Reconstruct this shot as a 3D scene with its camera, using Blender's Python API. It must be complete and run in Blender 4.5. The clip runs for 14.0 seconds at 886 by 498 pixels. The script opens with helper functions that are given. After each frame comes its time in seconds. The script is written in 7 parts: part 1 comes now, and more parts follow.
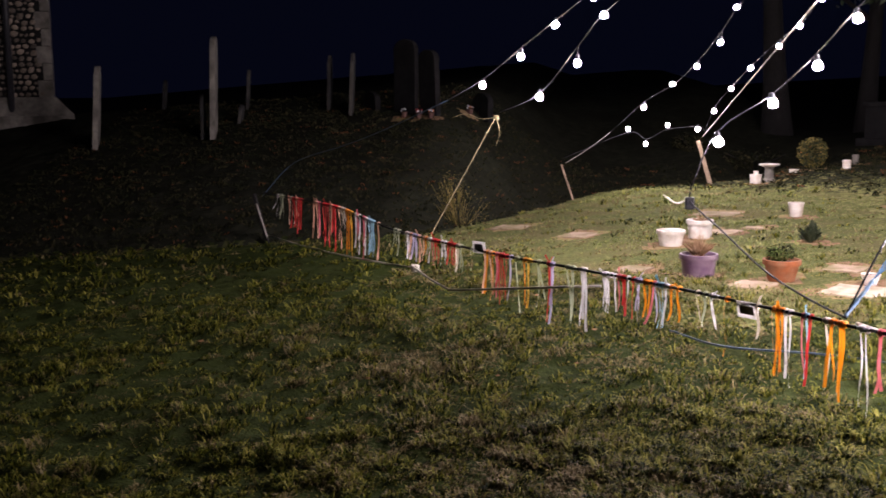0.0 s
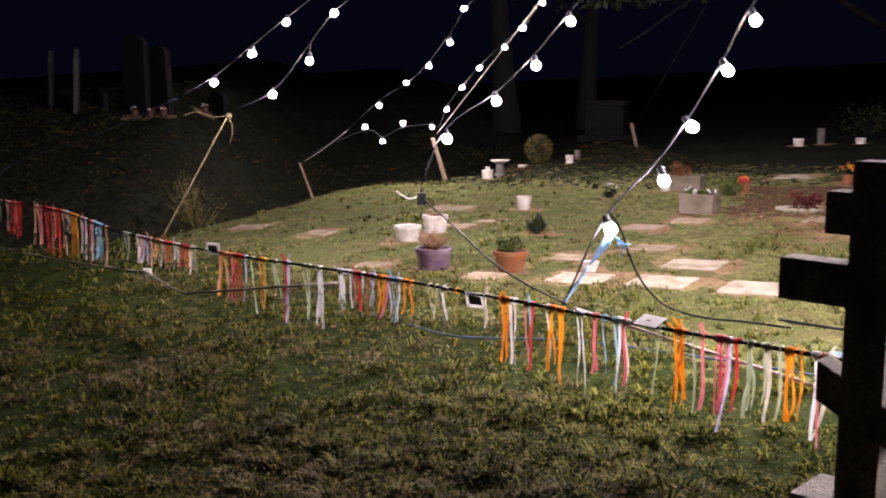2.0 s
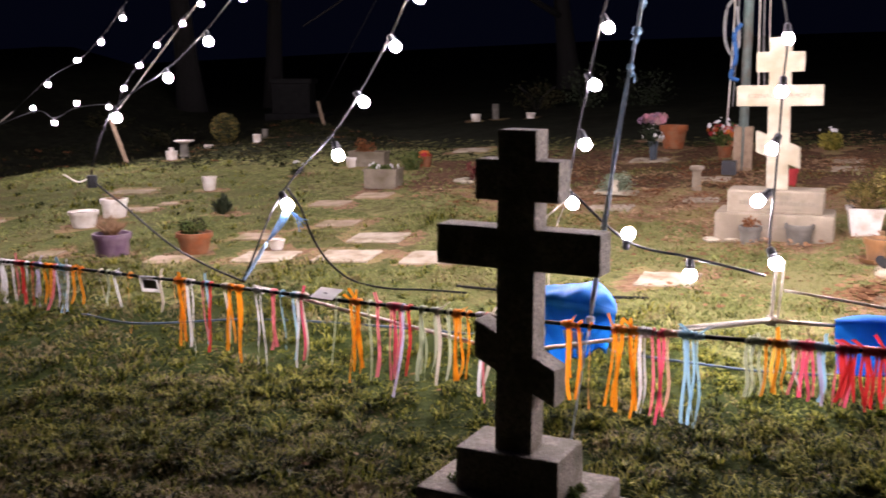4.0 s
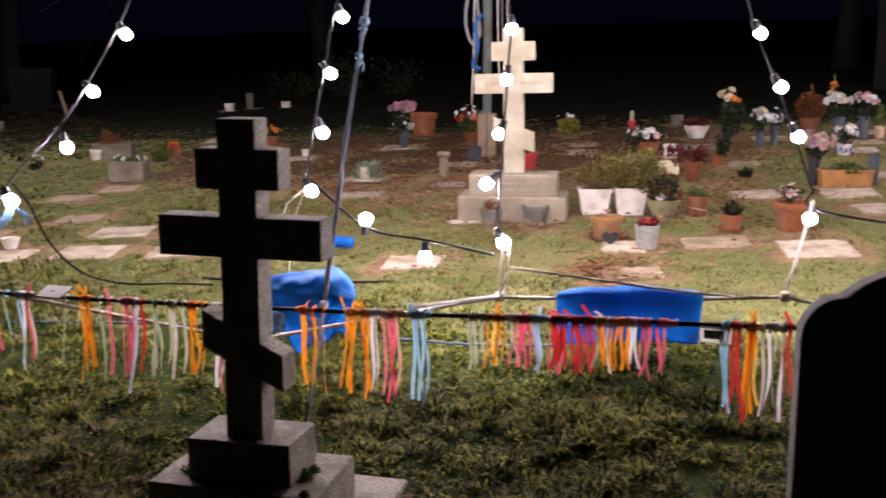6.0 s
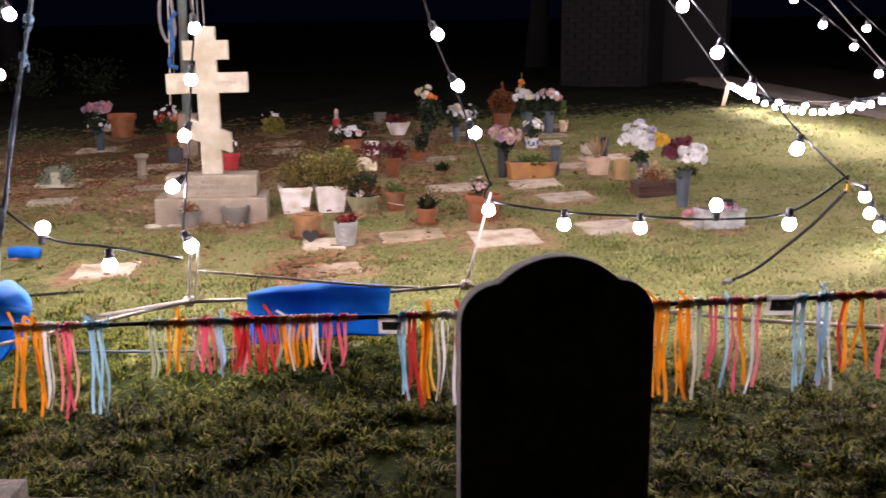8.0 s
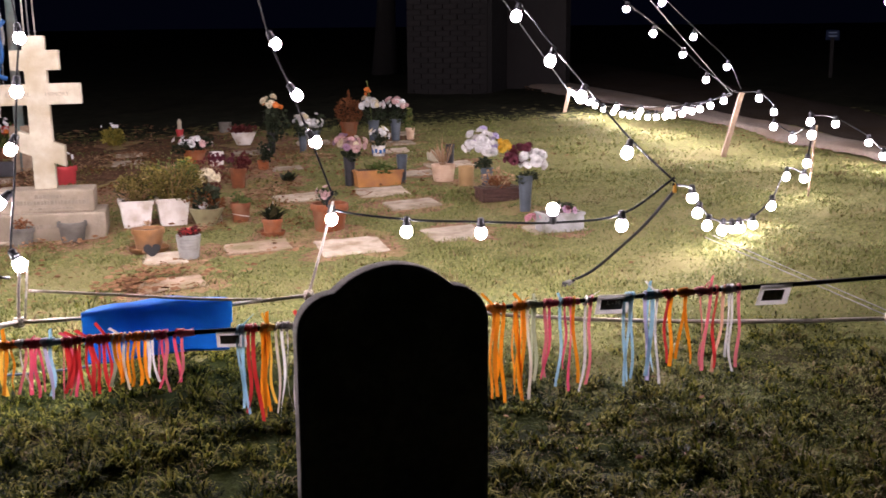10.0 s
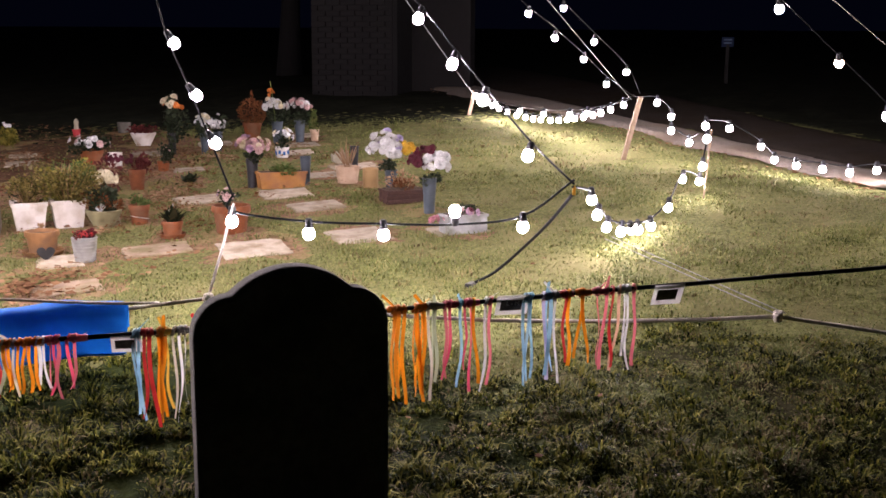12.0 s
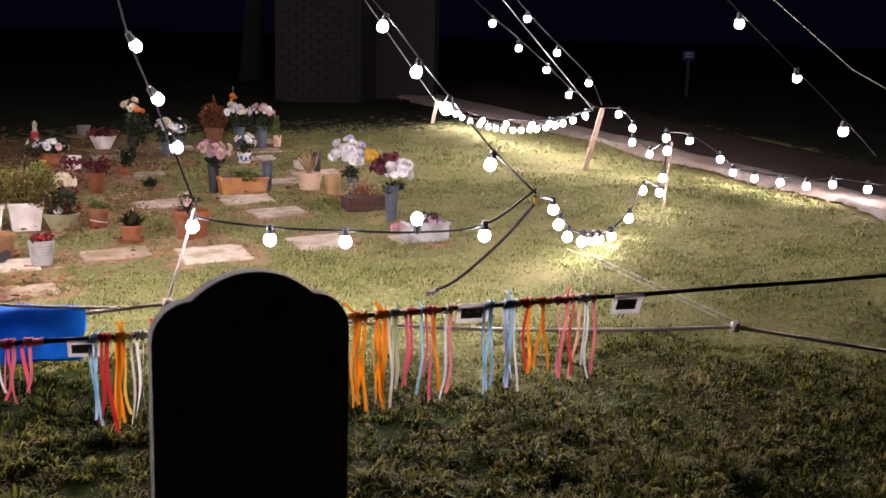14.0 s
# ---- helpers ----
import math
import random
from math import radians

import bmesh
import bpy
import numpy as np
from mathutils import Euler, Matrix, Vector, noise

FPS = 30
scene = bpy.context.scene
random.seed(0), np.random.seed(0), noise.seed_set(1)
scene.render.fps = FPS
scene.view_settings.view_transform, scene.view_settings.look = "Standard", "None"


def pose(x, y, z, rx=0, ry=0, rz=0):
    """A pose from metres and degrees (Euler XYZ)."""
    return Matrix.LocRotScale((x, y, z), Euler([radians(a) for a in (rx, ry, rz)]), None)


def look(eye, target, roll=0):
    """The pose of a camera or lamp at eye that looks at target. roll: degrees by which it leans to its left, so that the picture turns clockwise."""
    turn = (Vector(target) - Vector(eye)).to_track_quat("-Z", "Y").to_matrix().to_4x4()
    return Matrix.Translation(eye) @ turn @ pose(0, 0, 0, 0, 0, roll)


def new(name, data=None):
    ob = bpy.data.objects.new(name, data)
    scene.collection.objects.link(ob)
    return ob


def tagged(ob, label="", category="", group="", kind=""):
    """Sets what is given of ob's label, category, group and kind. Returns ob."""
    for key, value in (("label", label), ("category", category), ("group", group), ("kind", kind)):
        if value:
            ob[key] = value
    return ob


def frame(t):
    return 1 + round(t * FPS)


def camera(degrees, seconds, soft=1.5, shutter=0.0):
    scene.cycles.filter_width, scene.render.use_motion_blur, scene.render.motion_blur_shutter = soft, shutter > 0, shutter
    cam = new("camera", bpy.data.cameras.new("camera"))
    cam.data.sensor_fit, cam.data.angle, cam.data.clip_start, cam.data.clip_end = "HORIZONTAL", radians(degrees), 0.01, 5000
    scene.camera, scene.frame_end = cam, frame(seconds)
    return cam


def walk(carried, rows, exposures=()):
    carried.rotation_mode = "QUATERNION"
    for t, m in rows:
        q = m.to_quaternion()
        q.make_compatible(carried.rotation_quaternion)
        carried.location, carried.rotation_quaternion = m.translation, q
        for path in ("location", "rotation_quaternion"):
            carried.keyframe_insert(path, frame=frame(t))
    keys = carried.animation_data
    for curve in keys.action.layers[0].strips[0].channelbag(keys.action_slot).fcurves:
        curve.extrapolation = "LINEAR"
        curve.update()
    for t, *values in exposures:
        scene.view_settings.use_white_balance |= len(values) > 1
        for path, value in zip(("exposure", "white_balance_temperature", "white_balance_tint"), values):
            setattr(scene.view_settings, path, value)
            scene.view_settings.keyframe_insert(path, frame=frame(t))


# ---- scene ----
cam = camera(46.1, 14.0, soft=1.6, shutter=0.4)
PATH = [
    (0, (0.186, -0.089, 1.562), (-0.075, 1.872, 1.267), -0.39),
    (0.5, (0.194, -0.072, 1.557), (0.037, 1.900, 1.264), -0.21),
    (1, (0.208, -0.068, 1.559), (0.194, 1.910, 1.264), -0.05),
    (1.5, (0.226, -0.066, 1.556), (0.336, 1.909, 1.258), 0.00),
    (2, (0.243, -0.077, 1.556), (0.467, 1.888, 1.256), -0.16),
    (2.5, (0.266, -0.080, 1.552), (0.620, 1.865, 1.246), -0.45),
    (3, (0.285, -0.077, 1.546), (0.770, 1.838, 1.230), -0.55),
    (5.3, (0.386, -0.167, 1.536), (1.396, 1.522, 1.178), -0.40),
    (5.5, (0.390, -0.181, 1.537), (1.411, 1.501, 1.179), -0.62),
    (6, (0.413, -0.204, 1.539), (1.571, 1.386, 1.176), -0.17),
    (6.5, (0.439, -0.227, 1.542), (1.699, 1.283, 1.178), -0.08),
    (7, (0.465, -0.266, 1.546), (1.827, 1.152, 1.177), -0.02),
    (7.5, (0.483, -0.290, 1.543), (1.940, 1.031, 1.178), 0.14),
    (8, (0.493, -0.319, 1.548), (2.030, 0.906, 1.180), -0.10),
    (8.5, (0.501, -0.343, 1.552), (2.094, 0.811, 1.189), -0.37),
    (9, (0.505, -0.360, 1.555), (2.130, 0.750, 1.197), -0.38),
    (9.2, (0.507, -0.365, 1.553), (2.145, 0.726, 1.196), -0.43),
    (11.3, (0.512, -0.389, 1.558), (2.278, 0.478, 1.202), 0.42),
    (11.5, (0.511, -0.393, 1.557), (2.283, 0.464, 1.201), 0.50),
    (12, (0.515, -0.397, 1.555), (2.295, 0.446, 1.204), 0.37),
    (12.5, (0.517, -0.397, 1.556), (2.304, 0.432, 1.209), 0.63),
    (13, (0.516, -0.400, 1.554), (2.314, 0.406, 1.211), 1.08),
    (13.5, (0.512, -0.398, 1.554), (2.318, 0.392, 1.215), 1.24),
    (14, (0.510, -0.398, 1.553), (2.323, 0.379, 1.219), 1.40),
]
walk(cam, [(t, look(eye, target, roll)) for t, eye, target, roll in PATH], exposures=[(0.0, 0.82), (1.0, 0.75), (2.0, 0.66), (3.2, 0.54), (5.5, 0.14), (6.5, 0.0), (14.0, 0.05)])

# ---- world: a moonless night ----
world = bpy.data.worlds.new("night")
scene.world = world
world.use_nodes = True
world.node_tree.nodes["Background"].inputs[0].default_value = (0.085, 0.105, 0.34, 1)
world.node_tree.nodes["Background"].inputs[1].default_value = 0.0095
BULB_WATTS = 610.0
BULB_COLOUR = (1.0, 0.85, 0.94)


# ---- materials ----
def rgb(c):
    return (c[0], c[1], c[2], 1.0)


def surface(name, a, b, scale=8.0, rough=0.8, bump=0.3, fine=60.0, metal=0.0, stain=None, stain_scale=1.5, spread=0.0,
            see=0.0, space="Object", gloss=0.35):
    """Two colours mixed by noise, an optional third one in larger patches, and a fine bump."""
    m = bpy.data.materials.new(name)
    m.use_nodes = True
    t = m.node_tree
    n, l = t.nodes, t.links
    p = n["Principled BSDF"]
    p.inputs["Roughness"].default_value = rough
    p.inputs["Metallic"].default_value = metal
    p.inputs["Specular IOR Level"].default_value = gloss
    if space == "World":
        co = n.new("ShaderNodeNewGeometry").outputs["Position"]
    else:
        co = n.new("ShaderNodeTexCoord").outputs["Object"]
    info = n.new("ShaderNodeObjectInfo")
    add = n.new("ShaderNodeVectorMath")
    add.operation = "ADD"
    l.new(co, add.inputs[0])
    if space != "World":
        mul = n.new("ShaderNodeVectorMath")
        mul.operation = "SCALE"
        mul.inputs[0].default_value = (7.1, 3.3, 5.7)
        l.new(info.outputs["Random"], mul.inputs["Scale"])
        l.new(mul.outputs[0], add.inputs[1])
    tex = n.new("ShaderNodeTexNoise")
    tex.inputs["Scale"].default_value = scale
    tex.inputs["Detail"].default_value = 5.0
    tex.inputs["Roughness"].default_value = 0.65
    l.new(add.outputs[0], tex.inputs["Vector"])
    ramp = n.new("ShaderNodeValToRGB")
    ramp.color_ramp.elements[0].position, ramp.color_ramp.elements[1].position = 0.32, 0.68
    ramp.color_ramp.elements[0].color, ramp.color_ramp.elements[1].color = rgb(a), rgb(b)
    l.new(tex.outputs["Fac"], ramp.inputs["Fac"])
    colour = ramp.outputs["Color"]
    if stain:
        big = n.new("ShaderNodeTexNoise")
        big.inputs["Scale"].default_value = stain_scale
        big.inputs["Detail"].default_value = 4.0
        l.new(add.outputs[0], big.inputs["Vector"])
        cut = n.new("ShaderNodeValToRGB")
        cut.color_ramp.elements[0].position, cut.color_ramp.elements[1].position = 0.45, 0.66
        l.new(big.outputs["Fac"], cut.inputs["Fac"])
        mix = n.new("ShaderNodeMixRGB")
        l.new(cut.outputs["Color"], mix.inputs["Fac"])
        l.new(colour, mix.inputs["Color1"])
        mix.inputs["Color2"].default_value = rgb(stain)
        colour = mix.outputs["Color"]
    if spread:
        hsv = n.new("ShaderNodeHueSaturation")
        rng = n.new("ShaderNodeMapRange")
        rng.inputs["To Min"].default_value, rng.inputs["To Max"].default_value = 1 - spread, 1 + spread
        l.new(info.outputs["Random"], rng.inputs["Value"])
        l.new(rng.outputs["Result"], hsv.inputs["Value"])
        l.new(colour, hsv.inputs["Color"])
        colour = hsv.outputs["Color"]
    l.new(colour, p.inputs["Base Color"])
    if bump:
        f = n.new("ShaderNodeTexNoise")
        f.inputs["Scale"].default_value = fine
        f.inputs["Detail"].default_value = 4.0
        l.new(add.outputs[0], f.inputs["Vector"])
        bn = n.new("ShaderNodeBump")
        bn.inputs["Strength"].default_value = bump
        bn.inputs["Distance"].default_value = 0.01
        l.new(f.outputs["Fac"], bn.inputs["Height"])
        l.new(bn.outputs["Normal"], p.inputs["Normal"])
    if see:
        tr = n.new("ShaderNodeBsdfTranslucent")
        l.new(colour, tr.inputs["Color"])
        ms = n.new("ShaderNodeMixShader")
        ms.inputs["Fac"].default_value = see
        l.new(p.outputs[0], ms.inputs[1])
        l.new(tr.outputs[0], ms.inputs[2])
        l.new(ms.outputs[0], n["Material Output"].inputs["Surface"])
    return m


def leafy(name, stops, see=0.3, rough=0.6, patch=1.2, vary=0.55):
    """Blades and leaves: a colour for each piece, drawn towards drier tones in patches."""
    m = bpy.data.materials.new(name)
    m.use_nodes = True
    t = m.node_tree
    n, l = t.nodes, t.links
    p = n["Principled BSDF"]
    p.inputs["Roughness"].default_value = rough
    p.inputs["Specular IOR Level"].default_value = 0.05
    g = n.new("ShaderNodeNewGeometry")
    tex = n.new("ShaderNodeTexNoise")
    tex.inputs["Scale"].default_value = patch
    tex.inputs["Detail"].default_value = 6.0
    l.new(g.outputs["Position"], tex.inputs["Vector"])
    a = n.new("ShaderNodeMath")
    a.operation = "MULTIPLY_ADD"
    a.inputs[1].default_value, a.inputs[2].default_value = vary, 0.075 - vary / 2 - 0.15
    l.new(g.outputs["Random Per Island"], a.inputs[0])
    b = n.new("ShaderNodeMath")
    b.operation = "MULTIPLY_ADD"
    b.inputs[1].default_value = 1.15
    l.new(tex.outputs["Fac"], b.inputs[0])
    l.new(a.outputs[0], b.inputs[2])
    r = n.new("ShaderNodeValToRGB")
    els = r.color_ramp.elements
    while len(els) < len(stops):
        els.new(0.5)
    for i, c in enumerate(stops):
        els[i].position = i / (len(stops) - 1)
        els[i].color = rgb(c)
    l.new(b.outputs[0], r.inputs["Fac"])
    l.new(r.outputs["Color"], p.inputs["Base Color"])
    tr = n.new("ShaderNodeBsdfTranslucent")
    l.new(r.outputs["Color"], tr.inputs["Color"])
    ms = n.new("ShaderNodeMixShader")
    ms.inputs["Fac"].default_value = see
    l.new(p.outputs[0], ms.inputs[1])
    l.new(tr.outputs[0], ms.inputs[2])
    l.new(ms.outputs[0], n["Material Output"].inputs["Surface"])
    return m


def glowing(name, colour, strength):
    m = bpy.data.materials.new(name)
    m.use_nodes = True
    n = m.node_tree.nodes
    e = n.new("ShaderNodeEmission")
    e.inputs["Color"].default_value = rgb(colour)
    e.inputs["Strength"].default_value = strength
    m.node_tree.links.new(e.outputs[0], n["Material Output"].inputs["Surface"])
    return m


M = {}
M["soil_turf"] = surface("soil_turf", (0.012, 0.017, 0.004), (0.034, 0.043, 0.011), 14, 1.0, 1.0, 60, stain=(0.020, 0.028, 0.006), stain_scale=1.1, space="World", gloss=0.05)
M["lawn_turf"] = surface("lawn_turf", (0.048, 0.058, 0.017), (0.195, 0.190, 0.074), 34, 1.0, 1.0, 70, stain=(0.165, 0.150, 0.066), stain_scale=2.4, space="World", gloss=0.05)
# Near-black ground tone: the lack of light far off is put into it.
M["unlit_earth"] = surface("unlit_earth", (0.009, 0.010, 0.007), (0.023, 0.0235, 0.015), 7, 1.0, 1.0, 30, stain=(0.012, 0.012, 0.008), stain_scale=1.3, space="World", gloss=0.03)
M["shaded_green_turf"] = surface("shaded_green_turf", (0.036, 0.047, 0.013), (0.125, 0.130, 0.046), 26, 1.0, 1.0, 70, stain=(0.095, 0.085, 0.036), stain_scale=2.0, space="World", gloss=0.05)
M["back_row_earth"] = surface("back_row_earth", (0.050, 0.026, 0.016), (0.135, 0.078, 0.047), 16, 0.95, 1.0, 60, stain=(0.075, 0.055, 0.026), stain_scale=2.2, space="World", gloss=0.05)
# Tone between lawn and darkest ground, half-light put into the colour.
M["half_lit_turf"] = surface("half_lit_turf", (0.020, 0.026, 0.009), (0.075, 0.078, 0.030), 22, 1.0, 1.0, 60, stain=(0.040, 0.036, 0.016), stain_scale=1.9, space="World", gloss=0.04)
M["grave_earth"] = surface("grave_earth", (0.105, 0.058, 0.033), (0.265, 0.165, 0.100), 18, 0.95, 1.0, 60, stain=(0.20, 0.165, 0.070), stain_scale=2.6, space="World", gloss=0.08)
# Besides real lushness, these tones hold some of the dim-to-lit step in colour.
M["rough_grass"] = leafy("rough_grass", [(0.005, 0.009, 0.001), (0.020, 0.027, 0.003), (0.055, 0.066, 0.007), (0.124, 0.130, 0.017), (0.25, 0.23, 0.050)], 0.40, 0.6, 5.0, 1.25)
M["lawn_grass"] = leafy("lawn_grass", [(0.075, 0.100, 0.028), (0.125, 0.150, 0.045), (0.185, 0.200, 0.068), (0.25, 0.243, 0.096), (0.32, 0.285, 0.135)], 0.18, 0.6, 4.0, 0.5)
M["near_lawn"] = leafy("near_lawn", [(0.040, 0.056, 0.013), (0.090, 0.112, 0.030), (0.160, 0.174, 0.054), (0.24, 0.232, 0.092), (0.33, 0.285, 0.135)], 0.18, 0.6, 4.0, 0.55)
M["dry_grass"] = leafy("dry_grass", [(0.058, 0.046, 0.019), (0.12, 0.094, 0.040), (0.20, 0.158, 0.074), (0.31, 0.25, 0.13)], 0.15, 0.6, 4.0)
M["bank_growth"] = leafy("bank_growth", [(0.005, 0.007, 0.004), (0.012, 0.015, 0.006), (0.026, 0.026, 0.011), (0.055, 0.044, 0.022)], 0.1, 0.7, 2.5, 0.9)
M["dead_leaf"] = leafy("dead_leaf", [(0.075, 0.034, 0.016), (0.14, 0.070, 0.034), (0.21, 0.120, 0.062), (0.30, 0.195, 0.115)], 0.15, 0.7, 3.0)
M["granite_dark"] = surface("granite_dark", (0.115, 0.098, 0.078), (0.36, 0.315, 0.25), 85, 0.8, 1.0, 140, stain=(0.13, 0.115, 0.075), stain_scale=9)
M["headstone"] = surface("headstone", (0.13, 0.12, 0.108), (0.21, 0.195, 0.172), 30, 0.85, 0.5, 120, stain=(0.10, 0.095, 0.08), stain_scale=5)
M["trough_stone"] = surface("trough_stone", (0.13, 0.105, 0.075), (0.23, 0.195, 0.145), 14, 0.9, 0.7, 60, stain=(0.10, 0.085, 0.05), stain_scale=7)
M["lichen_stone"] = surface("lichen_stone", (0.10, 0.093, 0.08), (0.19, 0.175, 0.145), 9, 0.9, 0.5, 50, stain=(0.055, 0.05, 0.04), stain_scale=3)
# Slate of the heart plaque, and old headstones dimmed in colour.
M["slate_and_dim_stone"] = surface("slate_and_dim_stone", (0.013, 0.0125, 0.012), (0.026, 0.025, 0.024), 9, 0.9, 0.5, 50, stain=(0.036, 0.033, 0.026), stain_scale=4)
# Shaded copy of the old stone, lack of light put into it.
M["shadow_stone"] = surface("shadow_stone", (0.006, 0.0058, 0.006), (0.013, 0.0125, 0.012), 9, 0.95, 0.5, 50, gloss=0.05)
M["white_stone"] = surface("white_stone", (0.31, 0.280, 0.205), (0.415, 0.38, 0.288), 12, 0.75, 0.3, 90, stain=(0.26, 0.22, 0.14), stain_scale=4)
M["base_stone"] = surface("base_stone", (0.20, 0.165, 0.115), (0.295, 0.25, 0.185), 10, 0.8, 0.4, 70, stain=(0.19, 0.155, 0.11), stain_scale=4)
M["slab_stone"] = surface("slab_stone", (0.28, 0.235, 0.172), (0.41, 0.352, 0.268), 16, 0.9, 0.8, 60, stain=(0.21, 0.165, 0.105), stain_scale=7, spread=0.22)
M["slab_brown"] = surface("slab_brown", (0.20, 0.145, 0.095), (0.33, 0.25, 0.175), 9, 0.9, 0.5, 60, stain=(0.16, 0.13, 0.06), stain_scale=6, spread=0.2)
M["inscription"] = surface("inscription", (0.17, 0.145, 0.108), (0.24, 0.205, 0.155), 30, 0.9, 0.1)
M["terracotta"] = surface("terracotta", (0.135, 0.040, 0.012), (0.225, 0.070, 0.022), 14, 0.85, 0.25, 80, stain=(0.18, 0.085, 0.042), stain_scale=9, spread=0.25)
M["terracotta_pale"] = surface("terracotta_pale", (0.44, 0.30, 0.20), (0.56, 0.42, 0.30), 14, 0.85, 0.25, 80, stain=(0.30, 0.20, 0.13), stain_scale=9)
M["ochre_clay"] = surface("ochre_clay", (0.30, 0.13, 0.032), (0.42, 0.20, 0.058), 12, 0.6, 0.2, 70, stain=(0.26, 0.12, 0.05), stain_scale=8)
M["brown_clay"] = surface("brown_clay", (0.19, 0.090, 0.032), (0.28, 0.14, 0.052), 12, 0.7, 0.2, 70, stain=(0.16, 0.085, 0.040), stain_scale=8)
M["purple_plastic"] = surface("purple_plastic", (0.085, 0.045, 0.080), (0.125, 0.068, 0.112), 8, 0.5, 0.12, 40, stain=(0.20, 0.15, 0.17), stain_scale=6)
M["white_glaze"] = surface("white_glaze", (0.56, 0.52, 0.46), (0.68, 0.645, 0.59), 8, 0.45, 0.08, 30, stain=(0.42, 0.36, 0.28), stain_scale=9)
M["pale_concrete"] = surface("pale_concrete", (0.22, 0.225, 0.215), (0.33, 0.335, 0.32), 12, 0.85, 0.4, 60, stain=(0.16, 0.155, 0.125), stain_scale=8)
M["grey_glaze"] = surface("grey_glaze", (0.19, 0.188, 0.172), (0.285, 0.28, 0.258), 8, 0.55, 0.1, 30, stain=(0.17, 0.165, 0.135), stain_scale=8)
M["olive_glaze"] = surface("olive_glaze", (0.20, 0.185, 0.095), (0.30, 0.28, 0.16), 8, 0.5, 0.2, 30, stain=(0.14, 0.115, 0.06), stain_scale=8)
M["blue_metal"] = surface("blue_metal", (0.040, 0.050, 0.062), (0.072, 0.088, 0.105), 10, 0.4, 0.1, 50, stain=(0.03, 0.04, 0.05), stain_scale=6)
M["black_plastic"] = surface("black_plastic", (0.012, 0.012, 0.014), (0.03, 0.03, 0.034), 12, 0.45, 0.1, 50)
M["black_cable"] = surface("black_cable", (0.005, 0.005, 0.006), (0.012, 0.012, 0.013), 40, 0.5, 0.1, 90, gloss=0.1)
M["pale_rope"] = surface("pale_rope", (0.50, 0.45, 0.38), (0.72, 0.67, 0.58), 90, 0.9, 0.7, 160)
M["line_grey"] = surface("line_grey", (0.30, 0.37, 0.43), (0.50, 0.58, 0.64), 70, 0.9, 0.6, 160)
M["jute_grey"] = surface("jute_grey", (0.26, 0.24, 0.20), (0.42, 0.39, 0.33), 90, 0.9, 0.7, 160)
M["jute_rope"] = surface("jute_rope", (0.20, 0.165, 0.075), (0.32, 0.27, 0.14), 90, 0.9, 0.7, 160)
M["grey_rope"] = surface("grey_rope", (0.16, 0.16, 0.155), (0.30, 0.30, 0.29), 70, 0.9, 0.6, 160)
M["blue_cable"] = surface("blue_cable", (0.025, 0.045, 0.075), (0.06, 0.095, 0.14), 30, 0.5, 0.2, 90)
M["blue_rope"] = surface("blue_rope", (0.16, 0.30, 0.46), (0.34, 0.50, 0.66), 50, 0.7, 0.5, 140)
M["blue_line"] = surface("blue_line", (0.012, 0.065, 0.20), (0.03, 0.13, 0.34), 30, 0.6, 0.5, 120)
M["blue_tarp"] = surface("blue_tarp", (0.010, 0.16, 0.60), (0.016, 0.21, 0.70), 5, 0.62, 0.25, 25, stain=(0.008, 0.13, 0.52), stain_scale=6, see=0.4, gloss=0.2)
M["sky_plastic"] = surface("sky_plastic", (0.055, 0.15, 0.29), (0.12, 0.25, 0.42), 14, 0.5, 0.3, 40, see=0.3)
M["clear_plastic"] = surface("clear_plastic", (0.30, 0.46, 0.66), (0.52, 0.65, 0.79), 14, 0.3, 0.3, 40, see=0.4)
M["card_white"] = surface("card_white", (0.74, 0.73, 0.71), (0.82, 0.81, 0.79), 8, 0.5, 0.05, see=0.5)
M["card_picture"] = surface("card_picture", (0.03, 0.03, 0.035), (0.12, 0.11, 0.11), 40, 0.4, 0.05)
M["wood_pale"] = surface("wood_pale", (0.16, 0.11, 0.07), (0.27, 0.20, 0.135), 22, 0.8, 0.4, 60, stain=(0.24, 0.17, 0.11), stain_scale=8)
M["ochre_wood"] = surface("ochre_wood", (0.26, 0.16, 0.065), (0.40, 0.26, 0.12), 16, 0.8, 0.4, 60, stain=(0.20, 0.12, 0.05), stain_scale=8)
M["wood_dark"] = surface("wood_dark", (0.030, 0.013, 0.010), (0.066, 0.030, 0.021), 18, 0.8, 0.5, 60)
M["mast_paint"] = surface("mast_paint", (0.115, 0.165, 0.150), (0.19, 0.24, 0.22), 14, 0.5, 0.2, 40, stain=(0.16, 0.13, 0.10), stain_scale=5)
M["soil"] = surface("soil", (0.035, 0.024, 0.016), (0.09, 0.06, 0.04), 40, 0.95, 1.0, 90)
M["gravel"] = surface("gravel", (0.105, 0.085, 0.067), (0.19, 0.160, 0.130), 26, 0.95, 0.9, 90, stain=(0.14, 0.105, 0.075), stain_scale=1.8, space="World")
M["asphalt"] = surface("asphalt", (0.020, 0.016, 0.013), (0.045, 0.036, 0.029), 60, 0.95, 0.9, 120, stain=(0.030, 0.022, 0.015), stain_scale=1.6, space="World", gloss=0.04)
M["sign_blue"] = surface("sign_blue", (0.005, 0.009, 0.022), (0.009, 0.014, 0.032), 12, 0.8, 0.1, 50, gloss=0.05)
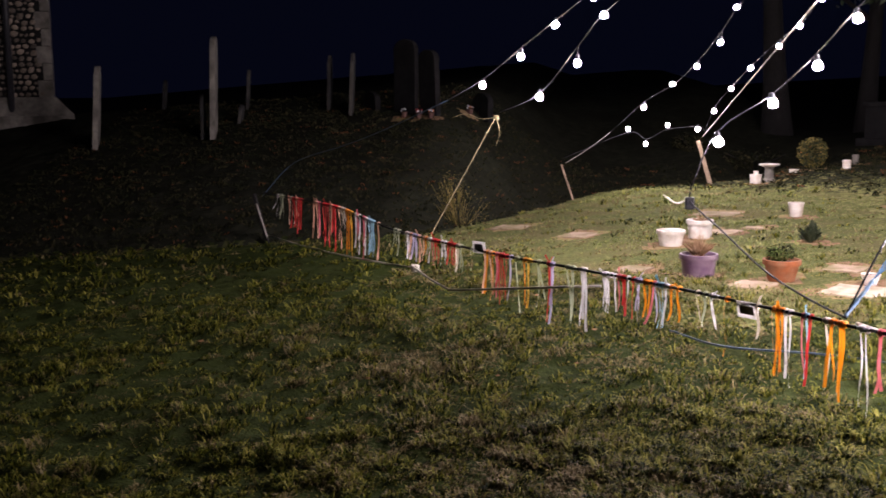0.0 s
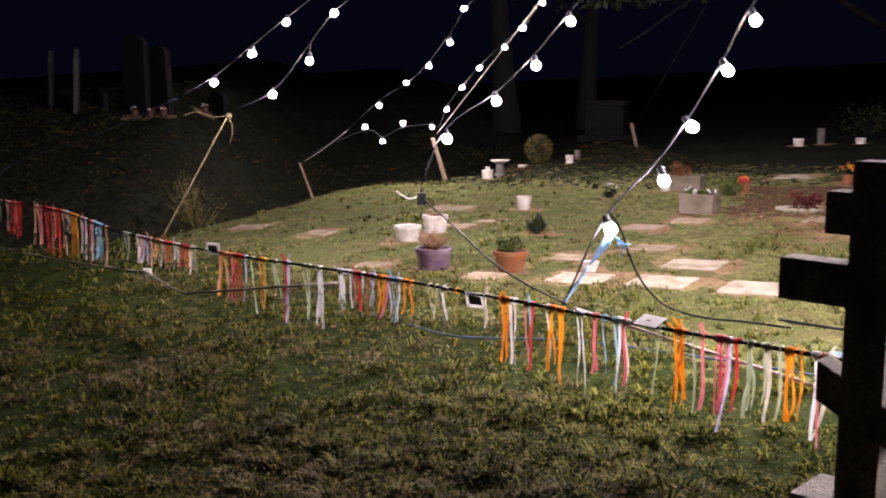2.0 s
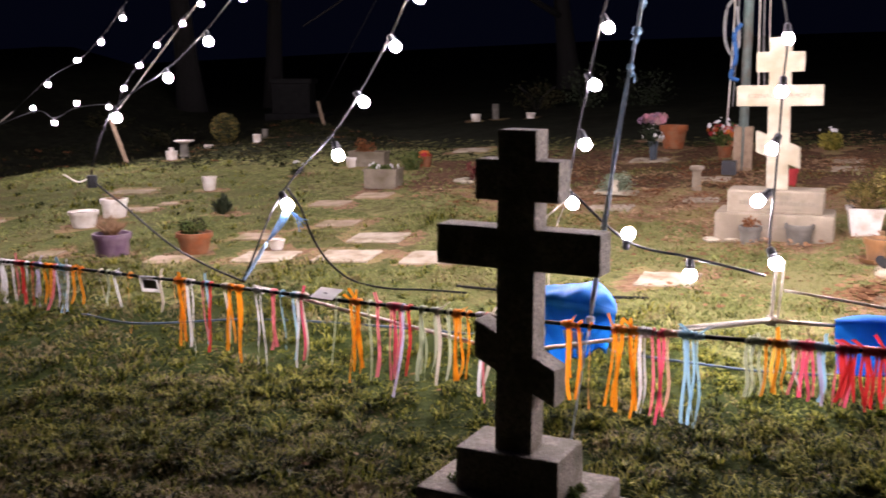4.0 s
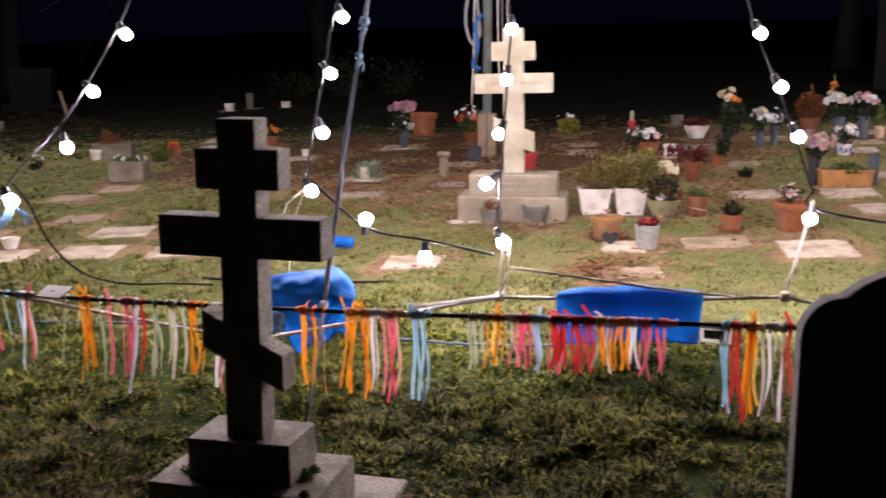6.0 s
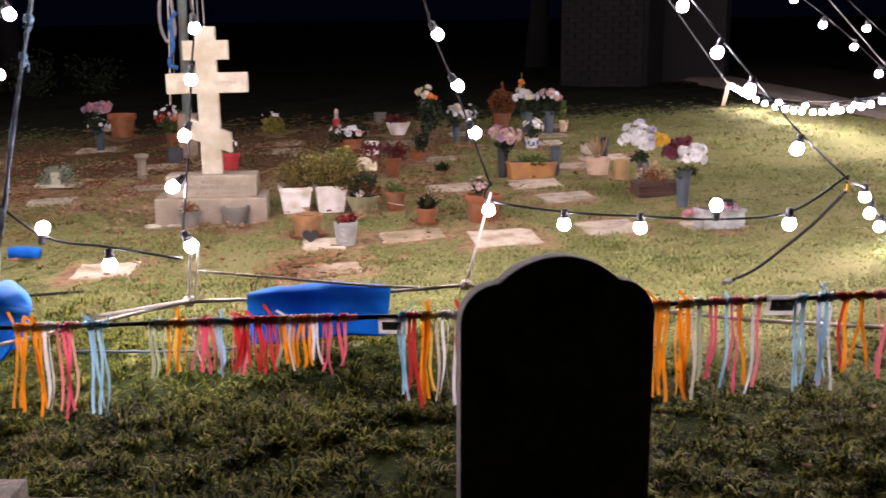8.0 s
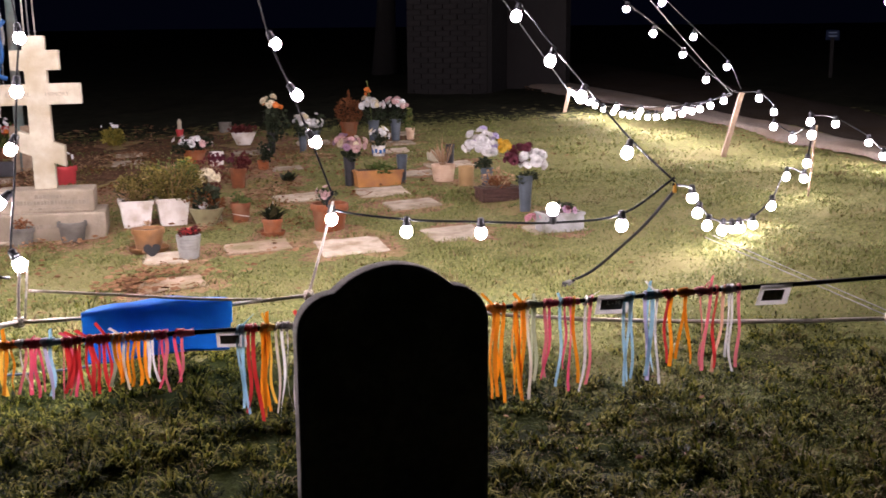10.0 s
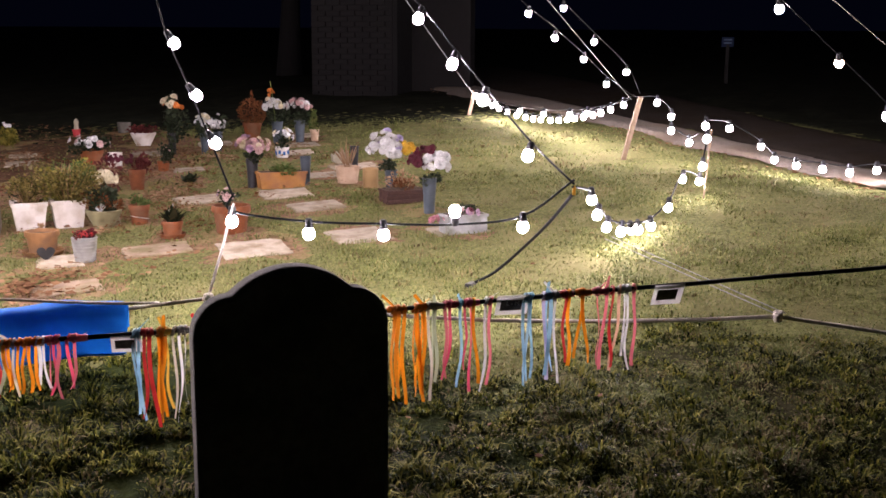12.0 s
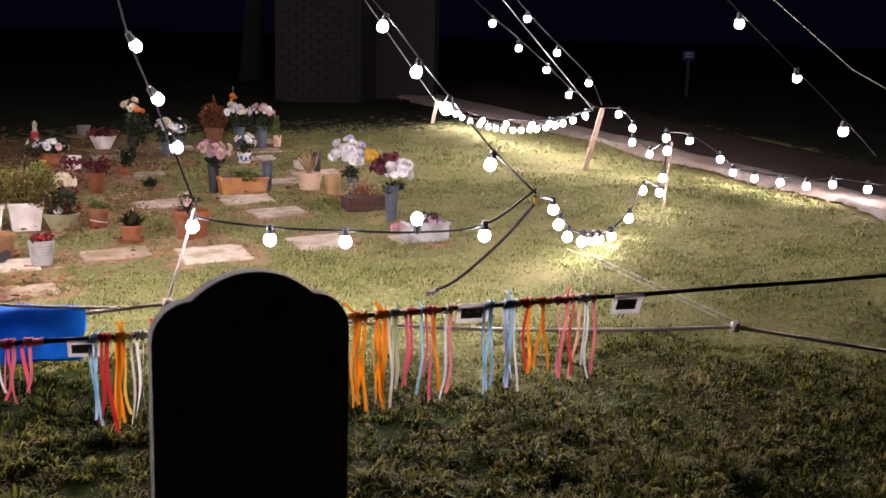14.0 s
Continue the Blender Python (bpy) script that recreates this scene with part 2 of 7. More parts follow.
# Far under brick's own tone: the wall's dimness is put into the colour.
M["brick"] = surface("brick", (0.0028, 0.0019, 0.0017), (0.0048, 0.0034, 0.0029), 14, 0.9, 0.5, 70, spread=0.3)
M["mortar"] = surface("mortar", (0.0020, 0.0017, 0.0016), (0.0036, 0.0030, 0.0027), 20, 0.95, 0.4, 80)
M["flint"] = surface("flint", (0.06, 0.050, 0.042), (0.27, 0.215, 0.155), 9, 0.6, 0.4, 50, spread=0.7)
# Bark near black, so the distant trunks' lack of light is in the colour.
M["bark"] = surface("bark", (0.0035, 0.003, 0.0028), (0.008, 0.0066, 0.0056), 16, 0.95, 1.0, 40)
M["green_leaf"] = leafy("green_leaf", [(0.030, 0.055, 0.014), (0.065, 0.100, 0.028), (0.115, 0.135, 0.045), (0.20, 0.17, 0.06)], 0.25, 0.5, 9)
M["yellow_leaf"] = leafy("yellow_leaf", [(0.075, 0.085, 0.02), (0.16, 0.15, 0.035), (0.28, 0.24, 0.05), (0.40, 0.32, 0.09)], 0.25, 0.5, 9)
M["olive_leaf"] = leafy("olive_leaf", [(0.040, 0.042, 0.014), (0.105, 0.090, 0.028), (0.20, 0.160, 0.050), (0.33, 0.25, 0.10)], 0.25, 0.6, 9, 0.8)
M["grey_leaf"] = leafy("grey_leaf", [(0.085, 0.12, 0.07), (0.18, 0.225, 0.15), (0.32, 0.36, 0.27)], 0.2, 0.6, 9)
M["rust_leaf"] = leafy("rust_leaf", [(0.075, 0.030, 0.014), (0.15, 0.058, 0.024), (0.23, 0.11, 0.05)], 0.2, 0.7, 9)
M["dark_red_leaf"] = leafy("dark_red_leaf", [(0.045, 0.010, 0.011), (0.095, 0.022, 0.022), (0.15, 0.052, 0.040)], 0.2, 0.5, 9)
M["straw"] = leafy("straw", [(0.16, 0.09, 0.05), (0.30, 0.19, 0.11), (0.42, 0.30, 0.18)], 0.2, 0.7, 9)
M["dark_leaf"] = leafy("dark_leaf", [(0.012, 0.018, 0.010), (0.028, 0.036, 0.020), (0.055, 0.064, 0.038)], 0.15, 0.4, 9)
PETALS = {"w": (0.86, 0.84, 0.79), "c": (0.74, 0.66, 0.46), "p": (0.62, 0.30, 0.36), "q": (0.60, 0.40, 0.38), "r": (0.50, 0.045, 0.05),
          "m": (0.105, 0.016, 0.030), "y": (0.72, 0.46, 0.05), "l": (0.52, 0.46, 0.66), "o": (0.66, 0.20, 0.04), "u": (0.38, 0.24, 0.33)}
for key, c in PETALS.items():
    M["petal_" + key] = surface("petal_" + key, tuple(v * 0.62 for v in c), tuple(min(0.86, v * 1.14) for v in c), 2.6, 0.6, 0.1, 60, see=0.25, spread=0.12)
RIBBONS = {"o": ("orange", (0.80, 0.27, 0.012)), "p": ("coral pink", (0.70, 0.17, 0.20)), "w": ("white", (0.75, 0.73, 0.72)), "b": ("pale blue", (0.32, 0.56, 0.70)),
           "r": ("red", (0.56, 0.035, 0.035)), "m": ("bright pink", (0.72, 0.09, 0.16)), "g": ("pale green", (0.42, 0.46, 0.30)), "k": ("peach", (0.72, 0.40, 0.27)),
           "y": ("yellow", (0.78, 0.44, 0.06)), "l": ("lilac", (0.52, 0.47, 0.66)), "c": ("cream", (0.66, 0.58, 0.46))}
for key, (word, c) in RIBBONS.items():
    M["ribbon_" + key] = surface("ribbon_" + key, tuple(v * 0.85 for v in c), c, 20, 0.42, 0.1, 60, see=0.35, spread=0.1)
M["bulb"] = glowing("bulb", BULB_COLOUR, BULB_WATTS)
M["bulb_low"] = glowing("bulb_low", BULB_COLOUR, BULB_WATTS * 0.28)
M["bulb_slung"] = glowing("bulb_slung", BULB_COLOUR, BULB_WATTS * 0.7)
M["bulb_amber"] = glowing("bulb_amber", (1.0, 0.50, 0.38), 60.0)


# ---- mesh tools ----
def mesh(name, verts, faces, material, smooth=False):
    me = bpy.data.meshes.new(name)
    me.from_pydata([tuple(v) for v in verts], [], faces)
    me.materials.append(M[material])
    if smooth:
        me.polygons.foreach_set("use_smooth", [True] * len(me.polygons))
    me.update()
    return me


def part(name, me, parent, label=""):
    ob = new(name, me)
    ob.parent = parent
    if label:
        ob["label"] = label
    return ob


def root(name, x, y, z, turn=0.0, label="", category="", group="", kind=""):
    ob = new(name)
    ob.empty_display_size = 0.1
    ob.matrix_basis = pose(x, y, z, 0, 0, turn)
    return tagged(ob, label, category, group, kind)


def lathe(name, profile, material, n=28, wobble=0.0):
    """A turned body from (radius, height) pairs; a radius of zero closes it."""
    verts, faces, rings = [], [], []
    for r, z in profile:
        if r < 1e-5:
            rings.append([len(verts)] * n)
            verts.append((0, 0, z))
        else:
            rings.append(list(range(len(verts), len(verts) + n)))
            for i in range(n):
                a = 2 * math.pi * i / n
                k = r * (1 + wobble * math.sin(3 * a + 1))
                verts.append((k * math.cos(a), k * math.sin(a), z))
    for p, q in zip(rings, rings[1:]):
        for i in range(n):
            j = (i + 1) % n
            f = [p[i], p[j], q[j], q[i]]
            f = [v for k, v in enumerate(f) if v not in f[:k]]
            if len(f) > 2:
                faces.append(f)
    me = mesh(name, verts, faces, material, True)
    me.set_sharp_from_angle(angle=radians(35))
    return me


def box(name, sx, sy, sz, material, bevel=0.006, centre=(0, 0, 0), jitter=0.0, taper=1.0):
    """A bevelled block standing on z = 0 of its own, moved by centre."""
    bm = bmesh.new()
    bmesh.ops.create_cube(bm, size=1)
    for v in bm.verts:
        k = taper if v.co.z > 0 else 1.0
        v.co = Vector((v.co.x * sx * k + centre[0], v.co.y * sy * k + centre[1], (v.co.z + 0.5) * sz + centre[2]))
        if jitter:
            v.co += Vector((random.uniform(-1, 1), random.uniform(-1, 1), random.uniform(-1, 1))) * jitter
    if bevel:
        bmesh.ops.bevel(bm, geom=bm.edges[:], offset=bevel, segments=2, affect="EDGES", profile=0.6)
    me = bpy.data.meshes.new(name)
    bm.to_mesh(me)
    bm.free()
    me.materials.append(M[material])
    return me


def slab_outline(name, outline, depth, material, bevel=0.004):
    """A flat shape in the xz plane, given depth along y (front at -depth / 2), with softened edges."""
    bm = bmesh.new()
    f = bm.faces.new([bm.verts.new((x, -depth / 2, z)) for x, z in outline])
    r = bmesh.ops.extrude_face_region(bm, geom=[f])
    bmesh.ops.translate(bm, vec=(0, depth, 0), verts=[g for g in r["geom"] if isinstance(g, bmesh.types.BMVert)])
    bmesh.ops.recalc_face_normals(bm, faces=bm.faces[:])
    if bevel:
        sharp = [e for e in bm.edges if e.calc_face_angle(0) > 0.5]
        bmesh.ops.bevel(bm, geom=sharp, offset=bevel, segments=2, affect="EDGES", profile=0.6)
    me = bpy.data.meshes.new(name)
    bm.to_mesh(me)
    bm.free()
    me.materials.append(M[material])
    return me


def tube(name, points, radius, material, n=8, twist=0.0):
    """A round cord along the points."""
    pts = [Vector(p) for p in points]
    verts, faces = [], []
    for i, p in enumerate(pts):
        d = (pts[min(i + 1, len(pts) - 1)] - pts[max(i - 1, 0)]).normalized()
        u = d.cross(Vector((0, 0, 1)) if abs(d.z) < 0.95 else Vector((1, 0, 0))).normalized()
        w = d.cross(u)
        r = radius[i] if isinstance(radius, (list, tuple)) else radius
        for k in range(n):
            a = 2 * math.pi * k / n + twist * i
            rr = r * (1 + (0.22 * math.cos(3 * a - 2 * twist * i) if twist else 0))
            verts.append(p + (u * math.cos(a) + w * math.sin(a)) * rr)
    for i in range(len(pts) - 1):
        for k in range(n):
            a, b = i * n + k, i * n + (k + 1) % n
            faces.append((a, b, b + n, a + n))
    faces.append(tuple(range(n - 1, -1, -1)))
    faces.append(tuple(range((len(pts) - 1) * n, len(pts) * n)))
    return mesh(name, verts, faces, material, True)


def sag(a, b, drop, n=16):
    a, b = Vector(a), Vector(b)
    return [a.lerp(b, i / n) - Vector((0, 0, 4 * drop * (i / n) * (1 - i / n))) for i in range(n + 1)]


def joined(*runs):
    out = list(runs[0])
    for r in runs[1:]:
        out += list(r)[1:]
    return out


def smooth_line(points, n=8):
    """Catmull-Rom through the points."""
    p = [Vector(q) for q in points]
    p = [p[0] * 2 - p[1]] + p + [p[-1] * 2 - p[-2]]
    out = []
    for i in range(1, len(p) - 2):
        for k in range(n):
            t = k / n
            out.append(0.5 * (2 * p[i] + (p[i + 1] - p[i - 1]) * t + (2 * p[i - 1] - 5 * p[i] + 4 * p[i + 1] - p[i + 2]) * t * t
                              + (3 * p[i] - p[i - 1] - 3 * p[i + 1] + p[i + 2]) * t ** 3))
    out.append(p[-2])
    return out


# ---- edges of the gravel path ----
INNER = [(16.6, 8.6), (14.4, 6.2), (12.85, 4.3), (11.58, 2.78), (10.97, 2.25), (10.26, 1.53), (9.6, 0.79), (9.05, 0.14), (8.28, -0.42), (7.3, -1.35), (5.5, -3.35)]
VERGE = [(17.3, 8.25), (15.1, 5.85), (13.65, 4.2), (12.4, 3.0), (11.6, 2.1), (10.85, 1.4), (10.2, 0.72), (9.67, 0.15), (9.05, -0.5), (8.05, -1.45), (6.2, -3.45)]
OUTER = [(19.6, 7.2), (17.2, 4.9), (15.4, 3.2), (14.2, 2.2), (13.3, 1.5), (12.4, 0.8), (11.6, 0.05), (10.9, -0.6), (10.2, -1.3), (9.3, -2.3), (7.5, -4.3)]


def leaves(name, count, rx, rz, z0, size, material, seed, shape="ball", slim=0.5):
    """Many small bent leaves filling a loose, uneven crown, with thin stems under them."""
    r = random.Random(seed)
    verts, faces = [], []
    lumps = [(r.uniform(-0.6, 0.6) * rx, r.uniform(-0.6, 0.6) * rx, r.uniform(0.2, 0.8) * rz, r.uniform(0.35, 0.6)) for _ in range(7)]
    for k in range(count):
        if shape == "spiky":
            a, lean = r.uniform(0, 6.283), r.uniform(0.05, 1.0)
            L = rz * r.uniform(0.6, 1.1)
            base = Vector((r.uniform(-0.15, 0.15) * rx, r.uniform(-0.15, 0.15) * rx, z0))
            d = Vector((math.cos(a) * lean * rx, math.sin(a) * lean * rx, L * (1.1 - 0.5 * lean)))
            s = Vector((-math.sin(a), math.cos(a), 0)) * size * slim
            mid = base + d * 0.55 + Vector((0, 0, L * 0.08))
            pts = [base - s * 0.5, base + s * 0.5, mid + s, base + d, mid - s]
        else:
            if shape == "dome":
                v = Vector((r.gauss(0, 1), r.gauss(0, 1), r.gauss(0, 1))).normalized() * r.uniform(0.72, 1.03)
                c = Vector((v.x * rx, v.y * rx, z0 + rz * 0.5 * (1 + v.z)))
            elif shape == "cone":
                h = r.random() ** 1.4
                a, q = r.uniform(0, 6.283), rx * (1.02 - h) * r.uniform(0.45, 1.05)
                c = Vector((q * math.cos(a), q * math.sin(a), z0 + rz * h))
            else:
                lx, ly, lz, lr = r.choice(lumps)
                v = Vector((r.gauss(0, 1), r.gauss(0, 1), r.gauss(0, 1))).normalized() * r.uniform(0.5, 1.0)
                c = Vector((lx + v.x * rx * lr, ly + v.y * rx * lr, z0 + max(0.02 * rz, lz + v.z * rz * lr * 0.9)))
            d = Vector((c.x, c.y, 0.6 * rz * r.uniform(-0.4, 1.2))).normalized() + Vector((r.uniform(-0.6, 0.6), r.uniform(-0.6, 0.6), r.uniform(-0.5, 0.7)))
            d = d.normalized() * size * r.uniform(0.6, 1.4)
            s = d.cross(Vector((r.uniform(-1, 1), r.uniform(-1, 1), 1))).normalized() * size * slim
            pts = [c - d * 0.5, c + s * 0.9 + Vector((0, 0, size * 0.1)), c + d * 0.6, c - s * 0.9 + Vector((0, 0, size * 0.1))]
        n = len(verts)
        verts += pts
        faces.append(tuple(range(n, n + len(pts))))
        if shape == "ball" and k % 9 == 0:
            n = len(verts)
            w = 0.0022
            verts += [(c.x * 0.2 - w, c.y * 0.2, z0 - 0.02), (c.x * 0.2 + w, c.y * 0.2, z0 - 0.02), (c.x + w, c.y, c.z), (c.x - w, c.y, c.z)]
            faces.append((n, n + 1, n + 2, n + 3))
    return mesh(name, verts, faces, material)


# ---- the lie of the land ----
def ramp(v, a, b):
    t = np.clip((v - a) / (b - a), 0, 1)
    return t * t * (3 - 2 * t)


def land(x, y):
    """Height of the ground: one even slope, with a bank along its far left edge and rising ground beyond."""
    x, y = np.asarray(x, float), np.asarray(y, float)
    z = 0.0716 * np.clip(x, -40, 40) + 0.0136 * np.clip(y, -40, 60)
    crest = 11.1 + 3.7 * ramp(x, -1.7, 0.9) + 1.6 * ramp(x, 2.3, 3.6)
    left = 1 - ramp(x, 3.4, 5.2)
    d = y - crest
    bank = ramp(x, -2.2, -0.2)
    z = z + left * (-0.55 * bank * ramp(d, 0.0, 1.6) + 0.22 * np.clip(d - 1.3 * bank, 0, 7.5) + 0.03 * np.clip(d - 9, 0, 30))
    z = z - 0.05 * left * bank * ramp(d, -2.0, 0.5)
    return z


def gz(x, y):
    return float(land(x, y))


def uneven(x, y):
    """Hummocks: strong in the rough grass, slight on the mown lawn."""
    s = np.sin
    low = 0.010 * s(2.1 * x + 1.3 * s(1.7 * y)) * s(1.9 * y + 0.6) + 0.010 * s(5.3 * x + 2 * s(3.1 * y)) * s(4.7 * y + 1)
    high = (0.017 * s(12.3 * x + 1.7 * s(9.1 * y + 1)) * s(13.1 * y + 2 * s(7.7 * x)) + 0.014 * s(23 * x + 2 * s(17 * y)) * s(21 * y + 2 * s(19 * x + 2))
            + 0.008 * s(43 * x + 2 * s(31 * y + 1)) * s(39 * y + 2 * s(33 * x)))
    return low + high * (1 - 0.72 * past_rope(x, y)) * (0.85 - 0.35 * ramp(x, 3.3, 4.6))


def worn(x, y):
    """How bare and leaf-strewn the ground is: high among the planted graves."""
    s = np.sin
    among = ramp(x + 0.85 * y, 8.0, 10.2) * ramp(x, 3.4, 4.8) * (1 - ramp(x - 0.9 * y, 3.0, 4.6)) * (1 - ramp(y, 9.5, 12.5)) * (1 - ramp(x, 10.0, 11.0))
    blot = 0.5 + 0.3 * s(2.3 * x + 1.9 * s(1.7 * y + 1)) * s(2.9 * y + 1.1 * s(2.1 * x)) + 0.2 * s(7.1 * x + 2 * s(5.3 * y)) * s(6.3 * y)
    back = ramp(x + y, 11.0, 13.0) * (1 - ramp(x - 0.9 * y, 1.2, 3.2))
    return among * (0.18 + 0.64 * blot + 0.32 * back) + 0.16 * blot * ramp(y, 4.5, 7.0) * (1 - ramp(y, 11, 13))


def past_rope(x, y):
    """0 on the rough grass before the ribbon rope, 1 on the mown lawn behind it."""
    # Also steps the turf from dim to lit tones behind the rope.
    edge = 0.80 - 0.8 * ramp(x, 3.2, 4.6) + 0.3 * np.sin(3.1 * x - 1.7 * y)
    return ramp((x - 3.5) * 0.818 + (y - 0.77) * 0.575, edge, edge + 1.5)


def light_fade(x, y):
    """1 on ground coloured dark for the fading light: the overgrown bank along the far left edge and the land beyond
    the graves and the path.
    """
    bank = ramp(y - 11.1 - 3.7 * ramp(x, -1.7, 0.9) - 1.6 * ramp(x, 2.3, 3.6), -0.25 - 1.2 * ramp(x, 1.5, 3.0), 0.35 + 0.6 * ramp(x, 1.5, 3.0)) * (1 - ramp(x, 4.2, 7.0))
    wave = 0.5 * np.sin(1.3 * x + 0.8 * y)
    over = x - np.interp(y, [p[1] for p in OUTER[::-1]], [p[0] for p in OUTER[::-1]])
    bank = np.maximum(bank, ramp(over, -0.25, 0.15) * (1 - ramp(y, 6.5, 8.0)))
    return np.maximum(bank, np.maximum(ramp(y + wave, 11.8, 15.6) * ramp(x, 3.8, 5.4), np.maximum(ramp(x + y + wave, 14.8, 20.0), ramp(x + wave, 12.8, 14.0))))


def sheet(name, xs, ys, material):
    X, Y = np.meshgrid(xs, ys)
    Z = land(X, Y) + uneven(X, Y)
    v = np.column_stack([X.ravel(), Y.ravel(), Z.ravel()])
    nx, ny = len(xs), len(ys)
    i = np.arange(nx * ny).reshape(ny, nx)
    f = np.column_stack([i[:-1, :-1].ravel(), i[:-1, 1:].ravel(), i[1:, 1:].ravel(), i[1:, :-1].ravel()])
    me = bpy.data.meshes.new(name)
    me.from_pydata(v.tolist(), [], f.tolist())
    me.materials.append(M[material])
    me.polygons.foreach_set("use_smooth", [True] * len(me.polygons))
    return me


xs = np.concatenate([np.array([-600, -250, -120, -70, -45, -32, -24, -18, -14, -11.5]), np.arange(-10, 14.01, 0.06), np.array([15, 16.5, 18, 21, 25, 32, 45, 70, 120, 250, 600])])
ys = np.concatenate([np.array([-600, -250, -120, -60, -30, -15, -8, -4]), np.arange(-2.4, 17.0, 0.06), np.array([17.5, 18.2, 19, 20, 21.5, 23, 25, 28, 33, 45, 70, 120, 250, 600])])
ground_mesh = sheet("ground", xs, ys, "soil_turf")
for extra in ("grave_earth", "lawn_turf", "unlit_earth", "back_row_earth", "half_lit_turf", "shaded_green_turf"):
    ground_mesh.materials.append(M[extra])
middles = np.empty(len(ground_mesh.polygons) * 3)
ground_mesh.polygons.foreach_get("center", middles)
middles = middles.reshape(-1, 3)
mx, my = middles[:, 0], middles[:, 1]
ragged = np.random.default_rng(3).uniform(-0.16, 0.16, len(mx))
# Fading light at the far edges is put into the ground colour.
bank, bare = light_fade(mx, my) + ragged, worn(mx, my) + 0.4 * ragged
# The back rows of graves get the darker red-brown earth.
back_rows = ramp(mx + my, 11.6, 14.6) * (1 - ramp(mx - 0.9 * my, 1.6, 3.6)) + ragged > 0.5
# Left of x = 3.3 the lawn is greener, with shade put into its colour.
sort = np.where(bank > 0.66, 3, np.where(bank > 0.30, 5, np.where(bare > 0.5, np.where(back_rows, 4, 1), np.where(past_rope(mx, my) > 0.5, np.where(mx < 3.3 + 4 * ragged, 6, 2), np.where(ramp(mx - 0.6 * my, 2.6, 4.1) + ragged > 0.5, 5, 0)))))
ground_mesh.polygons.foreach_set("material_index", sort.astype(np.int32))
ground = tagged(new("ground", ground_mesh), "worn sloping churchyard turf, patchy green and straw coloured", "ground", kind="structure")

FLAT = []          # ground trodden level under the slabs: (x, y, half length, half width, turn, height)
BARE = []          # (x, y, half length, half width, turn) kept free of grass


# ---- gravel path along the edge of the lawn ----
def strip(name, inner, outer, material, label, category, crown, lift):
    """A band of ground between two edges, slightly crowned and uneven along its borders."""
    a, b = smooth_line([(x, y, 0) for x, y in inner], 10), smooth_line([(x, y, 0) for x, y in outer], 10)
    verts, faces, m = [], [], 9
    for n, (p, q) in enumerate(zip(a, b)):
        for k in range(m + 1):
            c = p.lerp(q, k / m)
            rise = lift + crown - (crown + 0.02) * (abs(k / m - 0.5) * 2) ** 6
            j = 0.05 * math.sin(3.1 * c.x + 2 * c.y) + 0.025 * math.sin(2.7 * n) if k in (0, m) else 0
            verts.append((c.x + j, c.y - j, gz(c.x, c.y) + rise + 0.006 * math.sin(9 * c.x) * math.sin(8 * c.y)))
    for i in range(len(a) - 1):
        for k in range(m):
            v = i * (m + 1) + k
            faces.append((v, v + 1, v + m + 2, v + m + 1))
    tagged(new(name, mesh(name, verts, faces, material, True)), label, category, kind="structure")


strip("road", VERGE, OUTER, "asphalt", "dark worn tarmac lane beyond the pale verge", "road", 0.03, 0.0)
strip("gravel_path", INNER, VERGE, "gravel", "pale worn gravel verge with leaf litter along its edge", "path", 0.02, 0.045)


# ---- flat grave slabs ----
def grave_slab(x, y, w, d, turn, brown=False):
    us, vs = np.meshgrid(np.linspace(-0.45, 0.45, 7) * w, np.linspace(-0.45, 0.45, 7) * d)
    c, s = math.cos(radians(turn)), math.sin(radians(turn))
    lift = float(np.quantile(uneven(x + us * c - vs * s, y + us * s + vs * c), 0.6))
    FLAT.append((x, y, w / 2 + 0.03, d / 2 + 0.03, turn, lift - 0.008))
    ob = root("grave_slab", x, y, gz(x, y) + lift - 0.046, turn, "weathered brown stone grave slab sunk in the turf" if brown else "pale rectangular stone grave slab lying flush in the turf",
              "grave slab", "flat grave slabs")
    ob.rotation_euler.rotate(Euler((0.0136, -0.0716, 0)))
    rnd = random.Random(int(x * 100) * 31 + int(y * 100))
    a, b = w / 2, d / 2
    rim = []
    for p, q in (((-a, -b), (a, -b)), ((a, -b), (a, b)), ((a, b), (-a, b)), ((-a, b), (-a, -b))):
        for k in range(7):
            f = k / 7
            rim.append((p[0] + (q[0] - p[0]) * f + rnd.gauss(0, 0.0035), p[1] + (q[1] - p[1]) * f + rnd.gauss(0, 0.0035)))
    corner = rnd.randrange(4) * 7
    rim[corner] = (rim[corner][0] * 0.93, rim[corner][1] * 0.93)
    n = len(rim)
    top = 0.05
    verts = [(u, v, 0) for u, v in rim] + [(u, v, top - 0.006) for u, v in rim] + [(u * 0.96, v * 0.95, top + rnd.gauss(0, 0.0015)) for u, v in rim] + [(u * 0.5, v * 0.5, top - 0.002 + rnd.gauss(0, 0.002)) for u, v in rim] + [(0, 0, top)]
    faces = [(r * n + k, r * n + (k + 1) % n, (r + 1) * n + (k + 1) % n, (r + 1) * n + k) for r in range(3) for k in range(n)] + [(3 * n + k, 3 * n + (k + 1) % n, 4 * n) for k in range(n)]
    me = mesh("slab", verts, faces, "slab_brown" if brown else "slab_stone", True)
    me.set_sharp_from_angle(angle=radians(30))
    part("slab", me, ob)
    BARE.append((x, y, w / 2 - 0.012, d / 2 - 0.012, turn))
    return ob


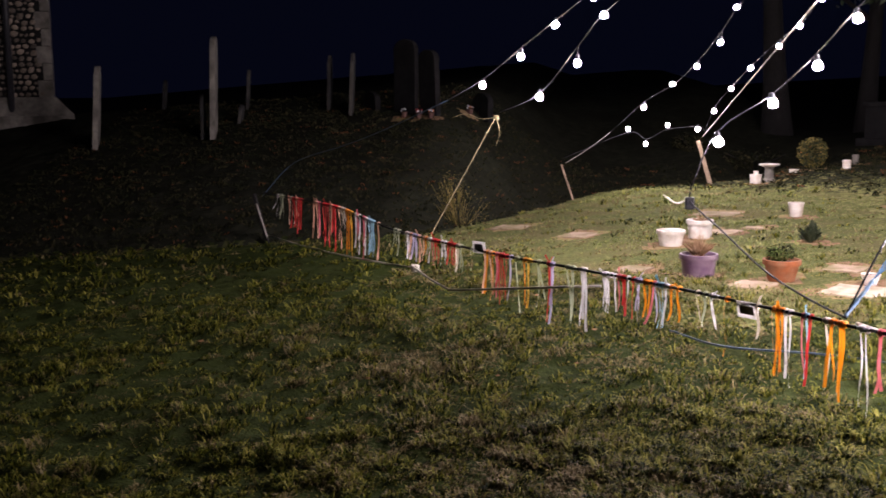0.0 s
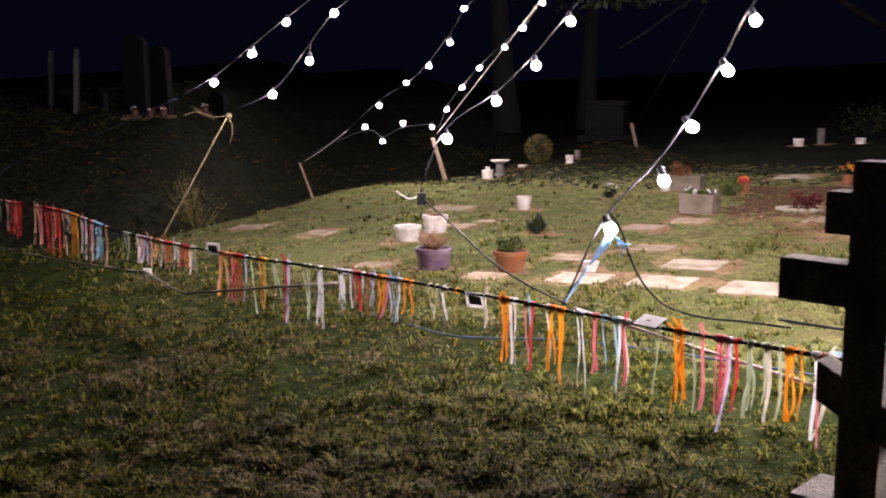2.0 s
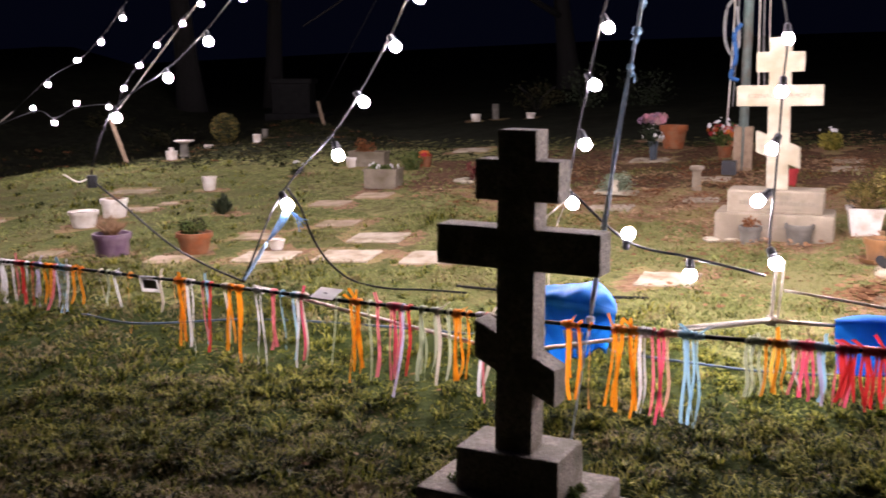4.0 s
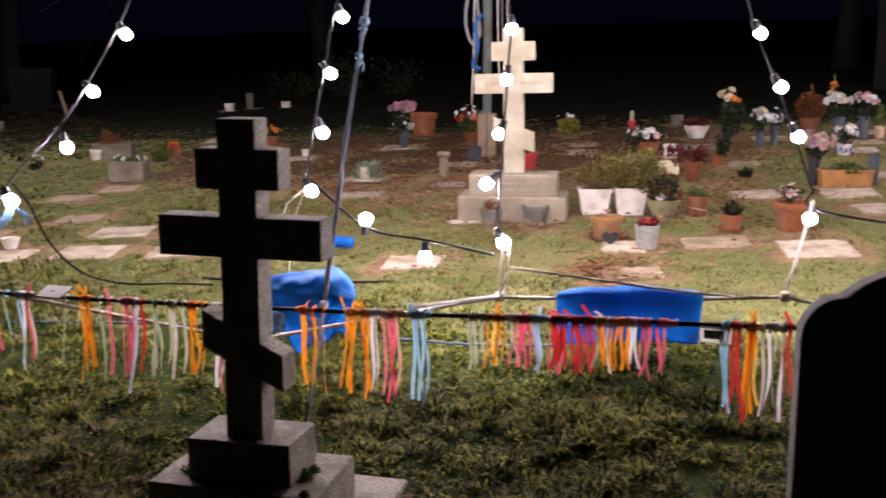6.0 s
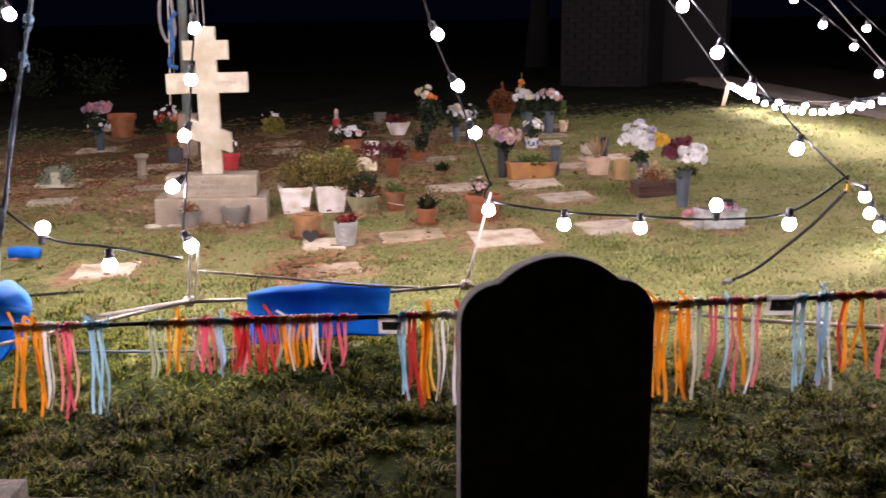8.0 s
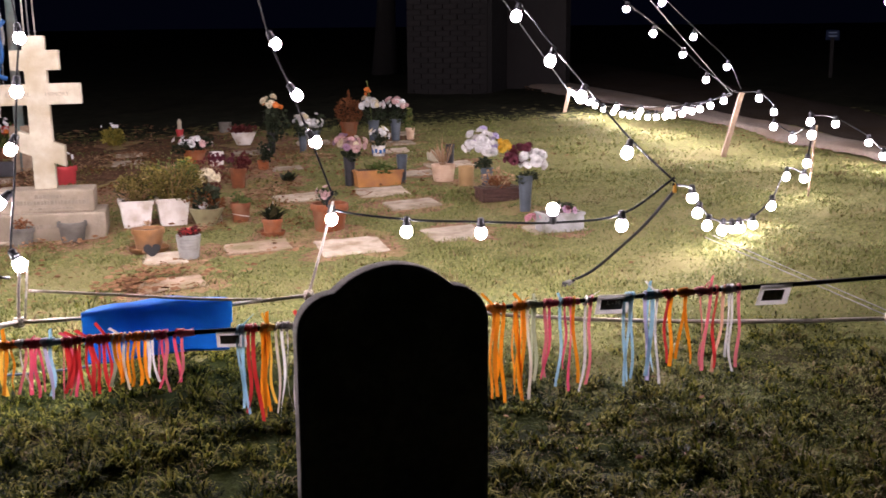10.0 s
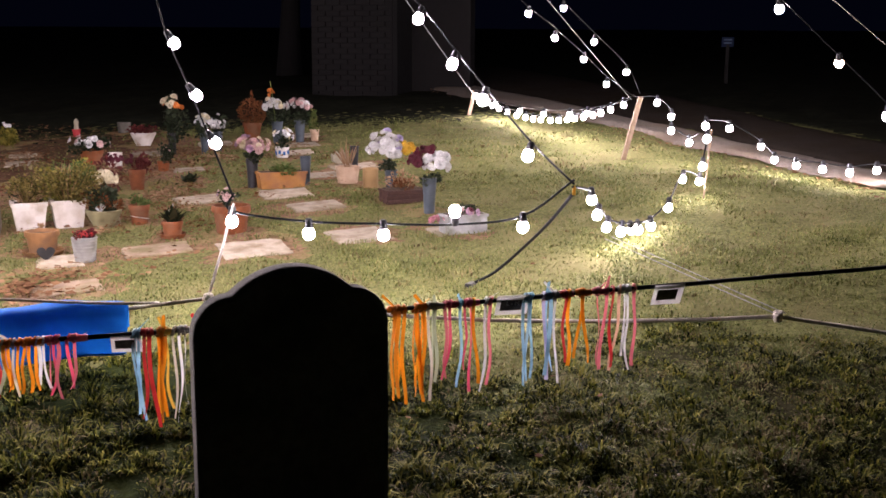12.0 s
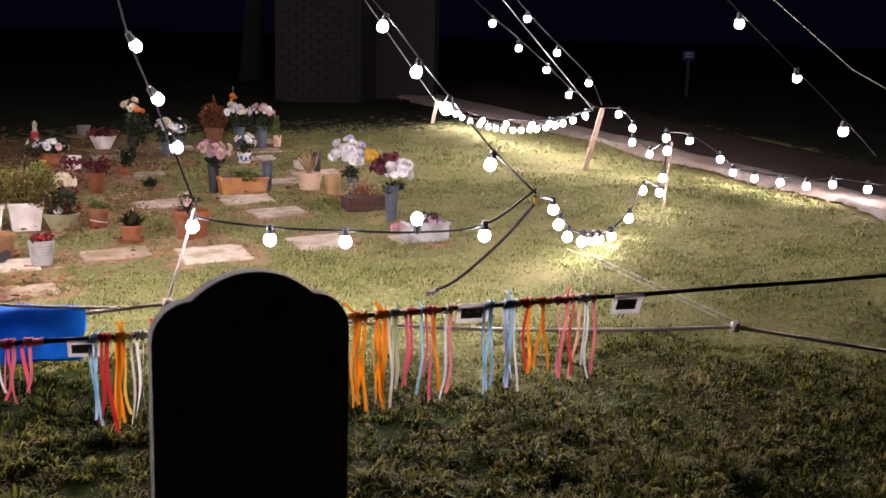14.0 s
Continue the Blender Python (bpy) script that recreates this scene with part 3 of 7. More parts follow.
SLABS_FRONT = [(5.64, 3.30, 0.40, 0.40, -43), (6.15, 2.86, 0.36, 0.36, -42), (3.84, 4.80, 0.34, 0.30, -46), (2.51, 6.68, 0.43, 0.36, -40), (2.92, 7.17, 0.42, 0.34, -38),
               (2.04, 7.07, 0.42, 0.34, -40), (7.14, 4.08, 0.38, 0.34, -45), (6.82, 3.60, 0.38, 0.30, -40), (4.93, 4.15, 0.26, 0.28, -45), (6.55, 2.36, 0.36, 0.26, -42),
               (4.82, 6.91, 0.28, 0.26, -45), (6.70, 4.55, 0.34, 0.30, -40), (4.77, 6.94, 0.30, 0.3, -40), (2.97, 6.22, 0.40, 0.36, -40)]
SLABS_BACK = [(6.62, 9.06, 0.40, 0.3, -45), (5.57, 6.80, 0.30, 0.2, -45), (7.40, 7.10, 0.28, 0.3, -45), (7.86, 7.57, 0.25, 0.2, -45), (8.36, 6.45, 0.33, 0.3, -45),
              (7.69, 5.44, 0.26, 0.2, -45), (9.05, 6.19, 0.34, 0.3, -45), (9.48, 5.45, 0.34, 0.26, -45), (8.94, 5.16, 0.34, 0.26, -45), (8.00, 4.28, 0.30, 0.22, -45),
              (10.0, 5.74, 0.30, 0.26, -45), (7.63, 10.3, 0.34, 0.24, -45), (5.50, 9.21, 0.28, 0.22, -40), (5.67, 11.44, 0.42, 0.34, -40), (6.25, 7.51, 0.28, 0.24, -45)]
SLABS_SUNK = [(5.40, 3.84, 0.40, 0.26, -42), (4.52, 3.70, 0.36, 0.26, -40), (-0.56, 11.3, 0.42, 0.3, -30), (3.08, 8.93, 0.34, 0.3, -40), (3.58, 9.11, 0.32, 0.28, -40),
              (2.15, 7.86, 0.3, 0.24, -40), (0.17, 10.4, 0.34, 0.3, -35), (1.5, 9.99, 0.36, 0.26, -35), (1.65, 11.3, 0.5, 0.3, -35), (1.83, 10.1, 0.18, 0.14, -30),
              (1.40, 7.40, 0.3, 0.26, -35), (0.62, 8.34, 0.26, 0.24, -35), (2.84, 7.9, 0.34, 0.26, -38), (5.2, 5.9, 0.3, 0.25, -45), (4.5, 8.4, 0.3, 0.3, -42)]
for s in SLABS_FRONT + SLABS_BACK:
    grave_slab(*s)
for s in SLABS_SUNK:
    grave_slab(*s, brown=True)


# ---- crosses and headstones ----
def cross_outline(w, arm, arm_z, small, small_z, top, bar, bar_l, bar_r):
    """Outline of a three-barred cross: stem width, half lengths and heights of the bars; the lowest bar slopes."""
    h = w / 2
    s0, s1 = small_z
    a0, a1 = arm_z
    slope = (bar_r[1] - bar_l[1]) / (2 * bar)
    lt, lb = bar_l[1] + slope * (bar - h), bar_l[0] + slope * (bar - h)
    rt, rb = bar_r[1] - slope * (bar - h), bar_r[0] - slope * (bar - h)
    left = [(-h, 0), (-h, lb), (-bar, bar_l[0]), (-bar, bar_l[1]), (-h, lt), (-h, a0), (-arm, a0), (-arm, a1), (-h, a1), (-h, s0), (-small, s0), (-small, s1), (-h, s1), (-h, top)]
    right = [(h, top), (h, s1), (small, s1), (small, s0), (h, s0), (h, a1), (arm, a1), (arm, a0), (h, a0), (h, rt), (bar, bar_r[1]), (bar, bar_r[0]), (h, rb), (h, 0)]
    return left + right


def bars(parent, name, x0, x1, z, y, height, material="inscription"):
    """Unreadable writing: a row of short dark bars."""
    x = x0
    i = 0
    while x < x1:
        w = random.uniform(0.010, 0.024)
        part(name, box(name, min(w, x1 - x), 0.003, height * random.uniform(0.8, 1.0), material, 0, (x + w / 2, y, z)), parent)
        x += w + random.uniform(0.003, 0.008)
        i += 1


def granite_cross():
    x, y = 1.631, 2.397
    z = gz(x, y)
    ob = root("granite_cross", x, y, z, -50, "grey granite three-barred grave cross on a stepped plinth", "grave cross")
    cr = part("cross", slab_outline("cross", cross_outline(0.1104, 0.238, (0.516, 0.6285), 0.121, (0.703, 0.813), 0.893, 0.120, (0.2596, 0.367), (0.143, 0.2465)), 0.0905, "granite_dark", 0.005), ob)
    cr.location.z = 0.337
    cr.rotation_euler = (0, 0.006, 0)
    part("upper_plinth", box("upper_plinth", 0.312, 0.202, 0.1235, "granite_dark", 0.006, (-0.009, 0.025, 0.2135), 0.002, 0.985), ob)
    part("lower_plinth", box("lower_plinth", 0.51, 0.335, 0.19, "granite_dark", 0.009, (-0.018, 0.044, 0.0235), 0.003, 0.985), ob)
    part("ground_slab", box("ground_slab", 0.70, 0.69, 0.12, "granite_dark", 0.012, (-0.01, 0.095, -0.062), 0.006), ob)
    for k, (mx_, my_, r) in enumerate(((0.16, 0.0, 0.030), (0.165, 0.045, 0.022), (-0.19, -0.02, 0.024), (0.20, -0.11, 0.016))):
        m = part("moss", leaves("moss", 260, r, r * 1.1, 0.0, 0.006, "green_leaf", 300 + k), ob, "green moss cushion")
        m.location = (mx_, my_, 0.212)
    BARE.append((x + 0.08, y + 0.05, 0.34, 0.34, -50))


granite_cross()


def white_cross():
    x, y = 5.06, 5.33
    z = gz(x, y) - 0.02
    ob = root("white_cross", x, y, z, -45, "cream white stone three-barred memorial cross on a two-step base", "grave cross")
    cr = part("cross", slab_outline("cross", cross_outline(0.137, 0.268, (0.544, 0.679), 0.148, (0.763, 0.892), 0.983, 0.139, (0.246, 0.384), (0.1374, 0.2757)), 0.10, "white_stone", 0.006), ob)
    cr.location.z = 0.3336
    cr.rotation_euler = (0, -0.018, 0)
    up = part("upper_base", box("upper_base", 0.602, 0.30, 0.147, "base_stone", 0.012, (0, 0, 0.187), 0.002), ob)
    lo = part("lower_base", box("lower_base", 0.742, 0.43, 0.224, "base_stone", 0.012, (0, 0, -0.036), 0.003), ob)
    for k, (word, half) in enumerate((("ETERNAL", -0.12), ("MEMORY", 0.12))):
        cu = bpy.data.curves.new("lettering", "FONT")
        cu.body, cu.size, cu.align_x, cu.align_y, cu.extrude = word, 0.036, "CENTER", "CENTER", 0.001
        tmp = new("lettering_source", cu)
        me = bpy.data.meshes.new_from_object(tmp.evaluated_get(bpy.context.evaluated_depsgraph_get()))
        bpy.data.objects.remove(tmp)
        me.materials.clear()
        me.materials.append(M["inscription"])
        t = part("lettering", me, cr, "dark engraved capitals")
        t.matrix_basis = pose(half, -0.0505, 0.610, 90, 0, 0)
    bars(up, "inscription", -0.06, 0.10, 0.283, -0.152, 0.028)
    bars(up, "inscription", -0.22, 0.27, 0.243, -0.152, 0.028)
    bars(up, "inscription", -0.10, 0.17, 0.210, -0.152, 0.014)
    bars(lo, "inscription", -0.10, 0.08, 0.095, -0.217, 0.028)
    BARE.append((x, y, 0.40, 0.24, -43))


white_cross()


def shoulder_outline(w, h, inner, drop, rise, n=14):
    """A headstone with a raised round head between two rounded shoulders: half width of the head, and how far the notches
    and then the springing of the shoulders lie under its top."""
    a = w / 2
    pts = [(-a, 0), (-a, h - drop - rise)]
    for i in range(1, n):
        t = i / n * math.pi / 2
        pts.append((-a + (a - inner) * (1 - math.cos(t)), h - drop - rise + rise * math.sin(t)))
    pts.append((-inner, h - drop))
    rad = (inner ** 2 + drop ** 2) / (2 * drop)
    ang = math.asin(min(1, inner / rad))
    for i in range(1, 2 * n):
        t = -ang + 2 * ang * i / (2 * n)
        pts.append((rad * math.sin(t), h - rad + rad * math.cos(t)))
    return pts + [(-px, pz) for px, pz in reversed(pts[:n + 2])]


def near_headstone():
    x, y = 2.708, 1.074
    z = gz(x, y) - 0.06
    ob = root("headstone", x, y, z, -42.2, "large stone headstone with a rounded head and shoulders", "headstone")
    part("stone", slab_outline("stone", shoulder_outline(0.5126, 0.8985, 0.158, 0.066, 0.102), 0.058, "headstone", 0.007), ob)
    part("raised_panel", slab_outline("raised_panel", shoulder_outline(0.486, 0.885, 0.150, 0.066, 0.098), 0.062, "headstone", 0.002), ob)
    BARE.append((x, y, 0.255, 0.04, -42))


near_headstone()


# ---- the mast ----
APEX = (6.70, 7.70, 8.3)


def mast():
    x, y = APEX[:2]
    z = gz(x, y)
    ob = root("light_mast", x, y, z, -43, "tall green painted steel mast with ropes bundled round it", "mast")
    part("pole", tube("pole", [(0, 0, -0.05), (0, 0, 4.2), (0, 0, 8.5)], [0.042, 0.042, 0.034], "mast_paint", 16), ob)
    part("foot", box("foot", 0.17, 0.14, 0.42, "wood_pale", 0.006, (0.0, 0.03, 0)), ob, "weathered timber foot")
    for k, (dx, w) in enumerate(((-0.12, 0.006), (-0.085, 0.004), (0.10, 0.006), (0.14, 0.005), (0.19, 0.004))):
        part("halyard", tube("halyard", smooth_line([(dx * 1.2, -0.05, 0.5 + 0.1 * k), (dx, -0.06, 1.4), (dx * 0.9, -0.04, 3.0), (dx * 0.2, 0, 8.4)], 6), w, "grey_rope" if k % 2 else "pale_rope", 6), ob, "slack halyard rope")
    part("rope_coil", tube("rope_coil", smooth_line([(-0.06, -0.06, 1.62), (-0.18, -0.05, 1.50), (-0.20, -0.05, 1.25), (-0.14, -0.06, 1.08), (-0.07, -0.06, 1.16), (-0.10, -0.06, 1.5)], 8), 0.014, "grey_rope", 8), ob, "coiled grey rope")
    part("blue_line", tube("blue_line", smooth_line([(-0.05, -0.07, 1.35), (-0.11, -0.07, 1.25), (-0.09, -0.08, 1.05), (-0.13, -0.07, 0.88), (-0.06, -0.06, 0.84)], 8), 0.020, "blue_line", 8), ob, "bundled blue plastic line")
    part("box", box("box", 0.13, 0.09, 0.13, "black_plastic", 0.006, (-0.09, -0.33, 0)), ob, "small black electrical box")


mast()


# ---- festoon lights ----
def globe(fine):
    bm = bmesh.new()
    bmesh.ops.create_icosphere(bm, subdivisions=fine, radius=0.0262)
    for v in bm.verts:
        if v.co.z > 0:
            v.co.z *= 1.3
    for f in bm.faces:
        f.smooth = True
    me = bpy.data.meshes.new("globe")
    bm.to_mesh(me)
    bm.free()
    me.materials.append(M["bulb"])
    return me


GLOBE, GLOBE_HIGH = globe(3), globe(2)
GLOBE_LOW = GLOBE.copy()
GLOBE_LOW.materials[0] = M["bulb_low"]
GLOBE_SLUNG = GLOBE.copy()
GLOBE_SLUNG.materials[0] = M["bulb_slung"]
GLOBE_AMBER = GLOBE.copy()
GLOBE_AMBER.materials[0] = M["bulb_amber"]
HOLDER = lathe("lamp_holder", [(0, 0.040), (0.012, 0.038), (0.017, 0.030), (0.017, 0.012), (0.020, 0.008), (0.020, -0.004), (0.014, -0.008), (0, -0.008)], "black_plastic", 12)


def festoon(foot, drop, marks, label, step=0.36, amber_at=None, aside=0.03):
    """A cable from its foot up to the mast's head. The lowest lamps stand at the marks (metres along the ground, height, metres to the side),
    the rest follow evenly; each hangs from the cable by a short lead."""
    ob = root("festoon_lights", 0, 0, 0, 0, label, "festoon lights", "strings of festoon lights")
    a, b = Vector(foot), Vector(APEX)
    length = (b - a).xy.length
    ahead = (b - a).xy / length
    def rest(s):
        f = s / length
        return a.z + (b.z - a.z) * f - 4 * drop * f * (1 - f)
    def at(s, z, side=0.0):
        return Vector((a.x + ahead.x * s - ahead.y * side, a.y + ahead.y * s + ahead.x * side, z))
    lamps = [(m + (0.0,))[:3] for m in marks]
    along = np.array([m[0] for m in lamps])
    rise = np.polyfit(along, [m[1] for m in lamps], 2 if len(lamps) > 3 else 1)
    sway = np.polyfit(along, [m[2] for m in lamps], 1)
    line = [a] + [at(q, float(np.polyval(rise, q)) + 0.062, float(np.polyval(sway, q)) + aside) for q in along]
    s = lamps[-1][0]
    end = line[-1].z - rest(s)
    while s + step < length - 0.3:
        s += step
        z = rest(s) + end * max(0.0, 1 - (s - lamps[len(marks) - 1][0]) / 2)
        line.append(at(s, z))
        if z < 4.5:
            lamps.append((s, z - 0.080, random.uniform(-0.05, -0.02)))
    line.append(b)
    part("cable", tube("cable", smooth_line(line, 4), 0.005, "black_cable", 6), ob)
    for i, (s, z, side) in enumerate(lamps):
        p, q = at(s, z, side), line[i + 1]
        up = q - p
        h = part("lamp_holder", HOLDER, ob)
        turn = up.to_track_quat("Z", "Y").to_euler()
        h.matrix_basis = Matrix.LocRotScale(p + up.normalized() * 0.034, turn, (1, 1, 1))
        g = part("globe", GLOBE_AMBER if amber_at == i else GLOBE if i < len(marks) else GLOBE_HIGH, h, "glowing amber globe bulb" if amber_at == i else "glowing white globe bulb")
        g.location = (0, 0, -0.034)
        if up.length > 0.08:
            part("lead", tube("lead", [p + up.normalized() * 0.06, q], 0.005, "black_cable", 5), h).matrix_parent_inverse = h.matrix_basis.inverted()
    return ob


FEET = [((-1.0, 9.13, 1.5), 0.42, [(0.33, 1.63), (0.67, 1.87), (0.97, 2.13), (1.3, 2.35)]),
        ((-0.5, 8.39, 1.4), 0.29, [(0.35, 1.53), (0.65, 1.79), (0.85, 2.16)]),
        ((0.84, 6.33, 0.98), 0.27, [(0.17, 1.26), (0.5, 1.49), (0.77, 1.71), (1.01, 1.99)]),
        ((1.29, 4.36, 0.63), 0.46, [(0.29, 0.93), (0.65, 1.13), (0.85, 1.38), (1.11, 1.65), (1.32, 1.9)]),
        ((2.64, 3.89, 0.98), 0.15, [(0.08, 0.94), (0.27, 1.19), (0.42, 1.46), (0.64, 1.73)]),
        ((3.1, 3.06, 0.83), 0.62, [(0.02, 0.78, -0.0), (0.31, 0.99, 0.07), (0.55, 1.19, 0.01), (0.79, 1.43, -0.03), (1.0, 1.67, -0.06)]),
        ((4.29, 2.43, 0.96), -0.27, [(0.15, 1.19), (0.32, 1.4), (0.53, 1.64)]),
        ((5.02, 1.08, 1.02), 0.49, [(0.26, 1.13), (0.53, 1.38), (0.72, 1.55), (0.94, 1.77)]),
        ((9.75, 2.09, 1.27), 0.58, [(0.26, 1.38), (0.47, 1.6), (0.73, 1.78), (0.97, 1.99)]),
        ((9.78, 2.05, 1.3), -0.09, [(0.13, 1.49), (0.43, 1.75), (0.71, 2.04)]),
        ((0.56, 13.81, 1.05), 0.37, [(0.57, 1.37), (1.02, 1.66), (1.39, 1.86), (1.72, 2.13), (1.93, 2.52)]),
        ((1.88, 14.74, 1.05), -0.07, [(0.17, 1.3), (0.49, 1.6), (0.84, 1.86), (1.33, 2.12), (1.66, 2.35)])]
for k, (foot, drop, marks) in enumerate(FEET):
    festoon(foot, drop, marks, "black festoon cable of lit globe bulbs rising to the mast", aside={5: -0.012, 3: 0.036, 6: 0.045, 7: -0.03}.get(k, 0.03))
festoon((7.06, -0.31, 1.14), -0.19, [(0.19, 1.27), (0.47, 1.57), (0.82, 1.88)], "black festoon cable with one amber bulb rising to the mast", amber_at=1)


def low_chain(points, label, jig=20, lift=0.05, lamp=None):
    """Lamps at the points and the cable that carries them; a fourth number gives the cable's height there."""
    ob = root("light_chain", 0, 0, 0, 0, label, "festoon lights", "low chains of festoon lights")
    run = [Vector((p[0] + random.uniform(-1, 1) * jig * 0.0006, p[1], p[3] if len(p) > 3 else p[2] + lift)) for p in points]
    part("cable", tube("cable", smooth_line(run, 5), 0.006, "black_cable", 6), ob)
    for p, q in zip(points[1:-1], run[1:-1]):
        p = Vector(p[:3])
        up = (q - p).normalized()
        h = part("lamp_holder", HOLDER, ob)
        h.matrix_basis = Matrix.LocRotScale(p + up * 0.034, up.to_track_quat("Z", "Y").to_euler(), (1, 1, 1))
        part("globe", lamp or GLOBE_LOW, h, "glowing white globe bulb").location = (0, 0, -0.034)
    return ob


def hung(a, b, drop, marks):
    a, b = Vector(a), Vector(b)
    return [tuple(a.lerp(b, f) - Vector((0, 0, 4 * drop * f * (1 - f)))) for f in marks]


low_chain([(5.02, 1.08, 0.96), (5.78, 1.23, 0.85), (6.05, 1.28, 0.73), (6.24, 1.28, 0.635), (6.33, 1.22, 0.60), (6.525, 1.21, 0.585), (6.57, 1.18, 0.583), (6.83, 1.17, 0.57), (7.10, 1.13, 0.653),
           (7.75, 1.19, 0.77), (8.13, 1.15, 0.72), (8.01, 1.11, 0.84), (7.97, 1.08, 1.04), (8.31, 1.16, 1.14)], "low loop of lit globe bulbs hanging just above the grass", 60)
# Last lamps are added out of view, where the chain leads, for more light.
low_chain([(8.2, 1.14, 1.12), (8.31, 1.16, 1.11), (9.17, 1.14, 1.05), (9.47, 0.93, 0.89), (9.20, 0.78, 0.81), (9.11, 0.60, 0.78), (8.99, 0.39, 0.77), (8.93, 0.19, 0.76), (8.89, 0.0, 0.79), (8.76, -0.25, 0.78), (8.62, -0.5, 0.77), (8.48, -0.75, 0.77), (8.32, -1.0, 0.77), (8.15, -1.25, 0.78), (7.95, -1.5, 0.8), (7.7, -1.8, 0.9)],
          "low chain of lit globe bulbs along the path edge")
low_chain([(9.75, 2.09, 1.22), (9.77, 1.89, 1.22), (9.61, 1.72, 1.11), (9.41, 1.67, 1.00), (9.49, 1.53, 0.90), (8.6, 1.25, 1.0)], "short chain of lit globe bulbs between two stakes")
low_chain(hung((12.27, 4.78, 1.20), (9.75, 2.09, 1.24), 0.25, [0, 0.03, 0.06, 0.12, 0.16, 0.21, 0.27, 0.34, 0.40, 0.45, 0.50, 0.56, 0.61, 0.66, 0.70, 0.75, 0.80, 0.84, 0.89, 0.95, 1]),
          "chain of lit globe bulbs sagging along the lawn edge")
low_chain(hung((12.25, 4.76, 1.18), (9.8, 2.13, 1.2), 0.16, [0, 0.08, 0.18, 0.36, 0.52, 0.68, 0.78, 0.9, 1]), "second chain of lit globe bulbs at the lawn edge")
low_chain([(4.29, 2.43, 0.93), (4.286, 2.438, 0.848), (4.448, 2.137, 0.792, 0.85), (4.609, 1.84, 0.786, 0.84), (4.762, 1.556, 0.90, 0.835), (4.91, 1.283, 0.821, 0.875), (5.02, 1.08, 0.99)], "chain of lit globe bulbs slung low across the lawn", 10, lamp=GLOBE_SLUNG)
low_chain([(2.64, 3.89, 0.97), (2.787, 3.625, 0.846, 0.812), (2.925, 3.375, 0.695, 0.772), (3.07, 3.084, 0.736, 0.736)], "short chain of lit globe bulbs slung between two strings", 10, lamp=GLOBE_SLUNG)
low_chain([(-0.02, 13.86, 0.66), (0.807, 14.23, 1.08, 1.03), (1.053, 14.34, 0.87, 0.935), (1.349, 14.47, 1.12, 1.06), (1.771, 14.66, 1.05, 1.09), (1.88, 14.74, 0.98)], "chain of lit globe bulbs at the far lawn edge")


# ---- stakes, guy ropes ----
def stake(x, y, h, lean, label, w=0.055, material="wood_pale"):
    """A squared post whose head leans by (x, y) metres from its foot."""
    ob = root("stake", x, y, gz(x, y) - 0.05, 0, label, "stake", "wooden stakes")
    d = Vector((lean[0], lean[1], h))
    me = box("post", w, w * 0.7, d.length + 0.05, material, 0.004, jitter=0.002, taper=0.94)
    part("post", me, ob).rotation_euler = d.to_track_quat("Z", "Y").to_euler()
    return ob


stake(1.98, 14.73, 0.60, (-0.18, 0), "pale wooden stake leaning at the far lawn edge", 0.08)
stake(0.10, 13.86, 0.47, (-0.16, 0), "thin wooden stake leaning at the far lawn edge", 0.035)
stake(12.23, 4.82, 0.30, (0.02, -0.06), "short pale wooden stake at the lawn edge", 0.062)
stake(9.70, 2.17, 0.55, (0.06, -0.12), "pale wooden stake leaning beside the path", 0.058)
stake(8.15, 1.12, 0.50, (0.01, -0.03), "thin wooden stake carrying a light chain", 0.02)
stake(-3.29, 11.15, 0.54, (-0.14, 0), "dark wooden stake at the end of the ribbon rope", 0.05, "bark")
stake(5.45, 16.9, 0.40, (-0.10, 0), "thin wooden stake in the dark grass", 0.06)


def cord(points, r, material, label, category="rope", name="guy_rope", twist=0.0):
    ob = root(name, 0, 0, 0, 0, label, category)
    part("cord", tube("cord", points, r, material, 8, twist), ob)
    return ob


def knot(ob, p, r, material):
    for k in range(3):
        a = k * 2.1
        pts = [(p[0] + r * math.cos(a + t) * (1 + 0.3 * math.sin(2 * t)), p[1] + r * 0.7 * math.sin(a + t), p[2] + r * math.sin(2 * t + a)) for t in np.linspace(0, 2 * math.pi, 14)]
        part("knot", tube("knot", pts, r * 0.42, material, 6), ob)


cord(sag((1.85, 14.75, 0.95), APEX, 0.0, 12), 0.0065, "jute_grey", "pale guy rope from a far stake to the mast")
cord(sag((12.25, 4.76, 1.18), APEX, 0.1, 12), 0.005, "grey_rope", "pale guy rope from the lawn edge to the mast")
cord(sag((9.68, 2.10, 1.25), APEX, 0.0, 12), 0.0036, "grey_rope", "pale guy rope from a leaning stake to the mast")
cord(sag((5.40, 16.9, 0.95), APEX, 0.0, 12), 0.007, "black_cable", "dark guy rope from a far stake to the mast")
cord(sag((6.4, -2.3, 0.45), (5.57, -0.2, 1.61), 0.0, 6) + sag((5.57, -0.2, 1.61), APEX, 0.0, 12)[1:], 0.0022, "pale_rope", "thin pale guy rope to the mast")
LOW, TIE, MID = Vector((1.84, 2.54, gz(1.84, 2.54) - 0.02)), Vector((2.12, 2.83, 0.71)), Vector((2.47, 3.23, 1.30))
g = cord(joined([LOW, TIE], sag(TIE, MID, 0.0, 6), sag(MID, APEX, 0.0, 16)), [0.0032, 0.0032] + [0.0040] * 6 + [0.0048] * 16, "line_grey", "thick grey guy rope wound with blue line", twist=0.9)
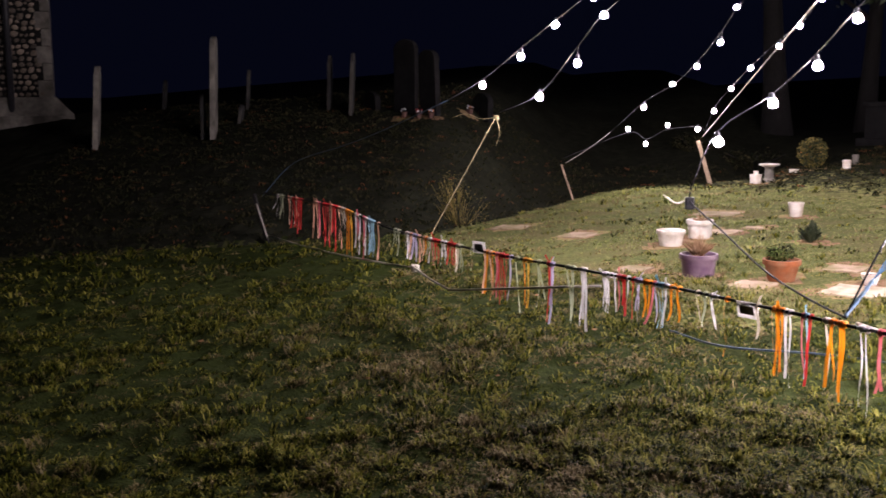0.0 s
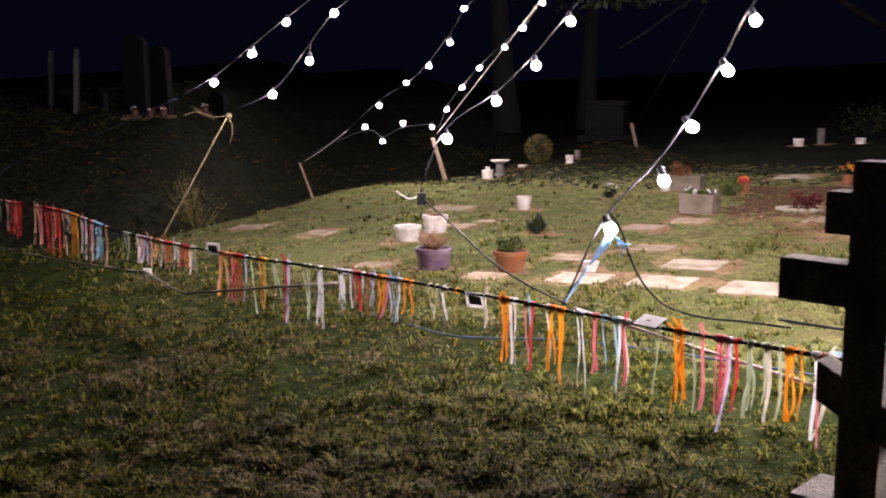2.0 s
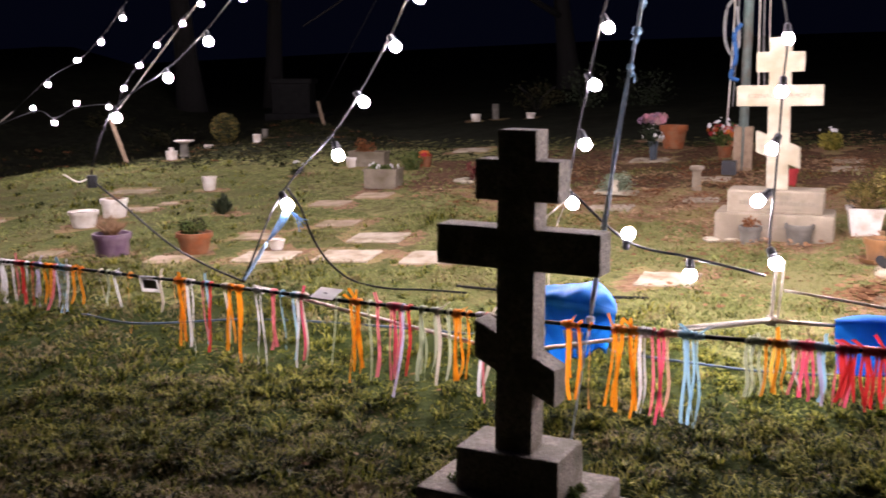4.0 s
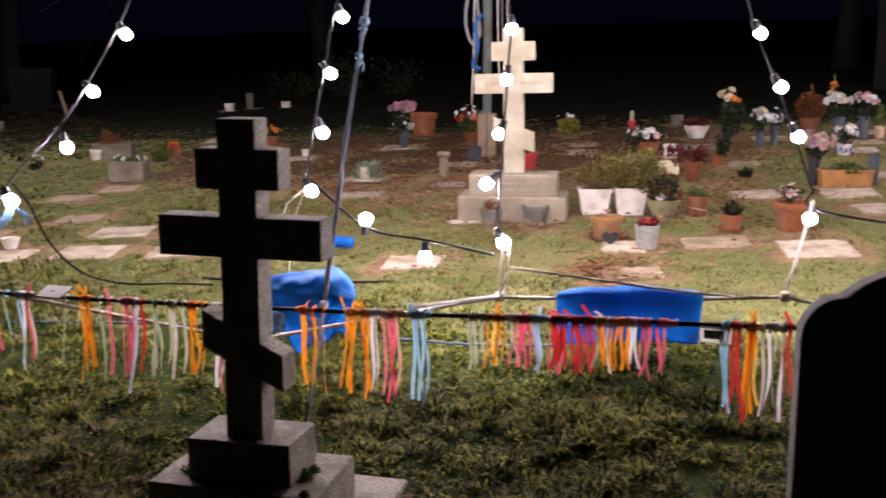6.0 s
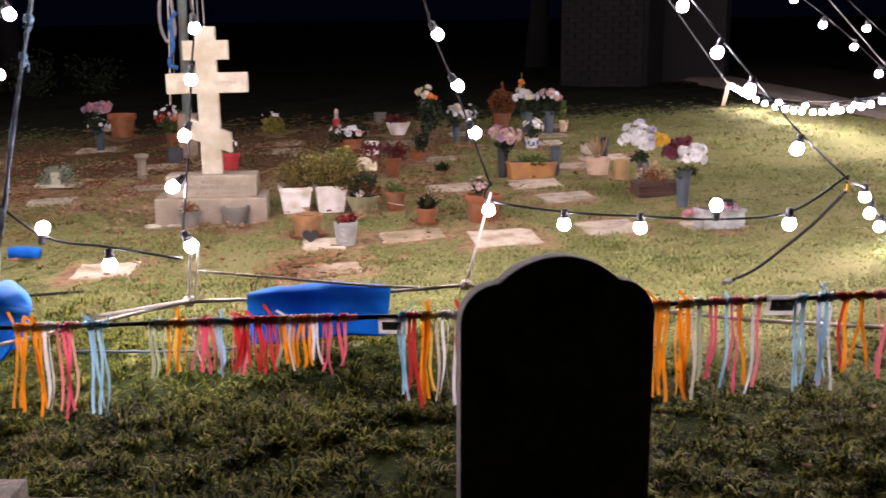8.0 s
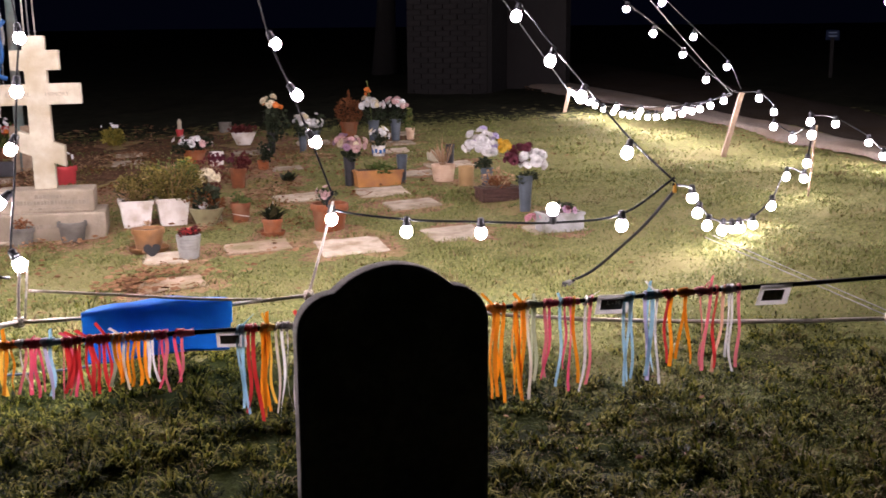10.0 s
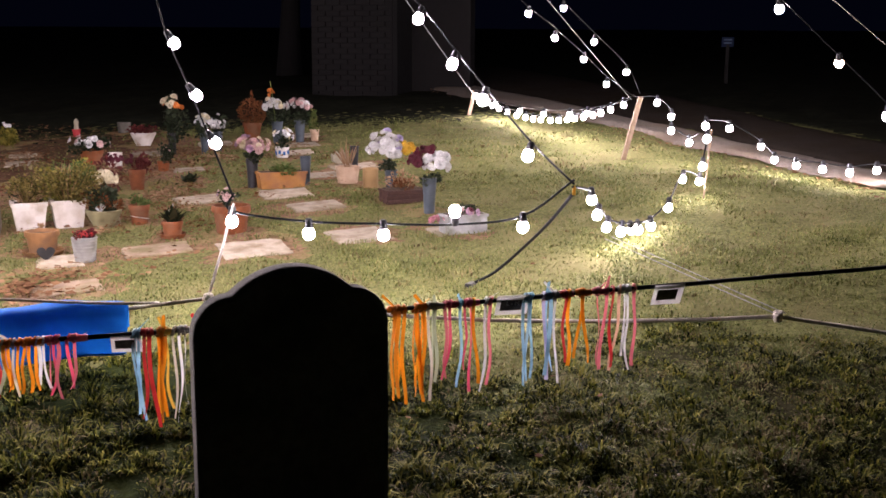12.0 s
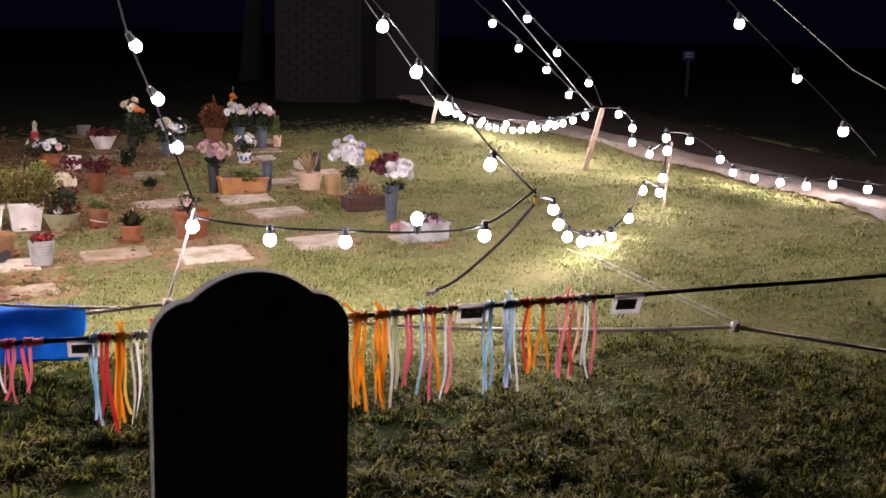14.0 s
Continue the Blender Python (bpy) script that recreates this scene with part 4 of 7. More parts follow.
for k, (dx, dy) in enumerate(((0.0045, -0.0035), (-0.005, 0.002))):
    off = Vector((dx, dy, 0))
    part("strand", tube("strand", [TIE + off * 0.4] + [p + off * (1 + 0.4 * math.sin(2.1 * i + k)) for i, p in enumerate(sag(TIE, MID, 0.0, 8)[1:] + sag(MID, APEX, 0.0, 24)[1:])], 0.0028, "line_grey", 6, 0.7), g, "loose strand of the guy rope")
wind = []
for k in range(90):
    p = TIE.lerp(MID, 0.35 + 0.65 * k / 40) if k < 40 else MID.lerp(Vector(APEX), (k - 40) / 560)
    r = 0.006 + 0.004 * max(0, math.sin(0.21 * k)) ** 4
    wind.append(p + Vector((r * math.cos(0.9 * k), r * math.sin(0.9 * k), 0.003 * math.sin(2.3 * k))))
part("winding", tube("winding", wind, 0.0016, "blue_rope", 5), g, "thin blue line wound round the rope")
for k, f in enumerate((0.035, 0.055, 0.075, 0.10)):
    p = MID.lerp(Vector(APEX), f)
    knot(g, p, 0.010 + 0.003 * (k % 2), "blue_rope")
    for j in range(3):
        e = Vector((random.uniform(-0.03, 0.03), random.uniform(-0.02, 0.02), -random.uniform(0.03, 0.07)))
        part("frayed_end", tube("frayed_end", smooth_line([p, p + e * 0.5 + Vector((0.012, 0, 0)), p + e], 3), 0.0028, "blue_rope", 5), g)
knot(g, (2.12, 2.83, 0.71), 0.010, "line_grey")
g = cord(smooth_line([(-0.86, 7.0, 0.56), (-0.70, 7.6, 0.92), (-0.50, 8.39, 1.38)], 8), 0.003, "jute_rope", "thin ochre guy rope up to a string of lights")
knot(g, (-0.50, 8.39, 1.37), 0.014, "jute_rope")
part("loose_end", tube("loose_end", smooth_line([(-0.5, 8.39, 1.37), (-0.62, 8.36, 1.36), (-0.74, 8.35, 1.40), (-0.85, 8.33, 1.37)], 6), 0.002, "jute_rope", 6), g)
part("loose_end", tube("loose_end", smooth_line([(-0.5, 8.39, 1.37), (-0.47, 8.36, 1.25), (-0.50, 8.36, 1.14)], 6), 0.003, "jute_rope", 6), g)
cord(smooth_line([(-3.35, 11.16, 0.44), (-2.9, 10.9, 0.83), (-2.2, 10.3, 1.05), (-1.7, 9.8, 1.22), (-1.0, 9.13, 1.50)], 8), 0.005, "blue_cable", "dark rope from the dark stake up to a string of lights")
cord([Vector((-3.41, 11.13, 0.36)), Vector((-3.37, 11.12, 0.24)), Vector((-3.29, 11.11, -0.02))], 0.008, "jute_grey", "pale rope tied down along the dark stake")
cord(sag((-0.02, 13.86, 0.64), (0.56, 13.81, 1.05), 0.02, 8), 0.004, "jute_grey", "pale rope from a thin stake to a light chain")


# ---- the ribbon rope ----
RIBBON_A, RIBBON_B, RIBBON_END = Vector((-0.23, 6.08, 0)), Vector((3.50, 0.77, 0)), Vector((-3.33, 11.12, 0))
RUN = (RIBBON_B - RIBBON_A).normalized()


def on_rope(s):
    """A point on the ribbon rope, s metres from its bend (negative towards the dark stake)."""
    if s >= 0:
        p = RIBBON_A + RUN * s
    else:
        p = RIBBON_A.lerp(RIBBON_END, min(1.0, -s / (RIBBON_END - RIBBON_A).length))
    return Vector((p.x, p.y, gz(p.x, p.y) + 0.525 + 0.012 * math.sin(1.3 * s) + 0.036 * max(0.0, s - 5.6) + 0.06 * min(1.0, max(0.0, -s - 2.0) / 1.2)))


rope = root("ribbon_rope", 0, 0, 0, 0, "black rope strung low round the graves, tied with ribbons", "rope")
part("cord", tube("cord", [on_rope(s) for s in np.linspace(-5.9, 8.6, 160)], 0.0072, "black_cable", 8, 0.5), rope)

LEFT_TUFTS = [(-5.31, -5.00, .24, "wgg"), (-4.87, -4.71, .26, "kc"), (-4.72, -4.37, .32, "rrkrr"), (-3.99, -3.77, .34, "kkp"), (-3.71, -3.19, .37, "rrrkrrk"), (-3.16, -3.06, .17, "cc"), (-3.04, -2.87, .36, "ooy"),
              (-2.80, -2.66, .33, "wpw"), (-2.61, -2.50, .32, "pw"), (-2.47, -2.33, .30, "bbb"), (-2.26, -2.22, .28, "k"), (-1.92, -1.75, .18, "gg"), (-1.67, -1.38, .19, "cwkllk"), (-1.32, -1.24, .17, "ko"), (-1.23, -1.18, .19, "w"), (-1.17, -1.05, .18, "prr"),
              (-1.02, -0.92, .15, "ww"), (-0.89, -0.78, .14, "rrr"), (-0.75, -0.67, .19, "cg"), (-0.57, -0.47, .13, "g"), (-0.35, -0.20, .28, "koko"), (-0.18, -0.02, .29, "prrr"), (-0.01, 0.03, .28, "l"), (0.07, 0.11, .31, "g"),
              (0.16, 0.23, .29, "oy"), (0.31, 0.33, .28, "g"), (0.42, 0.47, .32, "rl"), (0.60, 0.68, .32, "gg"), (0.73, 0.79, .32, "ww")]
MIDDLE_TUFTS = [(0.93, 1.05, .19, "wwww"), (1.07, 1.16, .18, "prrw"), (1.17, 1.24, .21, "rl"), (1.28, 1.33, .17, "oo"), (1.34, 1.38, .20, "pl"), (1.39, 1.45, .21, "bbw"), (1.46, 1.56, .15, "oo"), (1.64, 1.79, .16, "cgw"),
                (1.84, 1.86, .27, "o"), (2.03, 2.05, .16, "c"), (2.13, 2.19, .27, "oooo"), (2.19, 2.24, .30, "ww"), (2.29, 2.34, .28, "pbr"), (2.41, 2.45, .27, "co"), (2.48, 2.51, .29, "oo"), (2.57, 2.63, .32, "ww"),
                (2.66, 2.69, .22, "pp"), (2.71, 2.73, .22, "b"), (2.78, 2.81, .28, "bw"), (2.82, 2.84, .28, "mc"), (2.99, 3.00, .26, "g"), (3.06, 3.10, .29, "ooo"), (3.14, 3.15, .28, "g"), (3.18, 3.19, .26, "p"), (3.24, 3.29, .27, "pmmp")]
RIGHT_TUFTS = [(3.29, 3.30, .32, "l"), (3.32, 3.33, .27, "r"), (3.37, 3.39, .26, "gg"), (3.43, 3.46, .26, "gc"), (3.49, 3.50, .26, "g"), (3.51, 3.55, .25, "ooo"), (3.57, 3.58, .25, "o"), (3.62, 3.63, .30, "w"), (3.64, 3.67, .28, "pc"),
               (3.93, 4.06, .28, "ooo"), (4.116, 4.156, .28, "ooo"), (4.176, 4.200, .28, "oo"), (4.20, 4.26, .28, "wwp"), (4.27, 4.31, .28, "mmk"), (4.35, 4.406, .30, "bbbb"), (4.54, 4.60, .17, "ggg")]
END_TUFTS = [(4.605, 4.665, .15, "oyoo"), (4.68, 4.71, .15, "wp"), (4.715, 4.745, .16, "mmm"), (4.75, 4.79, .17, "lb"), (4.81, 4.95, .165, "mrmrrrrrrrr"), (4.95, 4.965, .15, "g"), (4.97, 5.055, .15, "ocoooo"),
             (5.058, 5.076, .14, "ww"), (5.088, 5.122, .16, "pmp"), (5.14, 5.17, .15, "mp"), (5.318, 5.352, .26, "bb"), (5.362, 5.385, .27, "rr"), (5.394, 5.43, .26, "oooy"), (5.436, 5.505, .27, "cwww"), (5.50, 5.515, .25, "r"),
             (5.60, 5.64, .26, "wo"), (6.10, 6.145, .29, "ooo"), (6.17, 6.205, .29, "oooo"), (6.208, 6.243, .29, "cg"), (6.268, 6.29, .23, "pm"), (6.31, 6.325, .28, "b"), (6.338, 6.37, .28, "mo"), (6.39, 6.42, .28, "wp"),
             (6.52, 6.55, .27, "bbb"), (6.58, 6.63, .27, "lbw"), (6.65, 6.68, .23, "ro"), (6.70, 6.72, .23, "oo"), (6.75, 6.90, .26, "pprkwp")]


def ribbon(s, length, key):
    top = on_rope(s)
    ob = root("ribbon", top.x, top.y, top.z, math.degrees(math.atan2(RUN.y, RUN.x)), RIBBONS[key][0] + " satin ribbon knotted on the black rope", "ribbon", "ribbons on the rope")
    w = random.uniform(0.0034, 0.0066)
    drift, curl, face = random.gauss(0, 0.011), random.uniform(-1, 1), random.uniform(-0.7, 0.7)
    back = random.gauss(0, 0.014)
    wave = random.uniform(3.0, 7.5)
    n = 12
    verts, faces = [], []
    for i in range(n + 1):
        t = i / n
        a = face + curl * 1.3 * t + 0.35 * math.sin(5 * t + 3 * curl)
        x = drift * t * t + (0.003 + 0.005 * t) * math.sin(wave * t + 5 * curl)
        y = -0.010 + back * t + 0.008 * math.sin(3.3 * t + curl)
        z = -length * t + (0.02 * max(0, t - 0.8) if curl > 0.6 else 0)
        verts += [(x - w * math.cos(a), y - w * math.sin(a), z), (x + w * math.cos(a), y + w * math.sin(a), z)]
        if i:
            v = 2 * i
            faces.append((v - 2, v - 1, v + 1, v))
    part("tail", mesh("tail", verts, faces, "ribbon_" + key, True), ob)
    pts = [(random.uniform(-0.003, 0.003) + 0.004 * math.sin(t), 0.0125 * math.cos(t), 0.0125 * math.sin(t)) for t in np.linspace(0, 2 * math.pi, 9)]
    part("knot", tube("knot", pts, 0.0045, "ribbon_" + key, 5), ob)
    if random.random() < 0.3:
        part("wrap", tube("wrap", [(-0.02, 0, 0), (-0.008, 0, 0.002), (0.008, 0, -0.001), (random.uniform(0.016, 0.045), 0, 0)], [0.0095, 0.0125, 0.0115, 0.0095], "ribbon_" + key, 7), ob)
    if random.random() < 0.28:
        h, lean = random.uniform(0.015, 0.05), random.uniform(-0.05, 0.05)
        e = [(-w, -0.006, 0.004), (w, -0.006, 0.004), (lean - w * 0.5, -0.012, h), (lean + w, -0.008, h + 0.005)]
        part("loose_end", mesh("loose_end", e, [(0, 1, 3, 2)], "ribbon_" + key), ob)
    return ob


for s0, s1, length, keys in LEFT_TUFTS + MIDDLE_TUFTS + RIGHT_TUFTS + END_TUFTS:
    for i, key in enumerate(keys):
        s = s0 + (s1 - s0) * ((i + 0.5) / len(keys)) + random.uniform(-0.004, 0.004)
        ribbon(s, length * random.uniform(0.92, 1.08), key)
        if random.random() < (1.0 if s < -0.6 else 0.4 if s < 0 else 0.15):
            ribbon(s + random.uniform(-0.015, 0.015), length * random.uniform(0.6, 1.0), key)


def words(parent, text, size, m, material):
    """Lettering, turned into a mesh for each glyph."""
    cu = bpy.data.curves.new("lettering", "FONT")
    cu.body, cu.size, cu.align_x, cu.align_y, cu.extrude = text, size, "CENTER", "CENTER", 0.0008
    tmp = new("lettering_source", cu)
    me = bpy.data.meshes.new_from_object(tmp.evaluated_get(bpy.context.evaluated_depsgraph_get()))
    bpy.data.objects.remove(tmp)
    me.materials.clear()
    me.materials.append(M[material])
    part("lettering", me, parent).matrix_basis = m


def photo_card(s, tilt, turn, label, drop=0.03, print_size=(0.070, 0.040)):
    p = on_rope(s)
    ob = root("photo_card", p.x, p.y, p.z - drop, 0, label, "photo card", "cards clipped on the rope")
    ob.matrix_basis = pose(p.x, p.y, p.z - drop, tilt, 0, math.degrees(math.atan2(RUN.y, RUN.x)) + turn)
    part("card", box("card", 0.105, 0.002, 0.076, "card_white", 0, (0, 0, -0.038)), ob)
    part("picture", box("picture", print_size[0], 0.0012, print_size[1], "card_picture", 0, (-0.004, -0.0018, -print_size[1] / 2)), ob, "dark printed picture")
    return ob


photo_card(1.98, 15, 12, "white card with a dark picture, clipped on the black rope")
photo_card(-0.42, 8, 20, "small white card with a dark picture, clipped on the rope", -0.02)
photo_card(2.94, -70, 0, "white card lying flat on the black rope", -0.02, (0.016, 0.006))
photo_card(5.31, 20, 0, "small white card hanging beside the ribbons").scale = (0.85, 0.85, 0.75)
c = photo_card(6.485, 26, 4, "white card with a dark picture among the ribbons", 0.02)
words(c, "L - M", 0.02, pose(0.0, -0.0035, 0.008, 90, 0, 0), "card_white")
photo_card(7.00, 24, 6, "white card with a dark picture at the end of the ribbons", 0.03)

# ---- pale perimeter ropes below and behind ----
g = cord(joined(sag((-3.29, 11.15, 0.0), (-1.02, 7.40, 0.29), 0.03, 8), sag((-1.02, 7.40, 0.29), (-0.61, 6.24, 0.35), 0.01, 5), sag((-0.61, 6.24, 0.35), (0.30, 5.45, 0.54), 0.0, 6)), 0.0068, "jute_grey", "pale rope running low beneath the ribbons")
knot(g, (-1.02, 7.40, 0.29), 0.022, "pale_rope")
g = cord(joined(sag((1.30, 4.22, 0.63), (2.02, 3.22, 0.51), 0.0, 6), sag((2.02, 3.22, 0.51), (3.0, 2.96, 0.59), 0.0, 8), sag((3.0, 2.96, 0.59), (3.75, 2.16, 0.635), 0.012, 8), sag((3.75, 2.16, 0.635), (4.38, 0.08, 0.655), 0.05, 8), sag((4.38, 0.08, 0.655), (5.3, -1.5, 0.35), 0.0, 6)),
         0.0078, "pale_rope", "thick pale rope strung taut round the graves", twist=0.8)
for p in ((3.0, 2.96, 0.59), (3.75, 2.16, 0.635), (4.38, 0.08, 0.655)):
    knot(g, p, 0.016, "pale_rope")
cord(joined(sag((2.26, 2.52, 0.74), (3.0, 2.96, 0.595), 0.0, 6)), 0.006, "pale_rope", "pale rope tied up to the ribbon rope")
cord([Vector((3.10, 3.06, 0.80)), Vector((3.03, 2.99, 0.70)), Vector((3.0, 2.96, 0.60))], 0.006, "pale_rope", "short pale rope tying the lights down")
cord([Vector((3.12, 3.04, 0.80)), Vector((3.06, 2.98, 0.72)), Vector((3.02, 2.95, 0.60))], 0.004, "pale_rope", "short pale rope tying the lights down")
cord(smooth_line([(3.03, 2.93, 0.71), (3.19, 2.66, 0.693), (3.35, 2.475, 0.668), (3.47, 2.375, 0.65), (3.61, 2.287, 0.632)], 4), 0.0055, "pale_rope", "thin pale rope running down to the thick one")
cord([Vector((4.29, 2.43, 0.93)), Vector((4.03, 2.30, 0.78)), Vector((3.75, 2.16, 0.64))], 0.006, "pale_rope", "taut pale rope tying a light string down")
g = cord([Vector((2.64, 3.89, 0.97)), Vector((2.56, 3.92, 0.90)), Vector((2.48, 3.95, 0.70)), Vector((2.3, 3.6, 0.52))], 0.0024, "pale_rope", "short pale rope tying the lights down")
part("second_leg", tube("second_leg", [(2.64, 3.89, 0.96), (2.60, 3.90, 0.88), (2.56, 3.90, 0.70), (2.35, 3.55, 0.52)], 0.0022, "pale_rope", 6), g)
cord(sag((5.95, 1.2, 0.62), (4.38, 0.08, 0.66), 0.0, 8), 0.002, "grey_rope", "thin pale line from the light chain to the rope")
cord(sag((6.15, 1.22, 0.60), (4.42, 0.06, 0.66), 0.0, 8), 0.002, "grey_rope", "thin pale line from the light chain to the rope")

# ---- supply cables ----
g = cord(smooth_line([(0.84, 6.33, 0.97), (0.85, 6.28, 0.90), (0.957, 5.835, 0.807), (1.096, 5.243, 0.682), (1.20, 4.802, 0.634), (1.30, 4.385, 0.617)], 8), 0.005, "black_cable", "black supply cable drooping to the turf", "cable", "supply_cable")
part("connector", box("connector", 0.055, 0.04, 0.075, "black_plastic", 0.008, (0.84, 6.32, 0.86)), g, "black cable connector")
part("tie", tube("tie", smooth_line([(0.83, 6.32, 0.92), (0.76, 6.30, 0.90), (0.68, 6.28, 0.95)], 6), 0.005, "pale_rope", 6), g, "white cable tie")
cord(smooth_line([(1.62, 4.82, 0.97), (1.729, 4.987, 0.848), (1.798, 5.089, 0.721), (1.898, 5.239, 0.58), (2.055, 5.473, 0.426), (2.28, 5.80, 0.272), (2.407, 5.575, 0.262), (2.575, 5.404, 0.272), (2.744, 5.197, 0.28)], 8), 0.006, "black_cable", "black cable trailing from the lights to the turf", "cable", "supply_cable")
g = cord(smooth_line([(5.02, 1.08, 0.98), (5.23, 1.28, 0.79), (5.50, 1.52, 0.60), (5.53, 1.67, 0.47), (5.39, 1.73, 0.43)], 8), 0.008, "black_cable", "black cable end hanging down to the grass", "cable", "supply_cable")
part("plug", box("plug", 0.09, 0.035, 0.03, "black_plastic", 0.006, (5.37, 1.74, 0.405)), g, "black rubber plug")
part("tape", lathe("tape", [(0, -0.01), (0.008, -0.01), (0.009, 0.0), (0.006, 0.03), (0, 0.035)], "ribbon_y", 8), g, "yellow tape").location = (5.02, 1.08, 0.98)
cord(smooth_line([(0.72, 6.05, 0.17), (0.98, 5.68, 0.17), (1.51, 5.41, 0.2), (1.98, 4.95, 0.23), (2.6, 4.2, 0.26), (3.04, 3.54, 0.27), (3.3, 3.2, 0.28), (3.7, 2.9, 0.30)], 8), 0.006, "blue_cable", "dark blue and black cable lying in the grass", "cable", "ground_cable")
cord(smooth_line([(2.75, 5.35, 0.29), (3.0, 5.0, 0.30), (3.2, 4.75, 0.31), (3.5, 4.5, 0.32)], 8), 0.008, "black_cable", "black cable lying in the grass", "cable", "ground_cable")


# ---- plastic and tarpaulins ----
def drape(name, a, b, front, back, material, label, seed, bulge=0.06, peak=0.4):
    """A sheet folded over a rope from a to b: it falls at the front and bulges at the back."""
    rnd = random.Random(seed)
    a, b = Vector(a), Vector(b)
    along = (b - a)
    side = Vector((-along.y, along.x, 0)).normalized()
    if side.dot(Vector((0.2, -0.2, 0)) - a) < 0:
        side = -side
    ob = root(name, a.x, a.y, a.z, 0, label, "tarpaulin")
    nu, nv = 22, 20
    ph = [rnd.uniform(0, 6) for _ in range(6)]
    verts, faces = [], []
    for j in range(nv + 1):
        v = j / nv * 2 - 1
        for i in range(nu + 1):
            u = i / nu
            p = along * u
            crease = 0.012 * math.sin(9 * u + ph[0] + 2 * v) + 0.008 * math.sin(17 * u + 5 * v + ph[1]) + 0.02 * math.sin(4 * u + ph[2]) * abs(v)
            if v < 0:
                p = p + side * (0.03 + 0.03 * -v + crease * min(1, -4 * v)) - Vector((0, 0, front * -v))
                p += along * (0.06 * v * (u - 0.5))
            else:
                tent = (u / peak if u < peak else (1 - u) / (1 - peak)) ** 0.6
                p = p + side * (0.03 - 0.28 * v) + Vector((0, 0, bulge * tent * math.sin(math.pi * min(1, 1.35 * v)) ** 0.7 - back * v * v + crease * 0.5))
            verts.append(p)
    for j in range(nv):
        for i in range(nu):
            q = j * (nu + 1) + i
            faces.append((q, q + 1, q + nu + 2, q + nu + 1))
    for q in verts:
        q.z += 0.012
    part("sheet", mesh("sheet", verts, faces, material, True), ob)
    part("hem", tube("hem", [verts[i] for i in range(nu + 1)], 0.004, material, 6), ob, "rolled hem")
    for i in (1, nu // 3, 2 * nu // 3, nu - 1):
        c, o = verts[nu + 1 + i] + side * 0.004, along.normalized()
        ring = [c + o * (0.009 * math.cos(a)) + Vector((0, 0, 0.009 * math.sin(a))) for a in np.linspace(0, 6.283, 13)]
        part("eyelet", tube("eyelet", ring, 0.0025, "grey_rope", 5), ob, "small metal eyelet")
    return ob


drape("blue_tarpaulin", (3.16, 2.798, 0.600), (3.545, 2.383, 0.629), 0.185, 0.16, "blue_tarp", "bright blue tarpaulin draped over the pale rope", 3, 0.04, 0.38)


